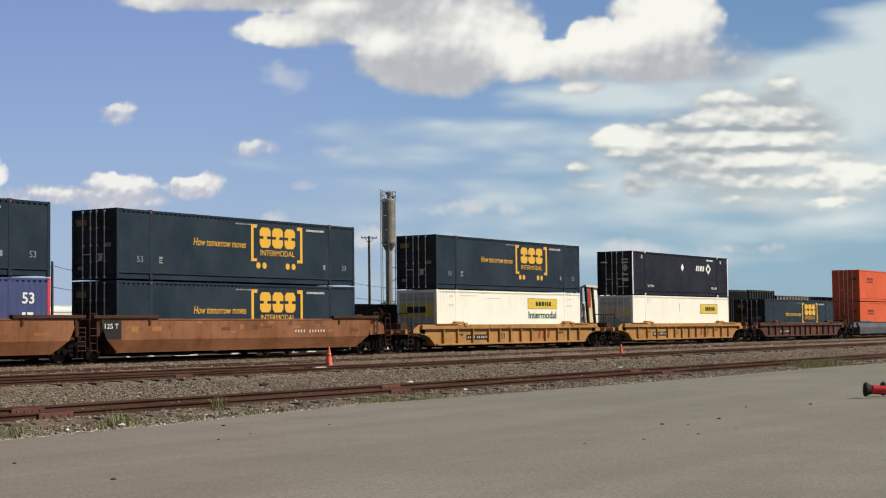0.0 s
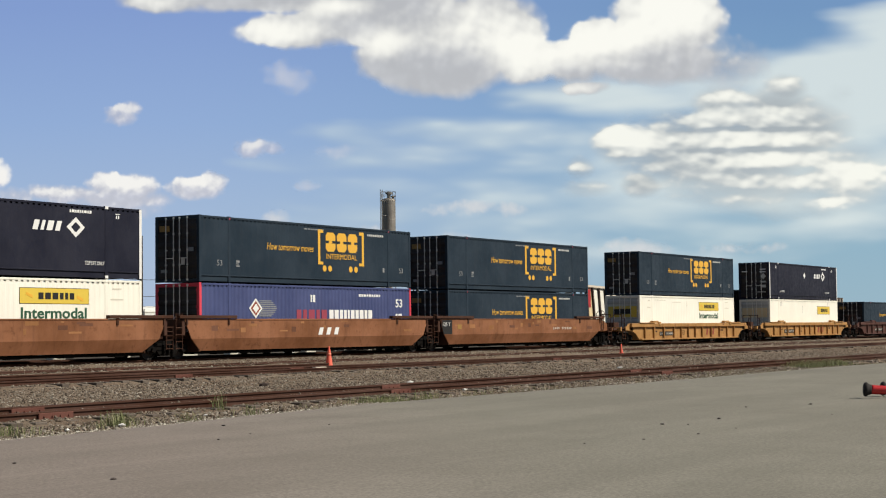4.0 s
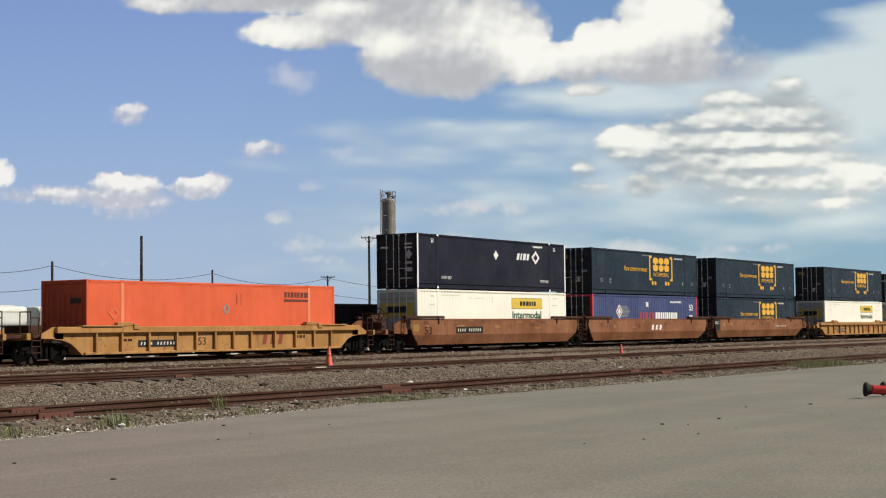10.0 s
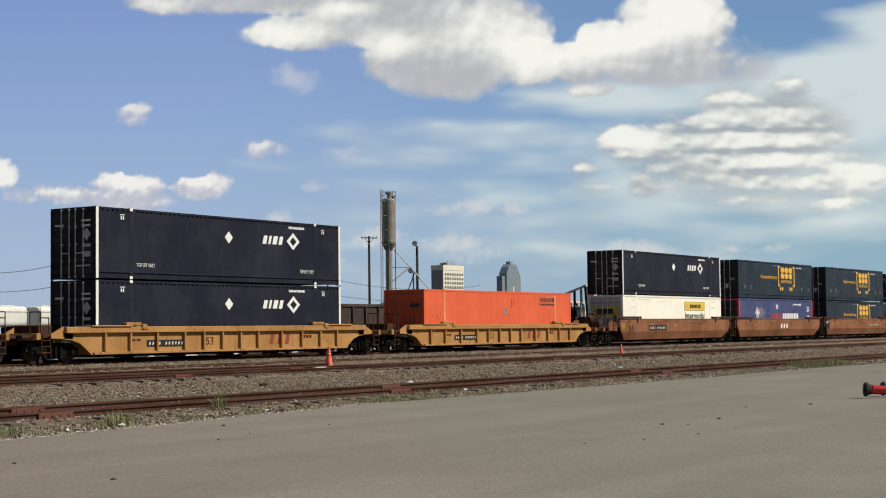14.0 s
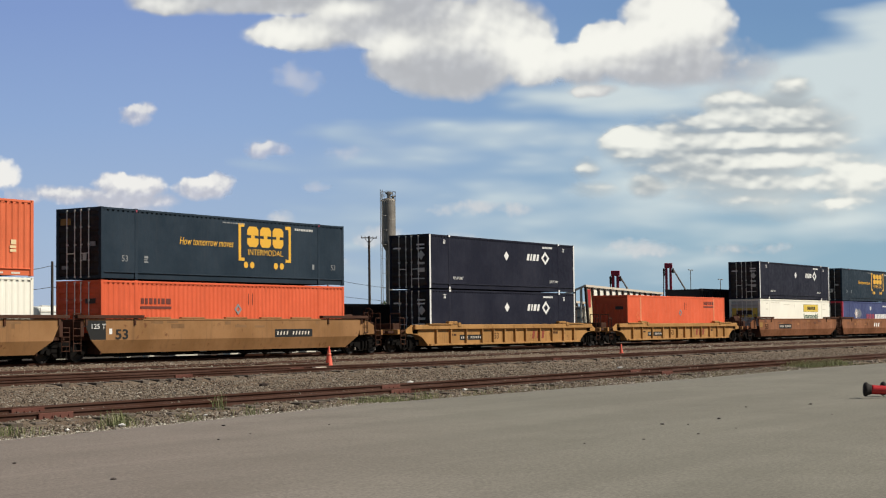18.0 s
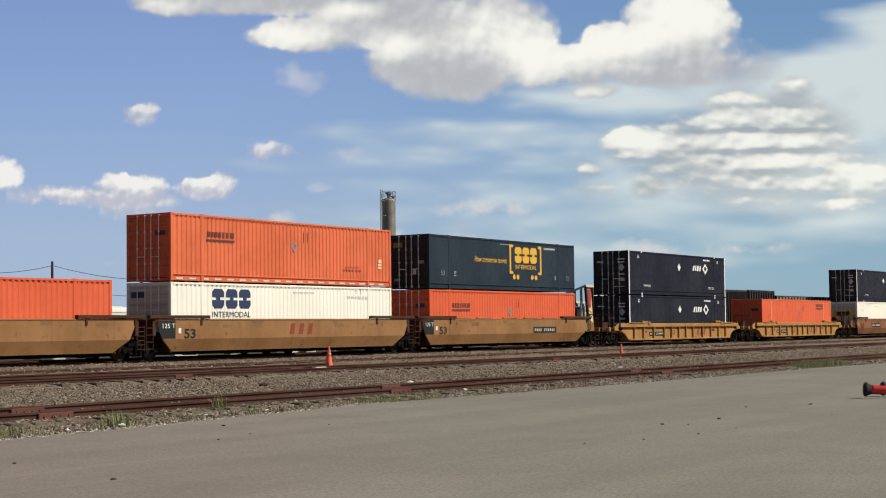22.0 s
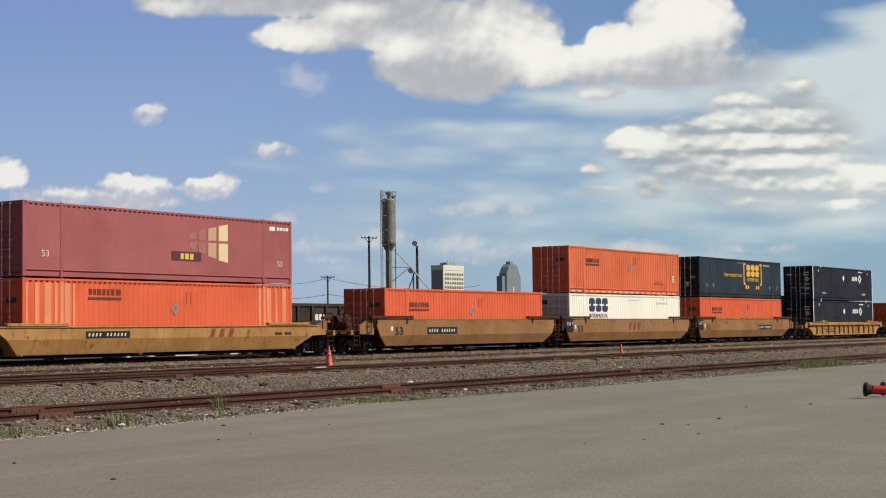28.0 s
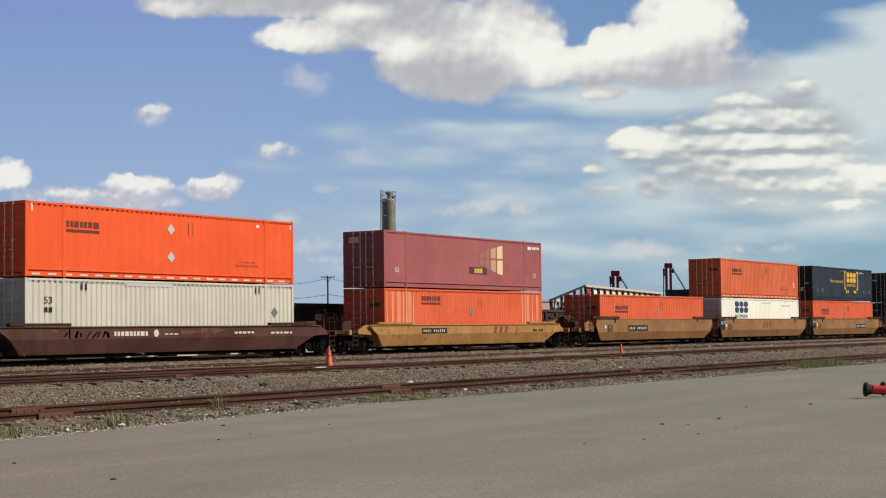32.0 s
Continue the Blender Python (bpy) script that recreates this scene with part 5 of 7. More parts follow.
def brown_unit(x, mat, dark, left_end, right_end, marks, label, right_truck=True):
    """One unit of an articulated well car: deep sides with a fold, lips over the ends."""
    c = thing("well_car", label, "rail car", "rail cars of the train")
    skin(c, [(0.34, -1.33, 0.0, 16.15), (0.42, -1.36, -0.10, 16.25), (0.86, -1.535, -0.75, 16.90), (1.62, SIDE_Y, -1.15, 17.30), (1.70, SIDE_Y, -1.15, 17.30)], mat)
    part("top_edge", boxed(2.15, 13.95, SIDE_Y - 0.02, SIDE_Y + 0.16, 1.645, 1.715, bev=0.01), mat, c)
    part("top_edge", boxed(-1.1, 17.25, 1.38, 1.56, 1.645, 1.715, bev=0.01), mat, c)
    for a, b in ((-1.55, 2.12), (14.02, 17.70)):
        for s_ in (-1, 1):
            part("end_lip", boxed(a, b, s_ * 1.50 - 0.12, s_ * 1.50 + 0.10, 1.72, 1.86, bev=0.015), dark, c)
        for xx in (a + 0.5, b - 0.5):
            part("lip_bracket", boxed(xx - 0.05, xx + 0.05, SIDE_Y - 0.045, SIDE_Y, 1.45, 1.72), dark, c)
    well_floor(c, dark)
    for d, ended in ((-1, left_end), (1, right_end)):
        edge = -0.1 if d < 0 else 16.25
        if ended:
            end_deck(c, mat, edge + d * 1.0, -3.55 if d < 0 else LEN + 3.55, d, 1.66, dark)
            xb = edge + d * 1.75
            bm = bm_new()
            tube(bm, (xb - 0.52, 0.1, 1.62), (xb + 0.50, 0.1, 1.70), 0.27, 16)
            part("brake_cylinder", bm, dark, c)
            part("brake_stand", boxed(xb - 0.14, xb + 0.22, -0.12, 0.32, 1.10, 1.45, bev=0.03), dark, c)
            brake_wheel(c, xb + d * 0.85, 1.95)
            part("deck_box", boxed(xb + d * 0.75 - 0.22, xb + d * 0.75 + 0.22, -1.0, 0.2, 1.10, 1.55, bev=0.03), dark, c)
            ladder(c, edge + d * 1.45, -1.46, 1.0, 2.05, dark, 0.30, 4)
            coupler(c, -3.62 if d < 0 else LEN + 3.62, d)
            truck(c, -1.95 if d < 0 else LEN + 1.95)
        else:
            part("end_platform", boxed(min(edge, edge + d * 1.55), max(edge, edge + d * 1.55), -0.9, 0.9, 0.86, 1.06, bev=0.02), dark, c)
            part("end_post", boxed(edge + d * 1.1 - 0.1, edge + d * 1.1 + 0.1, -1.5, 1.5, 1.0, 1.70, bev=0.02), dark, c)
            ladder(c, edge + d * 1.35, -1.47, 0.42, 1.95 if d < 0 else 1.4, dark, 0.40, 6)
            if d > 0 and right_truck:
                truck(c, LEN + 1.745)
    # underside pipes and brake gear
    bm = bm_new()
    tube(bm, (0.2, -1.15, 0.24), (16.0, -1.15, 0.24), 0.03, 6)
    for i in range(6):
        a = 1.2 + i * 2.7
        box(bm, a, a + 0.5, -1.2, -0.8, 0.17, 0.30)
    part("brake_pipe", bm, M_BLACK, c)
    marks(c)
    return finish_car(c, x)

def patchwork(c, mat, seed, n=8, z=(1.05, 1.6), most=1.62):
    """Touched-up squares of paint on the side."""
    rng = random.Random(seed)
    rects = []
    for _ in range(n):
        u, v = rng.uniform(0.2, 15.5), rng.uniform(*z)
        w, h = rng.uniform(0.15, 0.8), rng.uniform(0.05, 0.24)
        rects.append((u, min(u + w, 16.1), v, min(v + h, most)))
    for i, r in enumerate(rects):
        flat("paint_patch", c, mat, [r], "patched paint", y=SIDE_Y + 0.003 - 0.0004 * (i + seed % 7))

def paint53(c, mat, u=0.55):
    words(c, "53", u, 0.90, 0.40, mat, 0.70, "painted size", y=SIDE_Y - 0.004, bold=0.012)

M_PATCH = paint("brown_touch_up_paint", (0.30, 0.135, 0.052), 0.6, (0.14, 0.07, 0.03), 0.4, 0.15)
M_PATCH_D = paint("dark_touch_up_paint", (0.135, 0.056, 0.030), 0.6, (0.07, 0.035, 0.022), 0.4, 0.15)
M_PATCH_T = paint("tan_touch_up_paint", (0.215, 0.115, 0.050), 0.6, (0.1, 0.06, 0.035), 0.4, 0.15)

def marks_b5(c):
    number_plate(c, 3.35, 0.92, 2.75, 0.36, seed=1)
    paint53(c, M_BROWN_DARK, 0.30)
    flat("reflector", c, M_WORNGOLD, [(-0.75, -0.22, 1.05, 1.42)], "yellow reflector", y=SIDE_Y - 0.004)
    patchwork(c, M_PATCH, 5, 9)
    patchwork(c, M_PATCH_D, 6, 6)

def marks_b4(c):
    car_emblem(c, 8.0, 0.96, 1.75, 0.34, M_WHITEL, SIDE_Y - 0.004)
    patchwork(c, M_PATCH, 7, 9)
    patchwork(c, M_PATCH_D, 8, 6)

def marks_b3(c):
    number_plate(c, 11.0, 1.0, 2.6, 0.28, back=False, seed=3)
    poly("end_panel", c, M_BLACKL, [[(-0.80, 0.88), (0.02, 0.88), (0.02, 1.64), (-1.13, 1.64)]], "black painted end panel", y=SIDE_Y + 0.003)
    words(c, "125 T", -0.9, 1.32, 0.20, M_WHITEL, 0.75, y=SIDE_Y - 0.004)
    flat("reflector", c, M_WORNGOLD, [(0.55, 0.95, 1.15, 1.4)], "yellow reflector", y=SIDE_Y - 0.004)
    patchwork(c, M_PATCH, 9, 10)
    patchwork(c, M_PATCH_D, 10, 6)

def tan_common(c, seed):
    patchwork(c, M_PATCH_T, seed, 9, (1.3, 1.6))
    flat("reflector", c, M_WHITEL, [(0.20, 0.36, 1.10, 1.32)], "white reflector", y=SIDE_Y - 0.004)
    paint53(c, M_BLACKL, 0.55)

def marks_t8(c):
    tan_common(c, 21)
    number_plate(c, 10.55, 0.88, 2.75, 0.36, seed=4)
    poly("end_panel", c, M_BLACKL, [[(-0.80, 0.88), (0.02, 0.88), (0.02, 1.64), (-1.13, 1.64)]], "black painted end panel", y=SIDE_Y + 0.003)
    words(c, "125 T", -0.75, 1.32, 0.20, M_WHITEL, 0.75, y=SIDE_Y - 0.004)
    for u in (2.3, 4.4, 7.2, 9.6, 11.8):
        part("guide_bar", boxed(u, u + 1.45, SIDE_Y + 0.0, SIDE_Y + 0.14, 1.72, 1.78, bev=0.01), M_TAN, c)

def marks_t9(c):
    tan_common(c, 22)
    car_emblem(c, 7.6, 1.0, 1.9, 0.5, M_RUST_L, SIDE_Y - 0.004)
    poly("end_panel", c, M_BLACKL, [[(-0.80, 0.88), (0.02, 0.88), (0.02, 1.64), (-1.13, 1.64)]], "black painted end panel", y=SIDE_Y + 0.003)
    words(c, "125 T", -0.75, 1.32, 0.20, M_WHITEL, 0.75, y=SIDE_Y - 0.004)

def marks_t10(c):
    tan_common(c, 23)
    number_plate(c, 3.5, 0.90, 2.9, 0.38, seed=5)

def ribbed_car(x, mat, label, seed, low=0.29, marks=None):
    """A single well car with a box top chord and outer ribs."""
    c = thing("well_car", label, "rail car", "rail cars of the train")
    top = 1.40
    for s_ in (-1, 1):
        bm = bm_new()
        arch = [(-0.30, low), (16.45, low), (16.72, 0.50), (17.05, 0.74), (17.5, 0.88), (17.9, 0.92), (17.9, 1.16), (-1.75, 1.16), (-1.75, 0.92), (-1.35, 0.88), (-0.9, 0.74), (-0.57, 0.50)]
        prism(bm, arch, 'y', s_ * 1.37 - 0.03, s_ * 1.37 + 0.03)
        part("side_panel", bm, mat, c)
        part("top_chord", boxed(-1.75, 17.9, s_ * 1.47 - 0.09, s_ * 1.47 + 0.09, 1.15, top, bev=0.02), mat, c)
        part("bottom_sill", boxed(-0.25, 16.4, s_ * 1.43 - 0.08, s_ * 1.43 + 0.08, low, low + 0.10, bev=0.012), mat, c)
        for a, b in ((-0.5, 1.7), (14.45, 16.65)):
            part("chord_lip", boxed(a, b, s_ * 1.50 - 0.12, s_ * 1.50 + 0.12, top + 0.001, top + 0.055, bev=0.01), mat, c)
        for xx in P40:
            bm = bm_new()
            box(bm, xx - 0.55, xx + 0.30, s_ * 1.47 - 0.11, s_ * 1.47 + 0.12, top + 0.02, top + 0.17, bev=0.02)
            box(bm, xx + 0.34, xx + 0.62, s_ * 1.47 - 0.14, s_ * 1.47 + 0.05, top - 0.12, top + 0.10, bev=0.02)
            part("guide_block", bm, mat, c)
    first = None
    us = [0.35, 1.75, 3.30, 4.95, 6.15, 7.35, 8.55, 9.75, 11.4, 12.9, 14.3, 15.6]
    for u in us:
        if first is None:
            bm = bm_new()
            prism(bm, [(-0.045, 0), (0.045, 0), (0.045, -0.125), (0.02, -0.135), (-0.02, -0.135), (-0.045, -0.125)], 'z', low + 0.09, 1.16)
            first = part("rib", bm, mat, c)
            first.matrix_basis = pose(u, -1.395, 0)
        else:
            share(first, pose(u, -1.395, 0))
    well_floor(c, mat)
    for d in (-1, 1):
        edge = -1.3 if d < 0 else LEN + 1.3
        end_deck(c, mat, edge, -3.66 if d < 0 else LEN + 3.66, d, 1.40, M_BROWN_DARK)
        coupler(c, -3.74 if d < 0 else LEN + 3.74, d)
        truck(c, -1.95 if d < 0 else LEN + 1.95)
        part("deck_box", boxed(edge + d * 0.6 - 0.35, edge + d * 0.6 + 0.35, -0.5, 0.9, 1.10, 1.48, bev=0.03), M_BROWN_DARK, c)
    bm = bm_new()
    tube(bm, (0.2, -1.2, 0.22), (16.0, -1.2, 0.22), 0.03, 6)
    for i in range(5):
        a = 1.6 + i * 3.1
        box(bm, a, a + 0.6, -1.2, -0.7, 0.14, 0.28)
    part("brake_pipe", bm, M_BLACK, c)
    global SIDE_Y
    keep, SIDE_Y = SIDE_Y, -1.405
    number_plate(c, 2.75, 0.56, 2.35, 0.28, seed=seed)
    words(c, "53", 6.35, 0.60, 0.34, M_BROWN_DARK, 0.48, "painted size", y=-1.402)
    car_emblem(c, 10.6, 0.56, 1.6, 0.46, M_RUST_L, -1.402)
    flat("small_writing", c, M_BROWN_DARK, bar_row(13.1, 0.82, 0.6, 0.14, 3, seed) + bar_row(1.9, 0.8, 0.5, 0.1, 2, seed + 1), "dark bars", y=-1.402)
    SIDE_Y = keep
    if marks:
        marks(c)
    return finish_car(c, x)

def smooth_car(x, mat, label, marks):
    """A single well car with plain folded sides."""
    c = thing("well_car", label, "rail car", "rail cars of the train")
    skin(c, [(0.33, -1.33, -0.30, 16.25), (0.40, -1.36, -0.36, 16.32), (0.92, SIDE_Y, -0.95, 17.35), (1.36, SIDE_Y, -1.6, 17.9), (1.40, SIDE_Y, -1.6, 17.9)], mat)
    for s_ in (-1, 1):
        part("top_edge", boxed(-1.5, 17.8, s_ * 1.5 - 0.08, s_ * 1.5 + 0.06, 1.36, 1.415, bev=0.01), mat, c)
        for a, b in ((-1.0, 2.05), (14.1, 17.1)):
            part("end_lip", boxed(a, b, s_ * 1.50 - 0.12, s_ * 1.50 + 0.10, 1.42, 1.54, bev=0.015), M_BROWN_DARK if mat is M_WINE else mat, c)
    well_floor(c, mat)
    for d in (-1, 1):
        edge = -1.3 if d < 0 else LEN + 1.3
        end_deck(c, mat, edge, -3.66 if d < 0 else LEN + 3.66, d, 1.40, M_BROWN_DARK)
        coupler(c, -3.74 if d < 0 else LEN + 3.74, d)
        truck(c, -1.95 if d < 0 else LEN + 1.95)
        part("deck_box", boxed(edge + d * 0.9 - 0.4, edge + d * 0.9 + 0.4, -0.6, 0.9, 1.10, 1.62, bev=0.03), M_BROWN_DARK, c)
    bm = bm_new()
    tube(bm, (0.2, -1.2, 0.22), (16.0, -1.2, 0.22), 0.03, 6)
    for i in range(5):
        a = 1.6 + i * 3.1
        box(bm, a, a + 0.6, -1.2, -0.7, 0.14, 0.28)
    part("brake_pipe", bm, M_BLACK, c)
    marks(c)
    return finish_car(c, x)

def marks_11(c):
    number_plate(c, 3.0, 0.94, 2.4, 0.28, seed=11)
    car_emblem(c, 10.2, 0.93, 1.7, 0.36, M_RUST_L, SIDE_Y - 0.004)
    flat("small_writing", c, M_BROWN_DARK, [(14.6, 15.1, 0.98, 1.1), (15.3, 15.8, 0.98, 1.1)], "dark bars", y=SIDE_Y - 0.002)
    brake_wheel(c, -2.9)

def marks_12(c):
    flat("number_marking", c, M_REFLECT, bar_row(4.4, 1.02, 1.9, 0.18, 9, 31), "white bars", y=SIDE_Y - 0.004)
    poly("round_badge", c, M_REFLECT, [disc(6.8, 1.12, 0.15)], "pale badge", y=SIDE_Y - 0.004)
    flat("small_writing", c, M_REFLECT, bar_row(7.3, 1.05, 0.8, 0.05, 3, 4) + bar_row(11.7, 1.06, 1.3, 0.09, 5, 4) + bar_row(14.2, 1.04, 1.5, 0.08, 5, 9), "faded bars", y=SIDE_Y - 0.002)
    patchwork(c, M_PATCH_D, 33, 8, (0.95, 1.2), 1.33)
    rng = random.Random(8)
    for i in range(9):          # faded spray-paint strokes
        u, w = 1.7 + i * 0.29, rng.uniform(0.07, 0.16)
        z0, z1, lean = rng.uniform(0.92, 1.0), rng.uniform(1.15, 1.32), rng.uniform(-0.1, 0.3)
        poly("spray_stroke", c, M_PATCH_T, [[(u, z0), (u + w, z0), (u + w + lean, z1), (u + lean, z1)]], "faded spray paint", y=SIDE_Y + 0.004)
    brake_wheel(c, LEN + 2.9)

# ---- make up the train, from the head backwards ----
Z1, Z2 = 0.385, 3.330
def load(x, low, high=None):
    container(low, x, Z1)
    if high:
        container(high, x, Z2)

smooth_car(138.6, M_GREYBLUE, "grey-blue well car under stacked orange containers", lambda c: None)
load(138.6, ORANGE, ORANGE)
ribbed_car(115.1, M_WINE, "dark wine ribbed well car with one container", 40)
load(115.1, BLUE)
ribbed_car(91.59, M_YELLOW, "yellow ribbed well car, rust-streaked", 41)
load(91.59, WHITE_P, NAVY)
ribbed_car(68.07, M_YELLOW, "yellow ribbed well car with stencilled bars", 42)
load(68.07, WHITE, BLUE)
brown_unit(44.60, M_BROWN, M_BROWN_DARK, False, True, marks_b3, "rusty orange-brown articulated well car unit")
load(44.60, BLUE, BLUE)
brown_unit(24.93, M_BROWN, M_BROWN_DARK, False, False, marks_b4, "rusty orange-brown middle well car unit")
load(24.93, PURPLE, BLUE)
brown_unit(5.30, M_BROWN, M_BROWN_DARK, True, False, marks_b5, "rusty orange-brown end well car unit with number panel")
load(5.30, WHITE, NAVY)
ribbed_car(-17.98, M_YELLOW, "yellow ribbed well car with a single orange load", 43)
load(-17.98, ORANGE_R)
ribbed_car(-41.40, M_YELLOW, "yellow ribbed well car under navy containers", 44)
load(-41.40, NAVY, NAVY)
brown_unit(-65.05, M_TAN, M_BROWN_DARK, False, True, marks_t8, "tan articulated well car unit with number panel")
load(-65.05, ORANGE, BLUE)
brown_unit(-84.70, M_TAN, M_BROWN_DARK, False, False, marks_t9, "tan middle well car unit with rust red emblem")
load(-84.70, WHITE_N, ORANGE_T)
brown_unit(-104.25, M_TAN, M_BROWN_DARK, True, False, marks_t10, "tan end well car unit with a single load")
load(-104.25, ORANGE)
smooth_car(-127.85, M_YELLOW, "yellow smooth-sided well car with rust red emblem", marks_11)
load(-127.85, ORANGE_F, MAROON)
smooth_car(-151.30, M_WINE, "dark wine smooth-sided well car with faded writing", marks_12)
load(-151.30, GREY, ORANGE_B)

# ======== behind the train ========
M_GALVTANK = paint("stained_galvanised_silo", (0.27, 0.245, 0.215), 0.55, (0.06, 0.043, 0.032), 0.75, 0.16, metal=0.35)
M_CONC = paint("weathered_grey_steel", (0.20, 0.19, 0.18), 0.6, (0.09, 0.07, 0.05), 0.4, 0.12)
M_POLE = paint("dark_timber_pole", (0.060, 0.045, 0.036), 0.9, (0.03, 0.022, 0.018), 0.4, 0.2)
M_WIRE = plain("black_cable", (0.03, 0.03, 0.032), 0.7)
M_GOND = paint("dark_brown_gondola_steel", (0.050, 0.036, 0.030), 0.8, (0.02, 0.016, 0.014), 0.5, 0.2, rust=0.3)
M_GONDK = paint("black_gondola_steel", (0.022, 0.022, 0.024), 0.75, (0.045, 0.036, 0.03), 0.4, 0.2)
M_TANKW = paint("white_tank_paint", (0.70, 0.70, 0.66), 0.45, (0.32, 0.28, 0.23), 0.25, 0.05)
M_CRANE = paint("dark_red_crane_paint", (0.40, 0.030, 0.062), 0.55, (0.09, 0.03, 0.03), 0.3, 0.1)
M_CONEO = plain("traffic_cone_orange", (0.80, 0.125, 0.070), 0.6, 0, 0.12, 5)
M_CONEW = plain("cone_white_band", (0.78, 0.76, 0.72), 0.5)
M_CONEF = plain("cone_faded_band", (0.80, 0.22, 0.14), 0.5)
M_RUBBER = plain("black_rubber", (0.016, 0.012, 0.011), 0.85, 0, 0.3)
M_REDTUBE = plain("red_plastic_tube", (0.52, 0.020, 0.022), 0.4, 0, 0.1, 4)
M_PLANK = plain("pale_painted_plank", (0.66, 0.58, 0.48), 0.7, 0, 0.2)
M_LAMP = plain("lamp_housing", (0.42, 0.43, 0.44), 0.4, 0.5)
M_GLASSLAMP = plain("lamp_lens", (0.65, 0.66, 0.66), 0.2)
M_BLDG = plain("pale_concrete_facade", (0.74, 0.70, 0.60), 0.8, 0, 0.06, 0.05)
M_BLDGD = plain("dark_facade_side", (0.27, 0.275, 0.28), 0.7, 0, 0.06, 0.05)
M_WIN = plain("dark_window_glass", (0.17, 0.165, 0.15), 0.2, 0, 0.2, 0.1)
M_TOWER = plain("blue_grey_curtain_wall", (0.20, 0.245, 0.285), 0.35, 0, 0.12, 0.04)
M_PINK = plain("pinkish_plaster", (0.42, 0.30, 0.27), 0.8)
M_LEAF = rock_material("dark_foliage", (0.030, 0.050, 0.018), (0.050, 0.085, 0.026), (0.085, 0.125, 0.040))
M_BARK = plain("tree_bark", (0.10, 0.075, 0.055), 0.9)

def lathe(bm, prof, x, y, n=24):
    rows = [[bm.verts.new((x + r * math.cos(2 * math.pi * i / n), y + r * math.sin(2 * math.pi * i / n), z)) for i in range(n)] for r, z in prof]
    for a, b in zip(rows, rows[1:]):
        for i in range(n):
            j = (i + 1) % n
            bm.faces.new((a[i], a[j], b[j], b[i]))
    bm.faces.new(rows[0][::-1])
    bm.faces.new(rows[-1])
    return bm

def path_tube(bm, pts, r, n=6):
    for a, b in zip(pts, pts[1:]):
        tube(bm, a, b, r, n)
    return bm

def sand_tower():
    t = thing("sand_tower", "tall stained grey sanding silo on a column with ladder", "silo")
    x, y = 177.4, 125.0
    part("tank", lathe(bm_new(), [(1.00, 13.70), (1.03, 13.76), (1.00, 13.82), (1.00, 16.7), (1.015, 16.74), (1.00, 16.78), (1.00, 19.55), (0.88, 19.75), (0.3, 19.95)], x, y, 40), M_GALVTANK, t)
    part("hopper", lathe(bm_new(), [(0.42, 12.3), (0.46, 12.4), (1.04, 13.45), (1.04, 13.70), (0.99, 13.71)], x, y), M_CONC, t)
    part("column", lathe(bm_new(), [(0.48, -0.4), (0.48, 12.45)], x, y, 24), M_GALVTANK, t)
    for dx, dy in ((-0.8, -0.55), (0.9, -0.5), (0.75, 0.6)):
        part("leg", tube(bm_new(), (x + dx, y + dy, -0.4), (x + dx, y + dy, 13.7), 0.075, 8), M_CONC, t)
    bm = bm_new()
    lx, ly = 174.55, 124.2
    for s_ in (-0.22, 0.22):
        tube(bm, (lx + s_, ly, -0.4), (lx + s_, ly, 20.9), 0.05, 6)
    for i in range(70):
        tube(bm, (lx - 0.22, ly, 0.2 + i * 0.29), (lx + 0.22, ly, 0.2 + i * 0.29), 0.02, 4)
    part("ladder", bm, M_CONC, t)
    bm = bm_new()
    for i in range(9):
        z = 3.0 + i * 2.05
        tube(bm, (lx, ly, z), (x - 0.4, y - 0.2, z), 0.03, 5)
    part("ladder_bracket", bm, M_CONC, t)
    bm = bm_new()
    k = 10
    ring = [(x + 1.05 * math.cos(2 * math.pi * i / k), y + 1.05 * math.sin(2 * math.pi * i / k)) for i in range(k)]
    for i in range(k):
        (a, b), (c, d) = ring[i], ring[(i + 1) % k]
        for z in (20.3, 20.85):
            tube(bm, (a, b, z), (c, d, z), 0.03, 5)
        tube(bm, (a, b, 19.5), (a, b, 20.85), 0.03, 5)
    part("guard_rail", bm, M_CONC, t)
    part("vent", lathe(bm_new(), [(0.25, 19.8), (0.25, 20.45), (0.5, 20.5), (0.5, 20.75), (0.2, 20.85)], x + 0.1, y, 12), M_CONC, t)
    part("vent", lathe(bm_new(), [(0.2, 19.7), (0.2, 20.1), (0.35, 20.15), (0.3, 20.3)], x + 0.75, y - 0.3, 10), M_CONC, t)
    part("arm", path_tube(bm_new(), [(176.6, 124.6, 10.1), (182.4, 125.0, 10.2)], 0.07), M_CONC, t)
    part("arm_brace", path_tube(bm_new(), [(177.9, 124.8, 8.1), (182.3, 125.0, 10.1)], 0.09), M_CONC, t)
    part("spout_pipe", path_tube(bm_new(), [(178.0, 125.0, 13.0), (182.6, 125.0, 10.4), (188.6, 125.4, 6.9)], 0.09), M_GALV, t, "pale delivery pipe")
    part("hose", path_tube(bm_new(), [(184.3, 125.4, 9.5), (183.7, 125.4, 8.4), (182.9, 125.4, 7.2), (181.6, 125.4, 6.2), (180.4, 125.2, 5.7)], 0.10), M_RUBBER, t)
    return t
sand_tower()

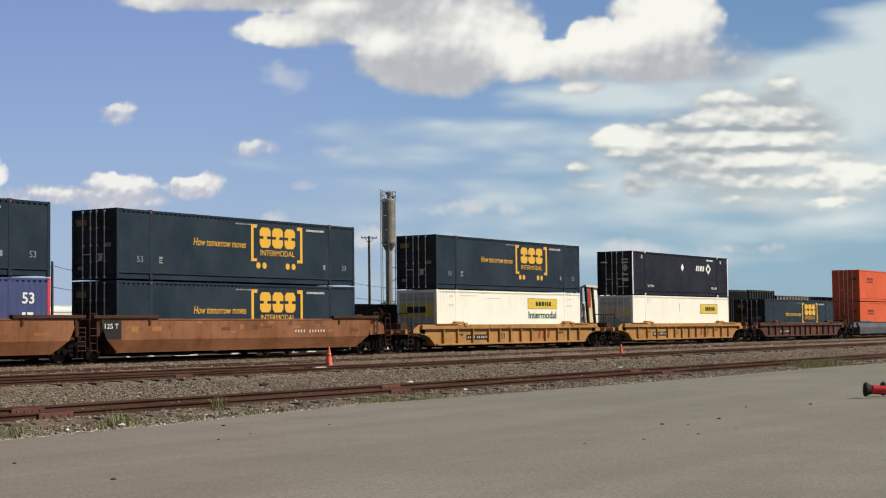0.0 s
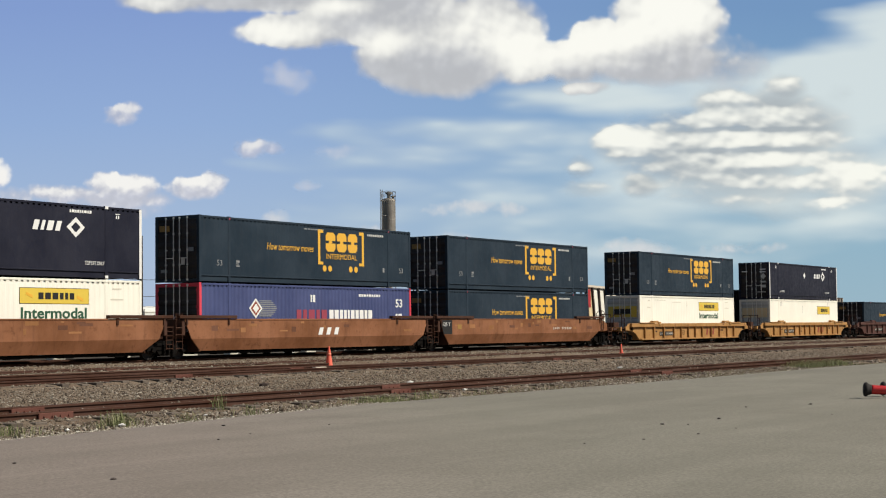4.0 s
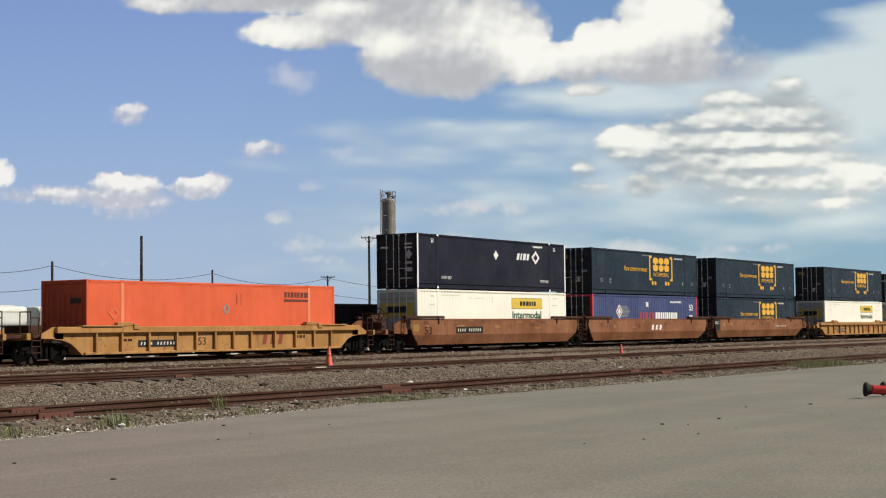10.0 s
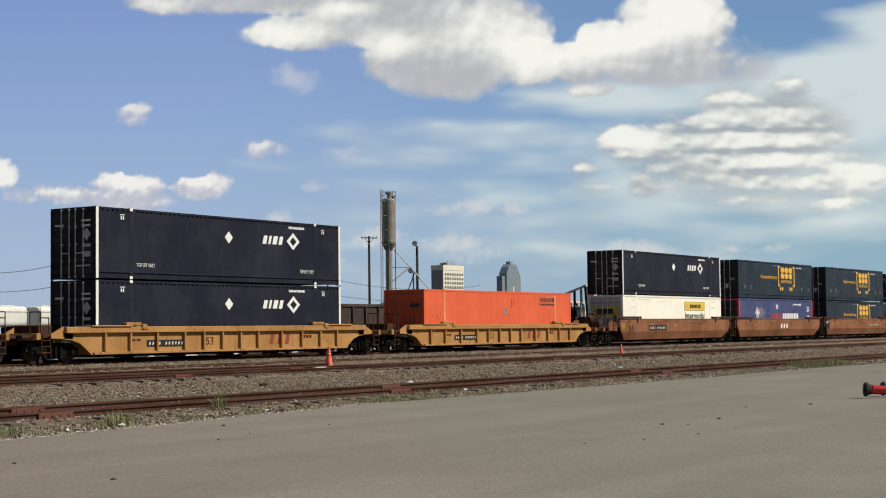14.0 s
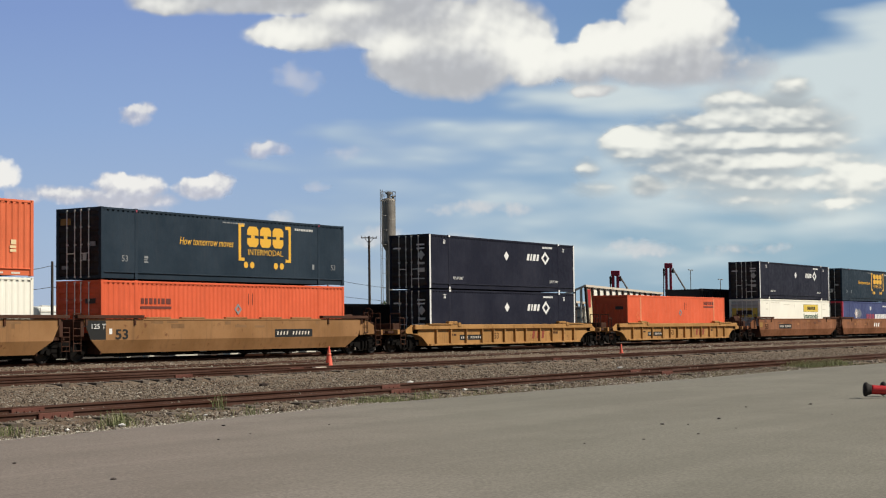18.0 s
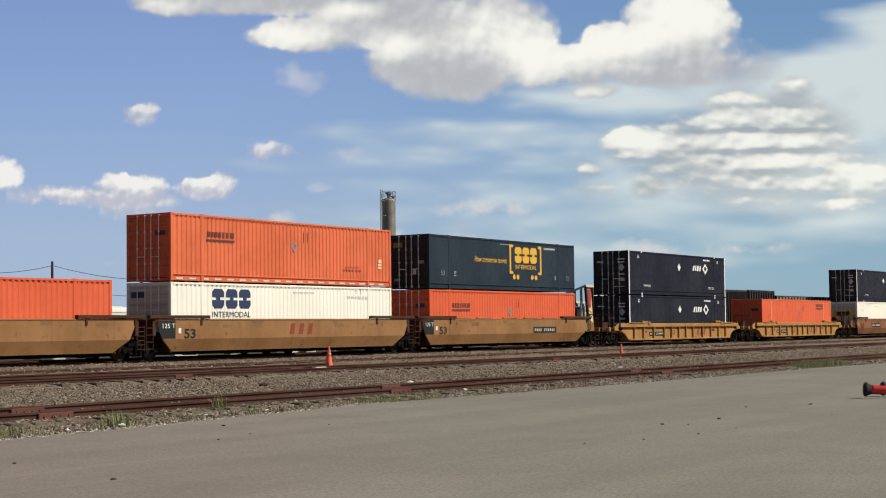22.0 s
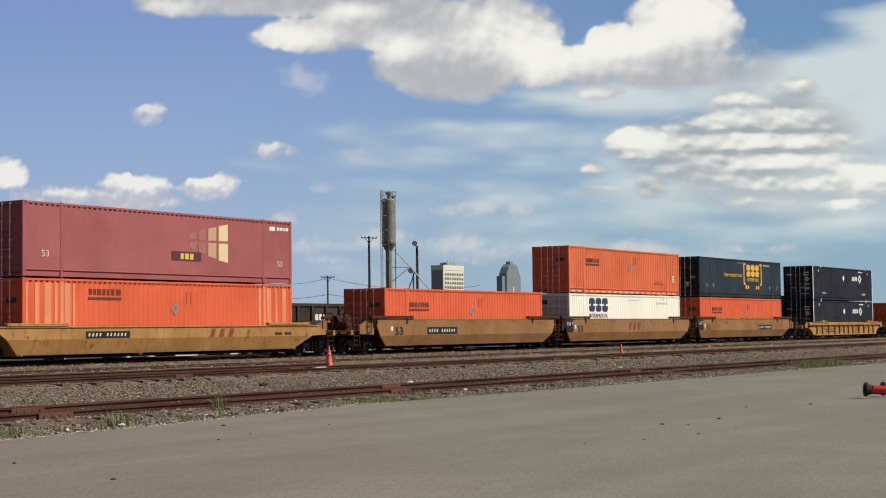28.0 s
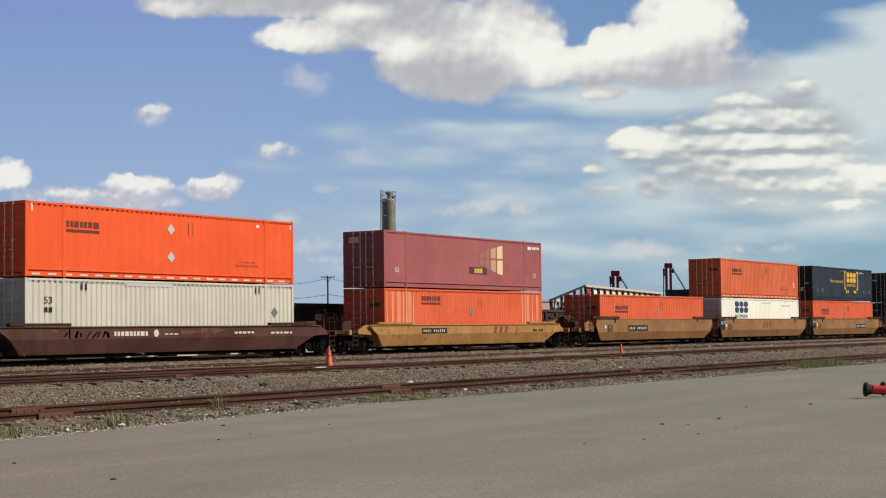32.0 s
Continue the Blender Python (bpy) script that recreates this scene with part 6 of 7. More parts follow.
def flood_lamp(parent, x, y, z):
    bm = bm_new()
    tube(bm, (x, y, z), (x - 0.55, y - 0.35, z - 0.15), 0.28, 12, 0.42)
    part("lamp_head", bm, M_LAMP, parent)
    bm = bm_new()
    tube(bm, (x - 0.552, y - 0.352, z - 0.151), (x - 0.60, y - 0.38, z - 0.165), 0.39, 12)
    part("lens", bm, M_GLASSLAMP, parent)

def yard_pole(x, y, h, lamp=None, cross=False, r=0.17, label="dark timber utility pole", lean=0.0):
    t = thing("utility_pole", label, "pole", "yard poles")
    part("pole", tube(bm_new(), (x, y, -0.4), (x + lean, y, h), r, 10, r * 0.75), M_POLE, t)
    if cross:
        d = Vector((0.8, -0.55, 0)).normalized() * 1.15
        bm = bm_new()
        c = Vector((x, y, h - 0.25))
        tube(bm, c - d, c + d, 0.07, 6)
        part("crossarm", bm, M_POLE, t)
        bm = bm_new()
        for f in (-0.95, -0.5, 0.5, 0.95):
            p = c + d * f
            tube(bm, p, p + Vector((0, 0, 0.25)), 0.05, 6)
        part("insulator", bm, M_CONC, t)
        bm = bm_new()
        tube(bm, c - d * 0.6, (x, y, h - 1.0), 0.04, 5)
        tube(bm, c + d * 0.6, (x, y, h - 1.0), 0.04, 5)
        part("arm_brace", bm, M_POLE, t)
    for lx, ly, lz in lamp or ():
        part("lamp_arm", path_tube(bm_new(), [(x, y, lz - 0.5), (lx, ly, lz)], 0.06), M_CONC, t)
        flood_lamp(t, lx, ly, lz)
    return t

yard_pole(171.25, 124.0, 14.2, cross=True, r=0.2, label="dark timber pole with crossarm beside the silo")
yard_pole(188.95, 128.0, 13.7, lamp=[(187.2, 127.2, 14.1)], r=0.24, label="dark pole with floodlight beside the silo")
yard_pole(186.4, 127.0, 9.6, lamp=[(185.2, 126.6, 10.0)], r=0.12, label="short pole with floodlight beside the silo")
yard_pole(187.4, 127.6, 9.2, r=0.10, label="short dark pole beside the silo")
yard_pole(129.6, 141.3, 10.0, r=0.2)
yard_pole(163.3, 145.6, 10.0, r=0.17)
yard_pole(193.8, 148.5, 10.0, cross=True, r=0.16)
yard_pole(135.9, 132.6, 13.0, r=0.22, label="tall dark plain pole behind the tracks")
yard_pole(104.3, 138.0, 10.0, r=0.2)
def thin_lamp(x, y, h):
    t = thing("street_lamp", "thin far lamp pole with two small heads", "lamp", "yard lamps")
    part("pole", tube(bm_new(), (x, y, -0.4), (x, y, h), 0.07, 6), M_CONC, t)
    for dx in (-0.7, 0.7):
        part("lamp_arm", tube(bm_new(), (x, y, h - 0.1), (x + dx, y, h), 0.04, 5), M_CONC, t)
        part("lamp_head", boxed(x + dx - 0.28, x + dx + 0.28, y - 0.15, y + 0.15, h - 0.08, h + 0.1, bev=0.03), M_LAMP, t)
thin_lamp(269.9, 120.0, 12.0)
thin_lamp(284.2, 120.0, 10.5)

def wires():
    t = thing("power_line", "thin black sagging cables between poles", "cable")
    ends = [(60.0, 132.0, 9.6), (104.3, 138.0, 9.6), (129.6, 141.3, 9.5), (163.3, 145.6, 9.5), (193.8, 148.5, 9.6), (250.0, 155.0, 9.6)]
    for drop, sag in ((0.0, 1.3), (2.6, 0.9)):
        for a, b in zip(ends, ends[1:]):
            a, b = Vector(a), Vector(b)
            pts = []
            for i in range(13):
                f = i / 12
                p = a.lerp(b, f)
                p.z -= drop + sag * 4 * f * (1 - f)
                pts.append(p)
            part("cable", path_tube(bm_new(), pts, 0.035, 5), M_WIRE, t)
wires()

def gondola(x0, x1, top, mat, label, y=50.9, half=1.5, low=1.15, ribs=12, ribmat=None, marks=False):
    t = thing("gondola_car", label, "rail car", "parked rail cars")
    for s_ in (-1, 1):
        part("side_wall", boxed(x0, x1, y + s_ * half - 0.04, y + s_ * half + 0.04, low, top), mat, t)
        part("top_rail", boxed(x0 - 0.03, x1 + 0.03, y + s_ * half - 0.10, y + s_ * half + 0.10, top - 0.16, top + 0.02, bev=0.02), mat, t)
    for xx in (x0, x1):
        part("end_wall", boxed(xx - 0.05, xx + 0.05, y - half + 0.05, y + half - 0.05, low, top - 0.02), mat, t)
    first = None
    for i in range(ribs):
        xx = x0 + 0.12 + (x1 - x0 - 0.24) * i / (ribs - 1)
        m = pose(xx, y - half - 0.05, 0)
        if first is None:
            first = part("side_post", boxed(-0.07, 0.07, -0.09, 0.0, low, top - 0.1, bev=0.01), ribmat or mat, t)
            first.matrix_basis = m
        else:
            share(first, m)
    part("floor", boxed(x0, x1, y - half, y + half, low - 0.12, low), M_BLACK, t)
    part("centre_sill", boxed(x0 - 0.4, x1 + 0.4, y - 0.35, y + 0.35, 0.65, low - 0.12), M_BLACK, t)
    for xx in (x0 + 1.9, x1 - 1.9):
        for dx in (-0.89, 0.89):
            w = new("wheelset", WHEEL_ME)
            w.parent = t
            w.matrix_basis = pose(xx + dx, y, WHEEL_R)
        for s_ in (-1, 1):
            f = new("side_frame", FRAME_ME)
            f.parent = t
            f.matrix_basis = pose(xx, y + s_ * 1.0, 0, 0, 0, 0 if s_ < 0 else 180)
    if marks:
        flat("number_bars", t, M_WHITEL, bar_row(x0 + 4.0, low + 0.55, 1.0, 0.32, 3, 5), "white bars", y=y - half - 0.05)
    return t

gondola(59.3, 75.0, 2.56, M_GOND, "dark brown open gondola car, dented", marks=True, ribs=14)
gondola(76.4, 92.0, 2.35, M_GOND, "dark brown low gondola car")
gondola(113.0, 122.4, 4.15, M_GONDK, "black high-sided gondola car with close ribs", ribs=22)
gondola(122.8, 128.7, 4.2, M_GONDK, "short black high-sided gondola car", ribs=11)
gondola(129.3, 147.0, 3.8, M_GOND, "dark gondola car with pale ribs", ribs=24, ribmat=M_PLANK)

def hopper_car(x0, x1, label):
    """A covered hopper: a long smooth body with flat flanks and a low rounded roof."""
    t = thing("hopper_car", label, "rail car", "parked rail cars")
    y, zc, r = 166.5, 3.68, 1.46
    def bulge(a):
        return math.copysign(abs(a) ** 0.45, a)
    bm = bm_new()
    n = 32
    prof = [(x0, 1.30), (x0 + 0.10, 1.40), (x0 + 0.35, r), (x1 - 0.35, r), (x1 - 0.10, 1.40), (x1, 1.30)]
    rows = [[bm.verts.new((px, y + pr * bulge(math.cos(2 * math.pi * i / n)), zc + pr * bulge(math.sin(2 * math.pi * i / n)))) for i in range(n)] for px, pr in prof]
    for a, b in zip(rows, rows[1:]):
        for i in range(n):
            bm.faces.new((a[i], a[(i + 1) % n], b[(i + 1) % n], b[i]))
    bm.faces.new(rows[0])
    bm.faces.new(rows[-1][::-1])
    part("body", bm, M_TANKW, t)
    part("side_rail", boxed(x0, x1, y - r - 0.06, y - r + 0.02, zc + 0.62, zc + 0.74, bev=0.02), M_GREYWHITE, t)
    part("roof_hatch", boxed(x0 + 1.5, x1 - 1.5, y - 0.35, y + 0.35, zc + r - 0.02, zc + r + 0.13, bev=0.03), M_GREYWHITE, t)
    part("frame", boxed(x0 - 0.6, x1 + 0.6, y - 0.4, y + 0.4, 0.75, 1.2), M_BLACK, t)
    for xx in (x0 + 2, x1 - 2):
        part("saddle", boxed(xx - 0.5, xx + 0.5, y - 1.2, y + 1.2, 1.0, 2.4), M_BLACK, t)
        for dx in (-0.89, 0.89):
            w = new("wheelset", WHEEL_ME)
            w.parent = t
            w.matrix_basis = pose(xx + dx, y, WHEEL_R)
    for xx in (x0 + 0.12, x1 - 0.12):
        part("end_ladder", boxed(xx - 0.05, xx + 0.05, y - 1.55, y - 1.47, 1.2, 4.9), M_CONC, t)
    return t
hopper_car(109.0, 127.0, "white covered hopper car, clean")
hopper_car(128.5, 147.0, "white covered hopper car with grey rails")
hopper_car(149.0, 168.0, "white covered hopper car parked far behind")
hopper_car(169.6, 188.0, "white covered hopper car at the row's end")

def panel_gondola():
    t = thing("gondola_car", "white-panelled high gondola car with dark posts", "rail car", "parked rail cars")
    y0, y1, x0, x1, top, low = 56.0, 59.1, 106.0, 119.8, 4.48, 1.3
    k, lean, drop, sag = 13, 0.45, 0.030, 1.05
    def up(x):
        return top - drop * (x - x0)
    for i in range(k):
        a, b = x0 + (x1 - x0) * i / k, x0 + (x1 - x0) * (i + 1) / k
        bm = bm_new()
        prism(bm, [(a + 0.10 + lean, low), (b - 0.10 + lean, low), (b - 0.10, up(b) - 0.14), (a + 0.10, up(a) - 0.14)], 'y', y0 + 0.03, y0 + 0.07)
        part("panel", bm, M_WHITE if 0 < i < 12 else M_CREAM, t)
        for ya, yb, dz in ((y0 - 0.10, y0 + 0.09, 0.0), (y1 - 0.09, y1 + 0.10, sag)):
            bm = bm_new()
            prism(bm, [(a - 0.09 + lean, low - 0.2), (a + 0.09 + lean, low - 0.2), (a + 0.09, up(a) - 0.05 - dz), (a - 0.09, up(a) - 0.05 - dz)], 'y', ya, yb)
            part("side_post", bm, M_GOND, t)
    part("far_wall", boxed(x0, x1, y1 - 0.06, y1 - 0.02, low, up(x1) - 0.1 - sag), M_GREYWHITE, t)
    for yy, dz in ((y0, 0.0), (y1, sag)):
        bm = bm_new()
        prism(bm, [(x0 - 0.12, top - 0.13 - dz), (x1 + 0.12, up(x1) - 0.13 - dz), (x1 + 0.12, up(x1) + 0.04 - dz), (x0 - 0.12, top + 0.04 - dz)], 'y', yy - 0.12, yy + 0.10)
        part("top_rail", bm, M_PLANK, t)
    for xx in (x0, x1):
        bm = bm_new()
        prism(bm, [(y0, up(xx) - 0.13), (y1, up(xx) - 0.13 - sag), (y1, up(xx) + 0.03 - sag), (y0, up(xx) + 0.03)], 'x', xx - 0.10, xx + 0.10)
        part("end_rail", bm, M_PLANK, t)
    for i in range(5):
        yy = y0 + 0.35 + i * 0.58
        part("end_post", boxed(x0 - 0.16, x0 + 0.02, yy - 0.07, yy + 0.07, low - 0.2, top - 0.12 - sag * (yy + 0.07 - y0) / (y1 - y0)), M_GOND if i % 2 else M_GREYWHITE, t)
    for z in (1.9, 2.6):
        part("end_bar", boxed(x0 - 0.10, x0 + 0.02, y0 + 0.1, y1 - 0.1, z, z + 0.12), M_CONC, t)
    part("end_wall", boxed(x0 + 0.03, x0 + 0.08, y0 + 0.1, y1 - 0.1, low, top - 0.6 - sag), M_GREYWHITE, t)
    part("sign", boxed(x0 + 0.18, x0 + 0.86, y0 - 0.01, y0 + 0.028, 2.75, 4.15, bev=0.01), M_REDL, t, "faded red sign")
    part("floor", boxed(x0, x1, y0, y1, low - 0.25, low), M_BLACK, t)
    for xx in (x0 + 1.9, x1 - 1.9):
        for dx in (-0.89, 0.89):
            w = new("wheelset", WHEEL_ME)
            w.parent = t
            w.matrix_basis = pose(xx + dx, (y0 + y1) / 2, WHEEL_R)
        part("truck_frame", boxed(xx - 1.2, xx + 1.2, y0 + 0.4, y0 + 0.55, 0.3, 0.62, bev=0.03), M_BLACK, t)
    part("centre_sill", boxed(x0 - 0.4, x1 + 0.4, y0 + 1.2, y1 - 1.2, 0.6, low - 0.25), M_BLACK, t)
    return t
panel_gondola()

# Pale stones added to give the bright patches showing under the train.
def pale_heap(x, y, w, h, seed):
    rng = np.random.default_rng(seed)
    stones("gravel_heap", 500, lambda r: (x + r.normal(0, w), y + r.normal(0, w), -0.42 + h * abs(r.normal(0, 0.5))), 0.16, M_RUBBLE, "low pale stones giving bright patches behind the train", "gravel")
pale_heap(97.0, 72.1, 0.55, 0.35, 1)
pale_heap(99.5, 71.7, 0.45, 0.3, 2)

def red_crane(x, y, h, label):
    """A travelling lift: two slim boxed legs, a square head, a hoist block and a pale raking strut, its face square to the yard road."""
    t = thing("yard_crane", label, "crane", "yard cranes")
    r = Matrix.Translation((x, y, 0)) @ Matrix.Rotation(math.radians(-65), 4, 'Z')
    def piece(name, bm, mat):
        bm.transform(r)
        part(name, bm, mat, t)
    for dx in (-0.36, 0.36):
        piece("mast", boxed(dx - 0.22, dx + 0.22, -0.4, 0.4, -0.4, h - 0.8, bev=0.05), M_CRANE)
    piece("head", boxed(-0.68, 0.68, -0.55, 0.55, h - 0.8, h, bev=0.05), M_CRANE)
    piece("hoist_block", boxed(-0.92, -0.60, -0.5, 0.2, h - 2.2, h - 0.85, bev=0.1), M_GOND)
    piece("pivot", boxed(0.60, 0.95, -0.5, 0.2, h - 1.7, h - 0.85, bev=0.1), M_GOND)
    piece("cable", tube(bm_new(), (-0.8, 0, h - 2.1), (-1.0, 0, 0.0), 0.09, 6), M_GOND)
    piece("boom_strut", tube(bm_new(), (0.9, 0, h - 1.2), (3.1, 0.5, h - 5.0), 0.14, 6), M_CONC)
    return t
red_crane(238.3, 110.0, 12.0, "dark red travelling lift standing behind the cars")
red_crane(218.4, 110.0, 10.2, "smaller dark red travelling lift behind the cars")

# Low pale blocks added for further bright patches under the passing cars.
def pale_patch_block(x, y, z, w, h, seed):
    rng = random.Random(seed)
    bm = boxed(-w / 2, w / 2, -0.3, 0.3, 0, h, bev=0.03)
    for v in bm.verts:
        v.co += Vector((rng.uniform(-0.04, 0.04), rng.uniform(-0.04, 0.04), rng.uniform(-0.02, 0.02)))
    ob = part("concrete_block", bm, M_GREYWHITE)
    ob.matrix_basis = pose(x, y, z, 0, 0, rng.uniform(-12, 12))
    tagged(ob, "low pale block giving a bright patch behind the tracks", "concrete block", "pale concrete blocks")
for i, (bx, bw) in enumerate(((57.1, 0.9), (67.0, 1.6), (71.2, 0.7), (77.0, 0.8), (78.75, 0.9), (62.2, 0.35), (64.1, 0.35))):
    pale_patch_block(bx, 62.0, -0.42, bw, 0.42, i)
for i, (bx, bw) in enumerate(((97.8, 3.9), (100.9, 1.6))):
    pale_patch_block(bx, 72.0, -0.42, bw, 0.30, 20 + i)

# ---- the town ----
def office_block():
    t = thing("office_tower", "pale concrete office block with window grid", "building", "distant town")
    x0, x1, y0, y1, h = 1531.5, 1577.0, 1000.0, 1017.0, 79.0
    part("wall", boxed(x0, x1, y0, y1, -1, h - 6), M_BLDG, t)
    # Grey sheet over this side; its shade is put into the colour.
    part("side_wall", boxed(x0 - 0.4, x0 - 0.02, y0 + 0.5, y1, -1, h - 6), M_BLDGD, t)
    part("parapet", boxed(x0 - 0.6, x1 + 0.3, y0 - 0.4, y1 + 0.3, h - 5.9, h), M_BLDG, t)
    part("plant_room", boxed(x0 + 14, x1 - 12, y0 + 4, y1 - 3, h, h + 3.5), M_BLDGD, t)
    first = None
    for r in range(13):
        for k in range(8):
            m = pose(x0 + 3.2 + k * 5.3, y0 - 0.15, h - 12.5 - r * 5.2)
            if first is None:
                first = part("window", boxed(0, 3.4, -0.12, 0.1, 0, 3.1), M_WIN, t)
                first.matrix_basis = m
            else:
                share(first, m)
    for k in range(4):
        part("roof_mast", tube(bm_new(), (x0 + 12 + k * 7, y0 + 6, h), (x0 + 12 + k * 7, y0 + 6, h + 5 + 2 * (k % 2)), 0.25, 5), M_CONC, t)
office_block()

def glass_tower():
    t = thing("office_tower", "blue-grey glass tower with stepped pointed crown", "building", "distant town")
    y0, y1 = 1100.0, 1112.0
    part("lower_block", boxed(1838, 1848, y0 + 2, y1 - 1, -1, 76), M_TOWER, t)
    bm = bm_new()
    prism(bm, [(1847, -1), (1886, -1), (1886, 74), (1883, 80), (1877, 89), (1872, 93), (1859, 93), (1853, 89), (1849, 83), (1847, 80)], 'y', y0, y1)
    part("shaft", bm, M_TOWER, t)
    part("crown", boxed(1861, 1870, y0 + 3, y1 - 3, 93, 97), M_TOWER, t)
    for i in range(20):
        part("floor_band", boxed(1847.6, 1885.4, y0 - 0.25, y0 + 0.1, 3 + i * 3.7, 3.9 + i * 3.7), M_BLDGD, t)
    for i in range(5):
        part("crown_spike", tube(bm_new(), (1858 + i * 3.5, y0 + 6, 92), (1858 + i * 3.5, y0 + 6, 99 if i == 2 else 97), 0.35, 5), M_CONC, t)
    part("bright_strip", boxed(1864, 1867, y0 - 0.5, y0 - 0.28, 40, 62), M_BLDG, t)
glass_tower()

def block(name, x0, x1, y0, y1, h, mat, label, n=6):
    t = thing(name, label, "building", "distant town")
    part("wall", boxed(x0, x1, y0, y1, -1, h), mat, t)
    part("roof", boxed(x0 - 0.5, x1 + 0.5, y0 - 0.5, y1 + 0.5, h, h + 0.8), M_BLDGD, t)
    for i in range(n):
        a = x0 + (x1 - x0) * (i + 0.25) / n
        part("window", boxed(a, a + (x1 - x0) * 0.5 / n, y0 - 0.1, y0 + 0.1, h * 0.45, h * 0.75), M_WIN, t)
block("low_building", 706, 724, 400, 420, 15.5, M_PINK, "low pinkish plaster building far off")
block("low_building", 690, 706, 402, 416, 12.5, M_BLDGD, "low grey building far off")
block("dark_tower", 857.9, 862.2, 900, 903.2, 32.8, M_WIN, "dark slim tower block far off", 2)

def spire():
    t = thing("church_spire", "small pointed grey church spire far off", "building", "distant town")
    part("tower", boxed(878, 882, 900, 904, -1, 22), M_BLDGD, t)
    part("roof", tube(bm_new(), (880, 902, 22), (880, 902, 29), 2.6, 6, 0.1), M_CONC, t)
spire()

def leaf_cloud(rng, blobs, count, size):
    verts, faces = [], []
    for _ in range(count):
        c, r = blobs[rng.integers(len(blobs))]
        d = rng.normal(0, 1, 3)
        d /= np.linalg.norm(d)
        p = np.array(c) + d * r * rng.uniform(0.55, 1.05)
        u = rng.normal(0, 1, 3)
        u /= np.linalg.norm(u)
        w = np.cross(u, d)
        s_ = size * rng.uniform(0.6, 1.4)
        o = len(verts)
        verts += [tuple(p - u * s_), tuple(p + w * s_ * 0.55), tuple(p + u * s_), tuple(p - w * s_ * 0.55)]
        faces.append((o, o + 1, o + 2, o + 3))
    return verts, faces

def tree(x, y, h, seed):
    rng = np.random.default_rng(seed)
    t = thing("tree", "dark green broadleaf tree far behind the yard", "tree", "far trees")
    bm = bm_new()
    tube(bm, (x, y, -0.5), (x + 0.2, y, h * 0.45), 0.28, 8, 0.18)
    blobs = []
    for i in range(7):
        a = rng.uniform(0, 6.28)
        tip = (x + math.cos(a) * h * 0.25, y + math.sin(a) * h * 0.25, h * rng.uniform(0.5, 0.85))
        tube(bm, (x + 0.15, y, h * 0.38), tip, 0.12, 6, 0.04)
        blobs.append((tip, h * rng.uniform(0.12, 0.2)))
    blobs.append(((x, y, h * 0.85), h * 0.15))
    part("trunk", bm, M_BARK, t)
    v, f = leaf_cloud(rng, blobs, 900, h * 0.045)
    me = bpy.data.meshes.new("crown")
    me.from_pydata(v, [], f)
    me.materials.append(M_LEAF)
    c = new("crown", me)
    c.parent = t
for i, (tx, ty, th) in enumerate(((424, 300, 11.4), (430, 304, 10.4), (437, 300, 11.6), (446, 306, 7.6), (412, 298, 6.5), (455, 300, 6.8), (330, 320, 6.0), (345, 322, 6.4), (640, 330, 8.0), (655, 332, 8.6))):
    tree(tx, ty, th, i)

def far_woods():
    """Added, unseen woods around the yard block low sky light; open at the tracks."""
    rng = np.random.default_rng(77)
    blobs = []
    for i in range(330):
        a = math.radians(97.0 + 296.0 * (i + rng.uniform(-0.4, 0.4)) / 330)
        r = rng.uniform(118, 150)
        x, y = r * math.sin(a), r * math.cos(a)
        if x < 0 and 8 < y < 70:
            continue
        h = rng.uniform(9, 19)
        for f in (0.22, 0.5, 0.8):
            blobs.append(((x + rng.normal(0, 1.2), y + rng.normal(0, 1.2), h * f), h * rng.uniform(0.20, 0.30)))
    v, f = leaf_cloud(rng, blobs, 26000, 1.15)
    me = bpy.data.meshes.new("far_woods")
    me.from_pydata(v, [], f)
    me.materials.append(M_LEAF)
    tagged(new("far_woods", me), "added unseen dark green woods blocking low sky around the yard", "woods", "", "stuff")
far_woods()

# ======== small things in the yard ========
def traffic_cone(x, y, z, h, band, label, wide=1.0):
    t = thing("traffic_cone", label, "traffic cone", "traffic cones")
    k = 0.17 * wide
    part("base", boxed(x - k, x + k, y - k, y + k, z, z + 0.035, bev=0.012), M_CONEO, t)
    part("body", lathe(bm_new(), [(0.135 * wide, z + 0.035), (0.125 * wide, z + 0.06), (0.032, z + h - 0.02), (0.026, z + h)], x, y, 20), M_CONEO, t, "", True)
    lo, hi = band
    r = lambda f: (0.128 - 0.098 * f) * wide + 0.006
    part("band", lathe(bm_new(), [(r(lo), z + h * lo), (r(hi), z + h * hi)], x, y, 20), M_CONEW if hi - lo > 0.4 else M_CONEF, t, "pale reflective band", True)
traffic_cone(43.5, 33.3, -0.15, 0.72, (0.56, 0.68), "orange traffic cone with a faded band beside the switch")
traffic_cone(67.0, 33.5, -0.13, 0.46, (0.35, 0.97), "small orange traffic cone with broad white band", 0.62)

def turned(bm, prof, c, d, n=20):
    """A solid of rings about the line from c along d; prof gives radius and distance."""
    u = d.orthogonal().normalized()
    w = d.cross(u)
    rows = [[bm.verts.new(c + d * t + r * (u * math.cos(2 * math.pi * i / n) + w * math.sin(2 * math.pi * i / n))) for i in range(n)] for r, t in prof]
    for a, b in zip(rows, rows[1:]):
        for i in range(n):
            bm.faces.new((a[i], a[(i + 1) % n], b[(i + 1) % n], b[i]))
    bm.faces.new(rows[0][::-1])
    bm.faces.new(rows[-1])
    return bm

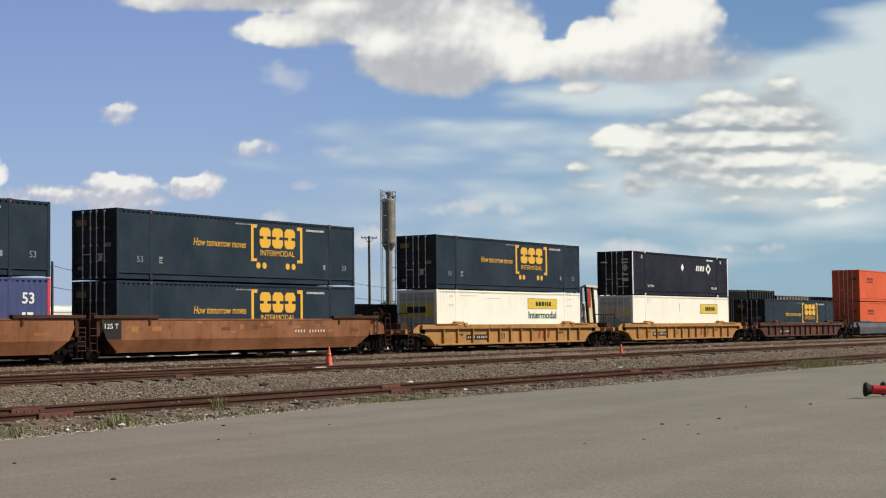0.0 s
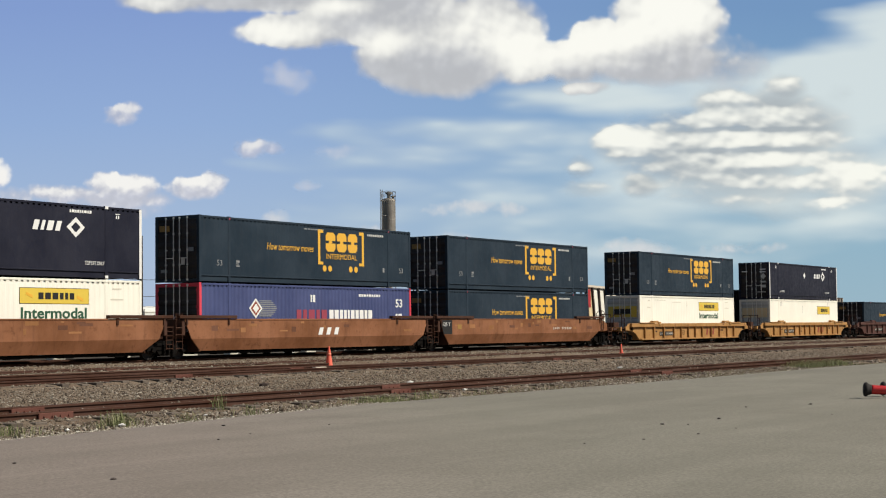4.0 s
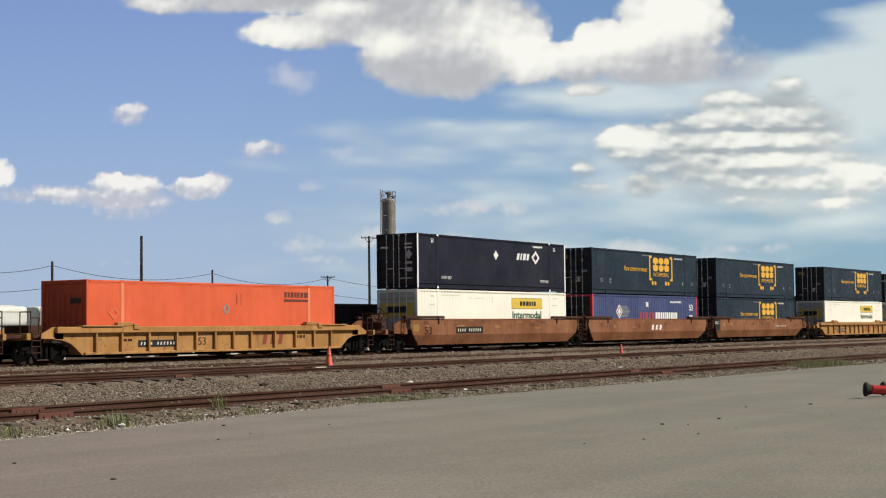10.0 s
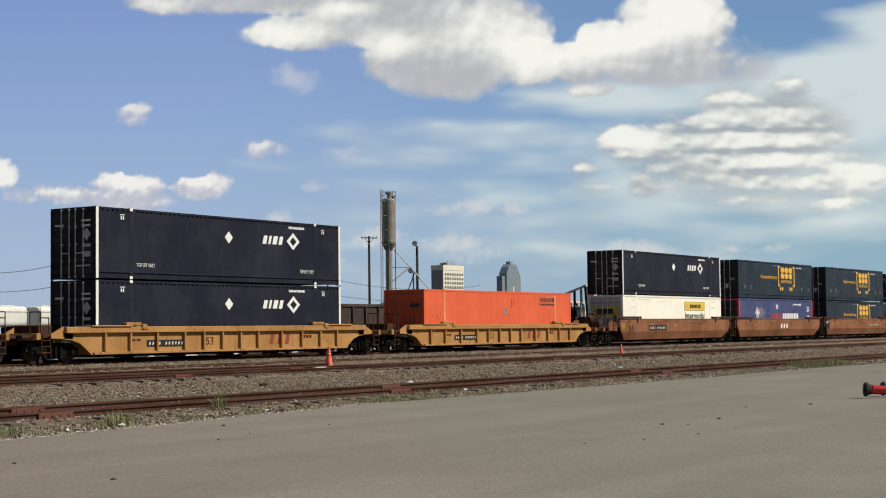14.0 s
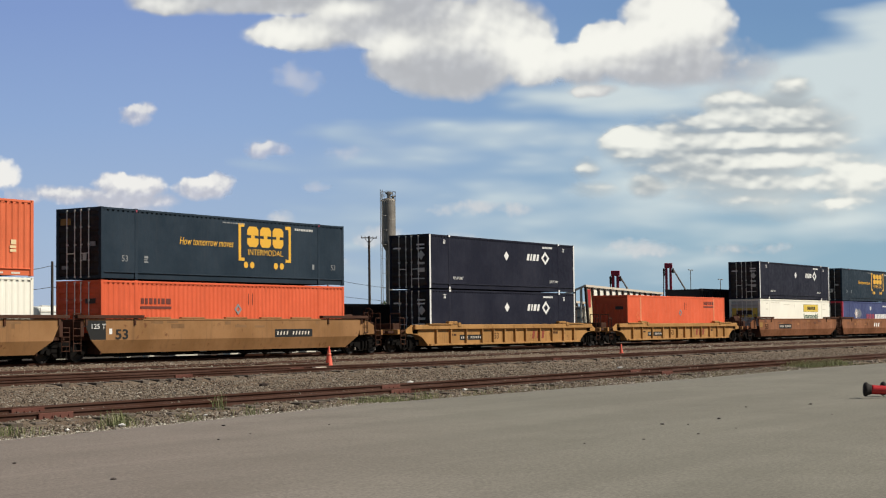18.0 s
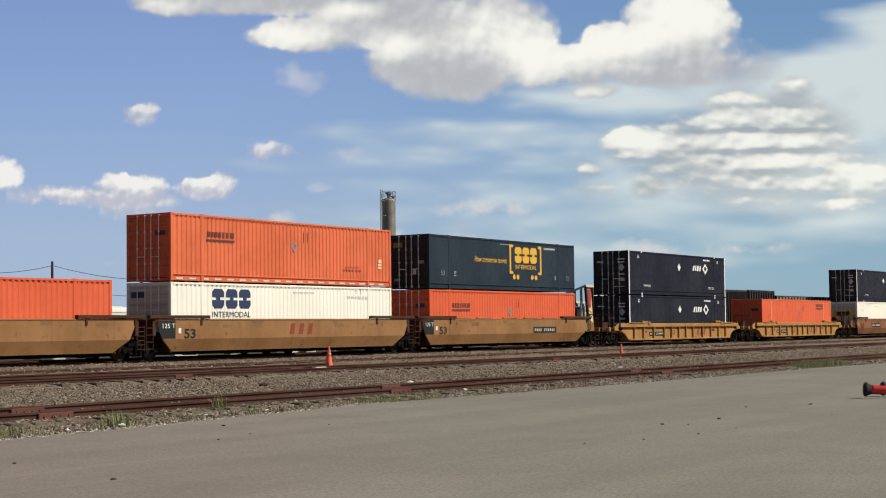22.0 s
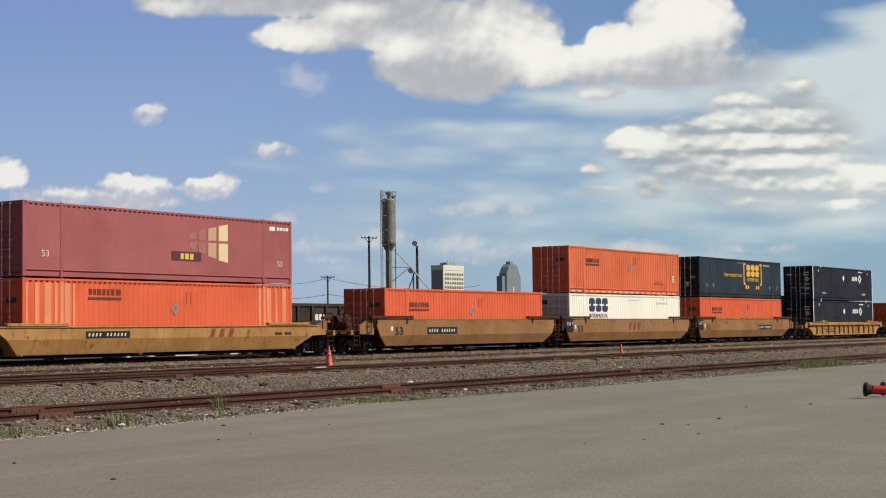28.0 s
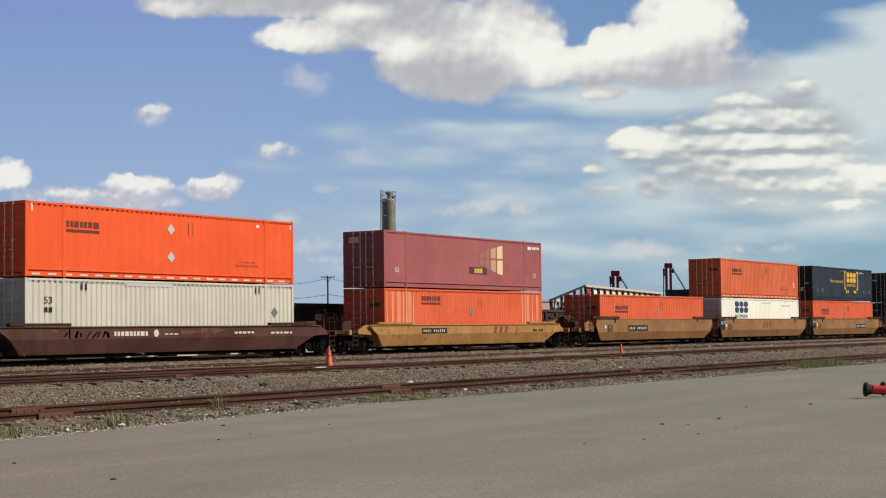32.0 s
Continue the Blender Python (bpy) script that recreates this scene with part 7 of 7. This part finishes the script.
def fallen_delineator(c, d, label):
    t = thing("traffic_delineator", label, "traffic post", "fallen delineators")
    c, d = Vector(c), Vector(d).normalized()
    part("base", turned(bm_new(), [(0.080, -0.045), (0.105, -0.035), (0.120, -0.010), (0.120, 0.010), (0.100, 0.030), (0.088, 0.06), (0.078, 0.085)], c, d), M_RUBBER, t, "black rubber base", True)
    part("tube", turned(bm_new(), [(0.080, 0.085), (0.076, 0.12), (0.070, 0.60), (0.062, 1.02), (0.048, 1.06)], c, d), M_REDTUBE, t, "", True)
    for a in (0.34, 0.66):
        part("band", turned(bm_new(), [(0.0775 - 0.012 * a, a), (0.0765 - 0.012 * a, a + 0.15)], c, d), M_CONEW, t, "white band", True)
fallen_delineator((25.05, 8.05, 0.045), (0.42, -0.90, -0.055), "fallen red delineator post with black rubber base")
fallen_delineator((25.75, 7.98, 0.030), (0.50, -0.86, -0.055), "second fallen red delineator lying behind the first")

board = part("plank", boxed(38.20, 38.75, 29.75, 29.90, -0.11, -0.01, bev=0.008), M_PLANK)
tagged(board, "pale painted plank lying beside the cone", "plank")

def scrap(x, y, z, s_, mat, name, label, seed):
    rng = random.Random(seed)
    bm = bm_new()
    bmesh.ops.create_icosphere(bm, subdivisions=1, radius=s_)
    for v in bm.verts:
        v.co = Vector((v.co.x * rng.uniform(0.7, 1.3), v.co.y * rng.uniform(0.7, 1.3), v.co.z * rng.uniform(0.30, 0.55)))
    ob = part(name, bm, mat)
    ob.matrix_basis = pose(x, y, z + s_ * 0.25, 0, 0, rng.uniform(0, 360))
    return tagged(ob, label, "debris", "scattered debris")
for i, (sx, sy) in enumerate(((14.3, 7.6), (15.1, 7.3), (17.5, 8.2), (17.6, 7.9), (16.1, 7.1), (18.8, 8.0), (17.2, 7.1), (13.1, 11.6), (15.0, 13.2), (15.8, 12.1), (9.9, 11.3), (9.2, 9.3),
                              (14.0, 11.9), (21.7, 8.8), (22.8, 8.2), (20.3, 7.0))):
    scrap(sx, sy, asphalt_height(sx, sy), 0.014 + 0.008 * (i % 3), M_DARKL, "pebble", "small dark stone on the asphalt", i)
for i, (sx, sy, ss) in enumerate(((42.7, 21.4, 0.09), (30.8, 21.1, 0.09), (26.8, 17.0, 0.06), (15.2, 15.2, 0.06), (14.3, 15.3, 0.035), (19.6, 16.3, 0.04), (18.0, 16.2, 0.04))):
    scrap(sx, sy, bed_height(sx, sy) + 0.02, ss, M_CONEW, "litter", "crumpled white litter on the ballast", 50 + i)
scrap(28.3, 23.6, bed_height(28.3, 23.6), 0.15, M_GOND, "scrap_lump", "dark lump of scrap on the ballast", 80)

def tuft(verts, faces, rng, x, y, z, count, h, spread):
    for _ in range(count):
        bx, by = x + rng.normal(0, spread), y + rng.normal(0, spread)
        a, lean = rng.uniform(0, 6.28), rng.uniform(0.05, 1.0)
        k = h * rng.uniform(0.25, 0.95)
        w = 0.0030 * rng.uniform(0.6, 1.6)
        cx, cy = math.cos(a), math.sin(a)
        o = len(verts)
        mx, my = bx + cx * lean * k * 0.42, by + cy * lean * k * 0.42
        verts += [(bx - cy * w, by + cx * w, z), (bx + cy * w, by - cx * w, z), (mx + cy * w * 0.8, my - cx * w * 0.8, z + k * 0.62), (mx - cy * w * 0.8, my + cx * w * 0.8, z + k * 0.62),
                  (bx + cx * lean * k, by + cy * lean * k, z + k)]
        faces += [(o, o + 1, o + 2, o + 3), (o + 3, o + 2, o + 4)]

M_WEED = rock_material("green_weed", (0.13, 0.16, 0.055), (0.21, 0.23, 0.10), (0.32, 0.31, 0.17))
M_DRY = rock_material("dry_grass", (0.15, 0.155, 0.065), (0.22, 0.21, 0.10), (0.30, 0.27, 0.15))
rng = np.random.default_rng(5)
for wx, wy, n, h, sp in ((15.3, 15.4, 90, 0.30, 0.10), (22.3, 15.9, 190, 0.24, 0.24), (23.8, 15.9, 45, 0.26, 0.10), (45.9, 16.6, 260, 0.34, 0.28), (48.3, 16.6, 260, 0.34, 0.28), (13.2, 15.2, 60, 0.2, 0.15),
                         (19.2, 17.0, 22, 0.40, 0.06), (16.6, 15.2, 18, 0.28, 0.08), (25.2, 15.6, 20, 0.22, 0.10), (27.9, 15.6, 30, 0.18, 0.2), (18.0, 15.3, 14, 0.36, 0.06)):
    v, f = [], []
    tuft(v, f, rng, wx, wy, bed_height(wx, wy), int(n * 3.0), h * 0.9, sp * 1.3)
    me = bpy.data.meshes.new("weed")
    me.from_pydata(v, [], f)
    me.materials.append(M_WEED)
    tagged(new("weed", me), "tuft of green weeds growing in the ballast", "weed", "weeds by the track", "stuff")
v, f = [], []
for _ in range(420):
    x = rng.uniform(36, 75)
    y = edge_y(x) + 0.1 + abs(rng.normal(0, 0.7))
    tuft(v, f, rng, x, y, bed_height(x, y), 9, 0.085, 0.14)
for _ in range(220):
    x = rng.uniform(9, 40)
    y = edge_y(x) + 0.1 + abs(rng.normal(0, 0.6))
    tuft(v, f, rng, x, y, bed_height(x, y), 4, 0.15, 0.06)
me = bpy.data.meshes.new("verge_grass")
me.from_pydata(v, [], f)
me.materials.append(M_DRY)
tagged(new("verge_grass", me), "thin dry grass along the asphalt's edge", "grass", "", "stuff")

# ======== what moves ========
def motions():
    """Drifting clouds, the rolling train, its turning wheels."""
    for ob, a, b in DRIFT:
        walk(ob, [(0.0, a), (32.0, b)])
    for ob, x, y, z in MOVERS:
        walk(ob, [(2.0 * i, pose(x + s_, y, z)) for i, s_ in enumerate(RUN)])
    for ob, *_ in MOVERS:
        for w in ob.children:
            if w.name.startswith("wheelset"):
                home = w.matrix_basis.translation.copy()
                rows = []
                for i in range(321):
                    t = i * 0.1
                    k = min(int(t / 2.0), 15)
                    s_ = RUN[k] + (RUN[k + 1] - RUN[k]) * (t / 2.0 - k)
                    rows.append((t, pose(home.x, home.y, home.z, 0, math.degrees(s_ / WHEEL_R) % 360.0, 0)))
                walk(w, rows)

motions()
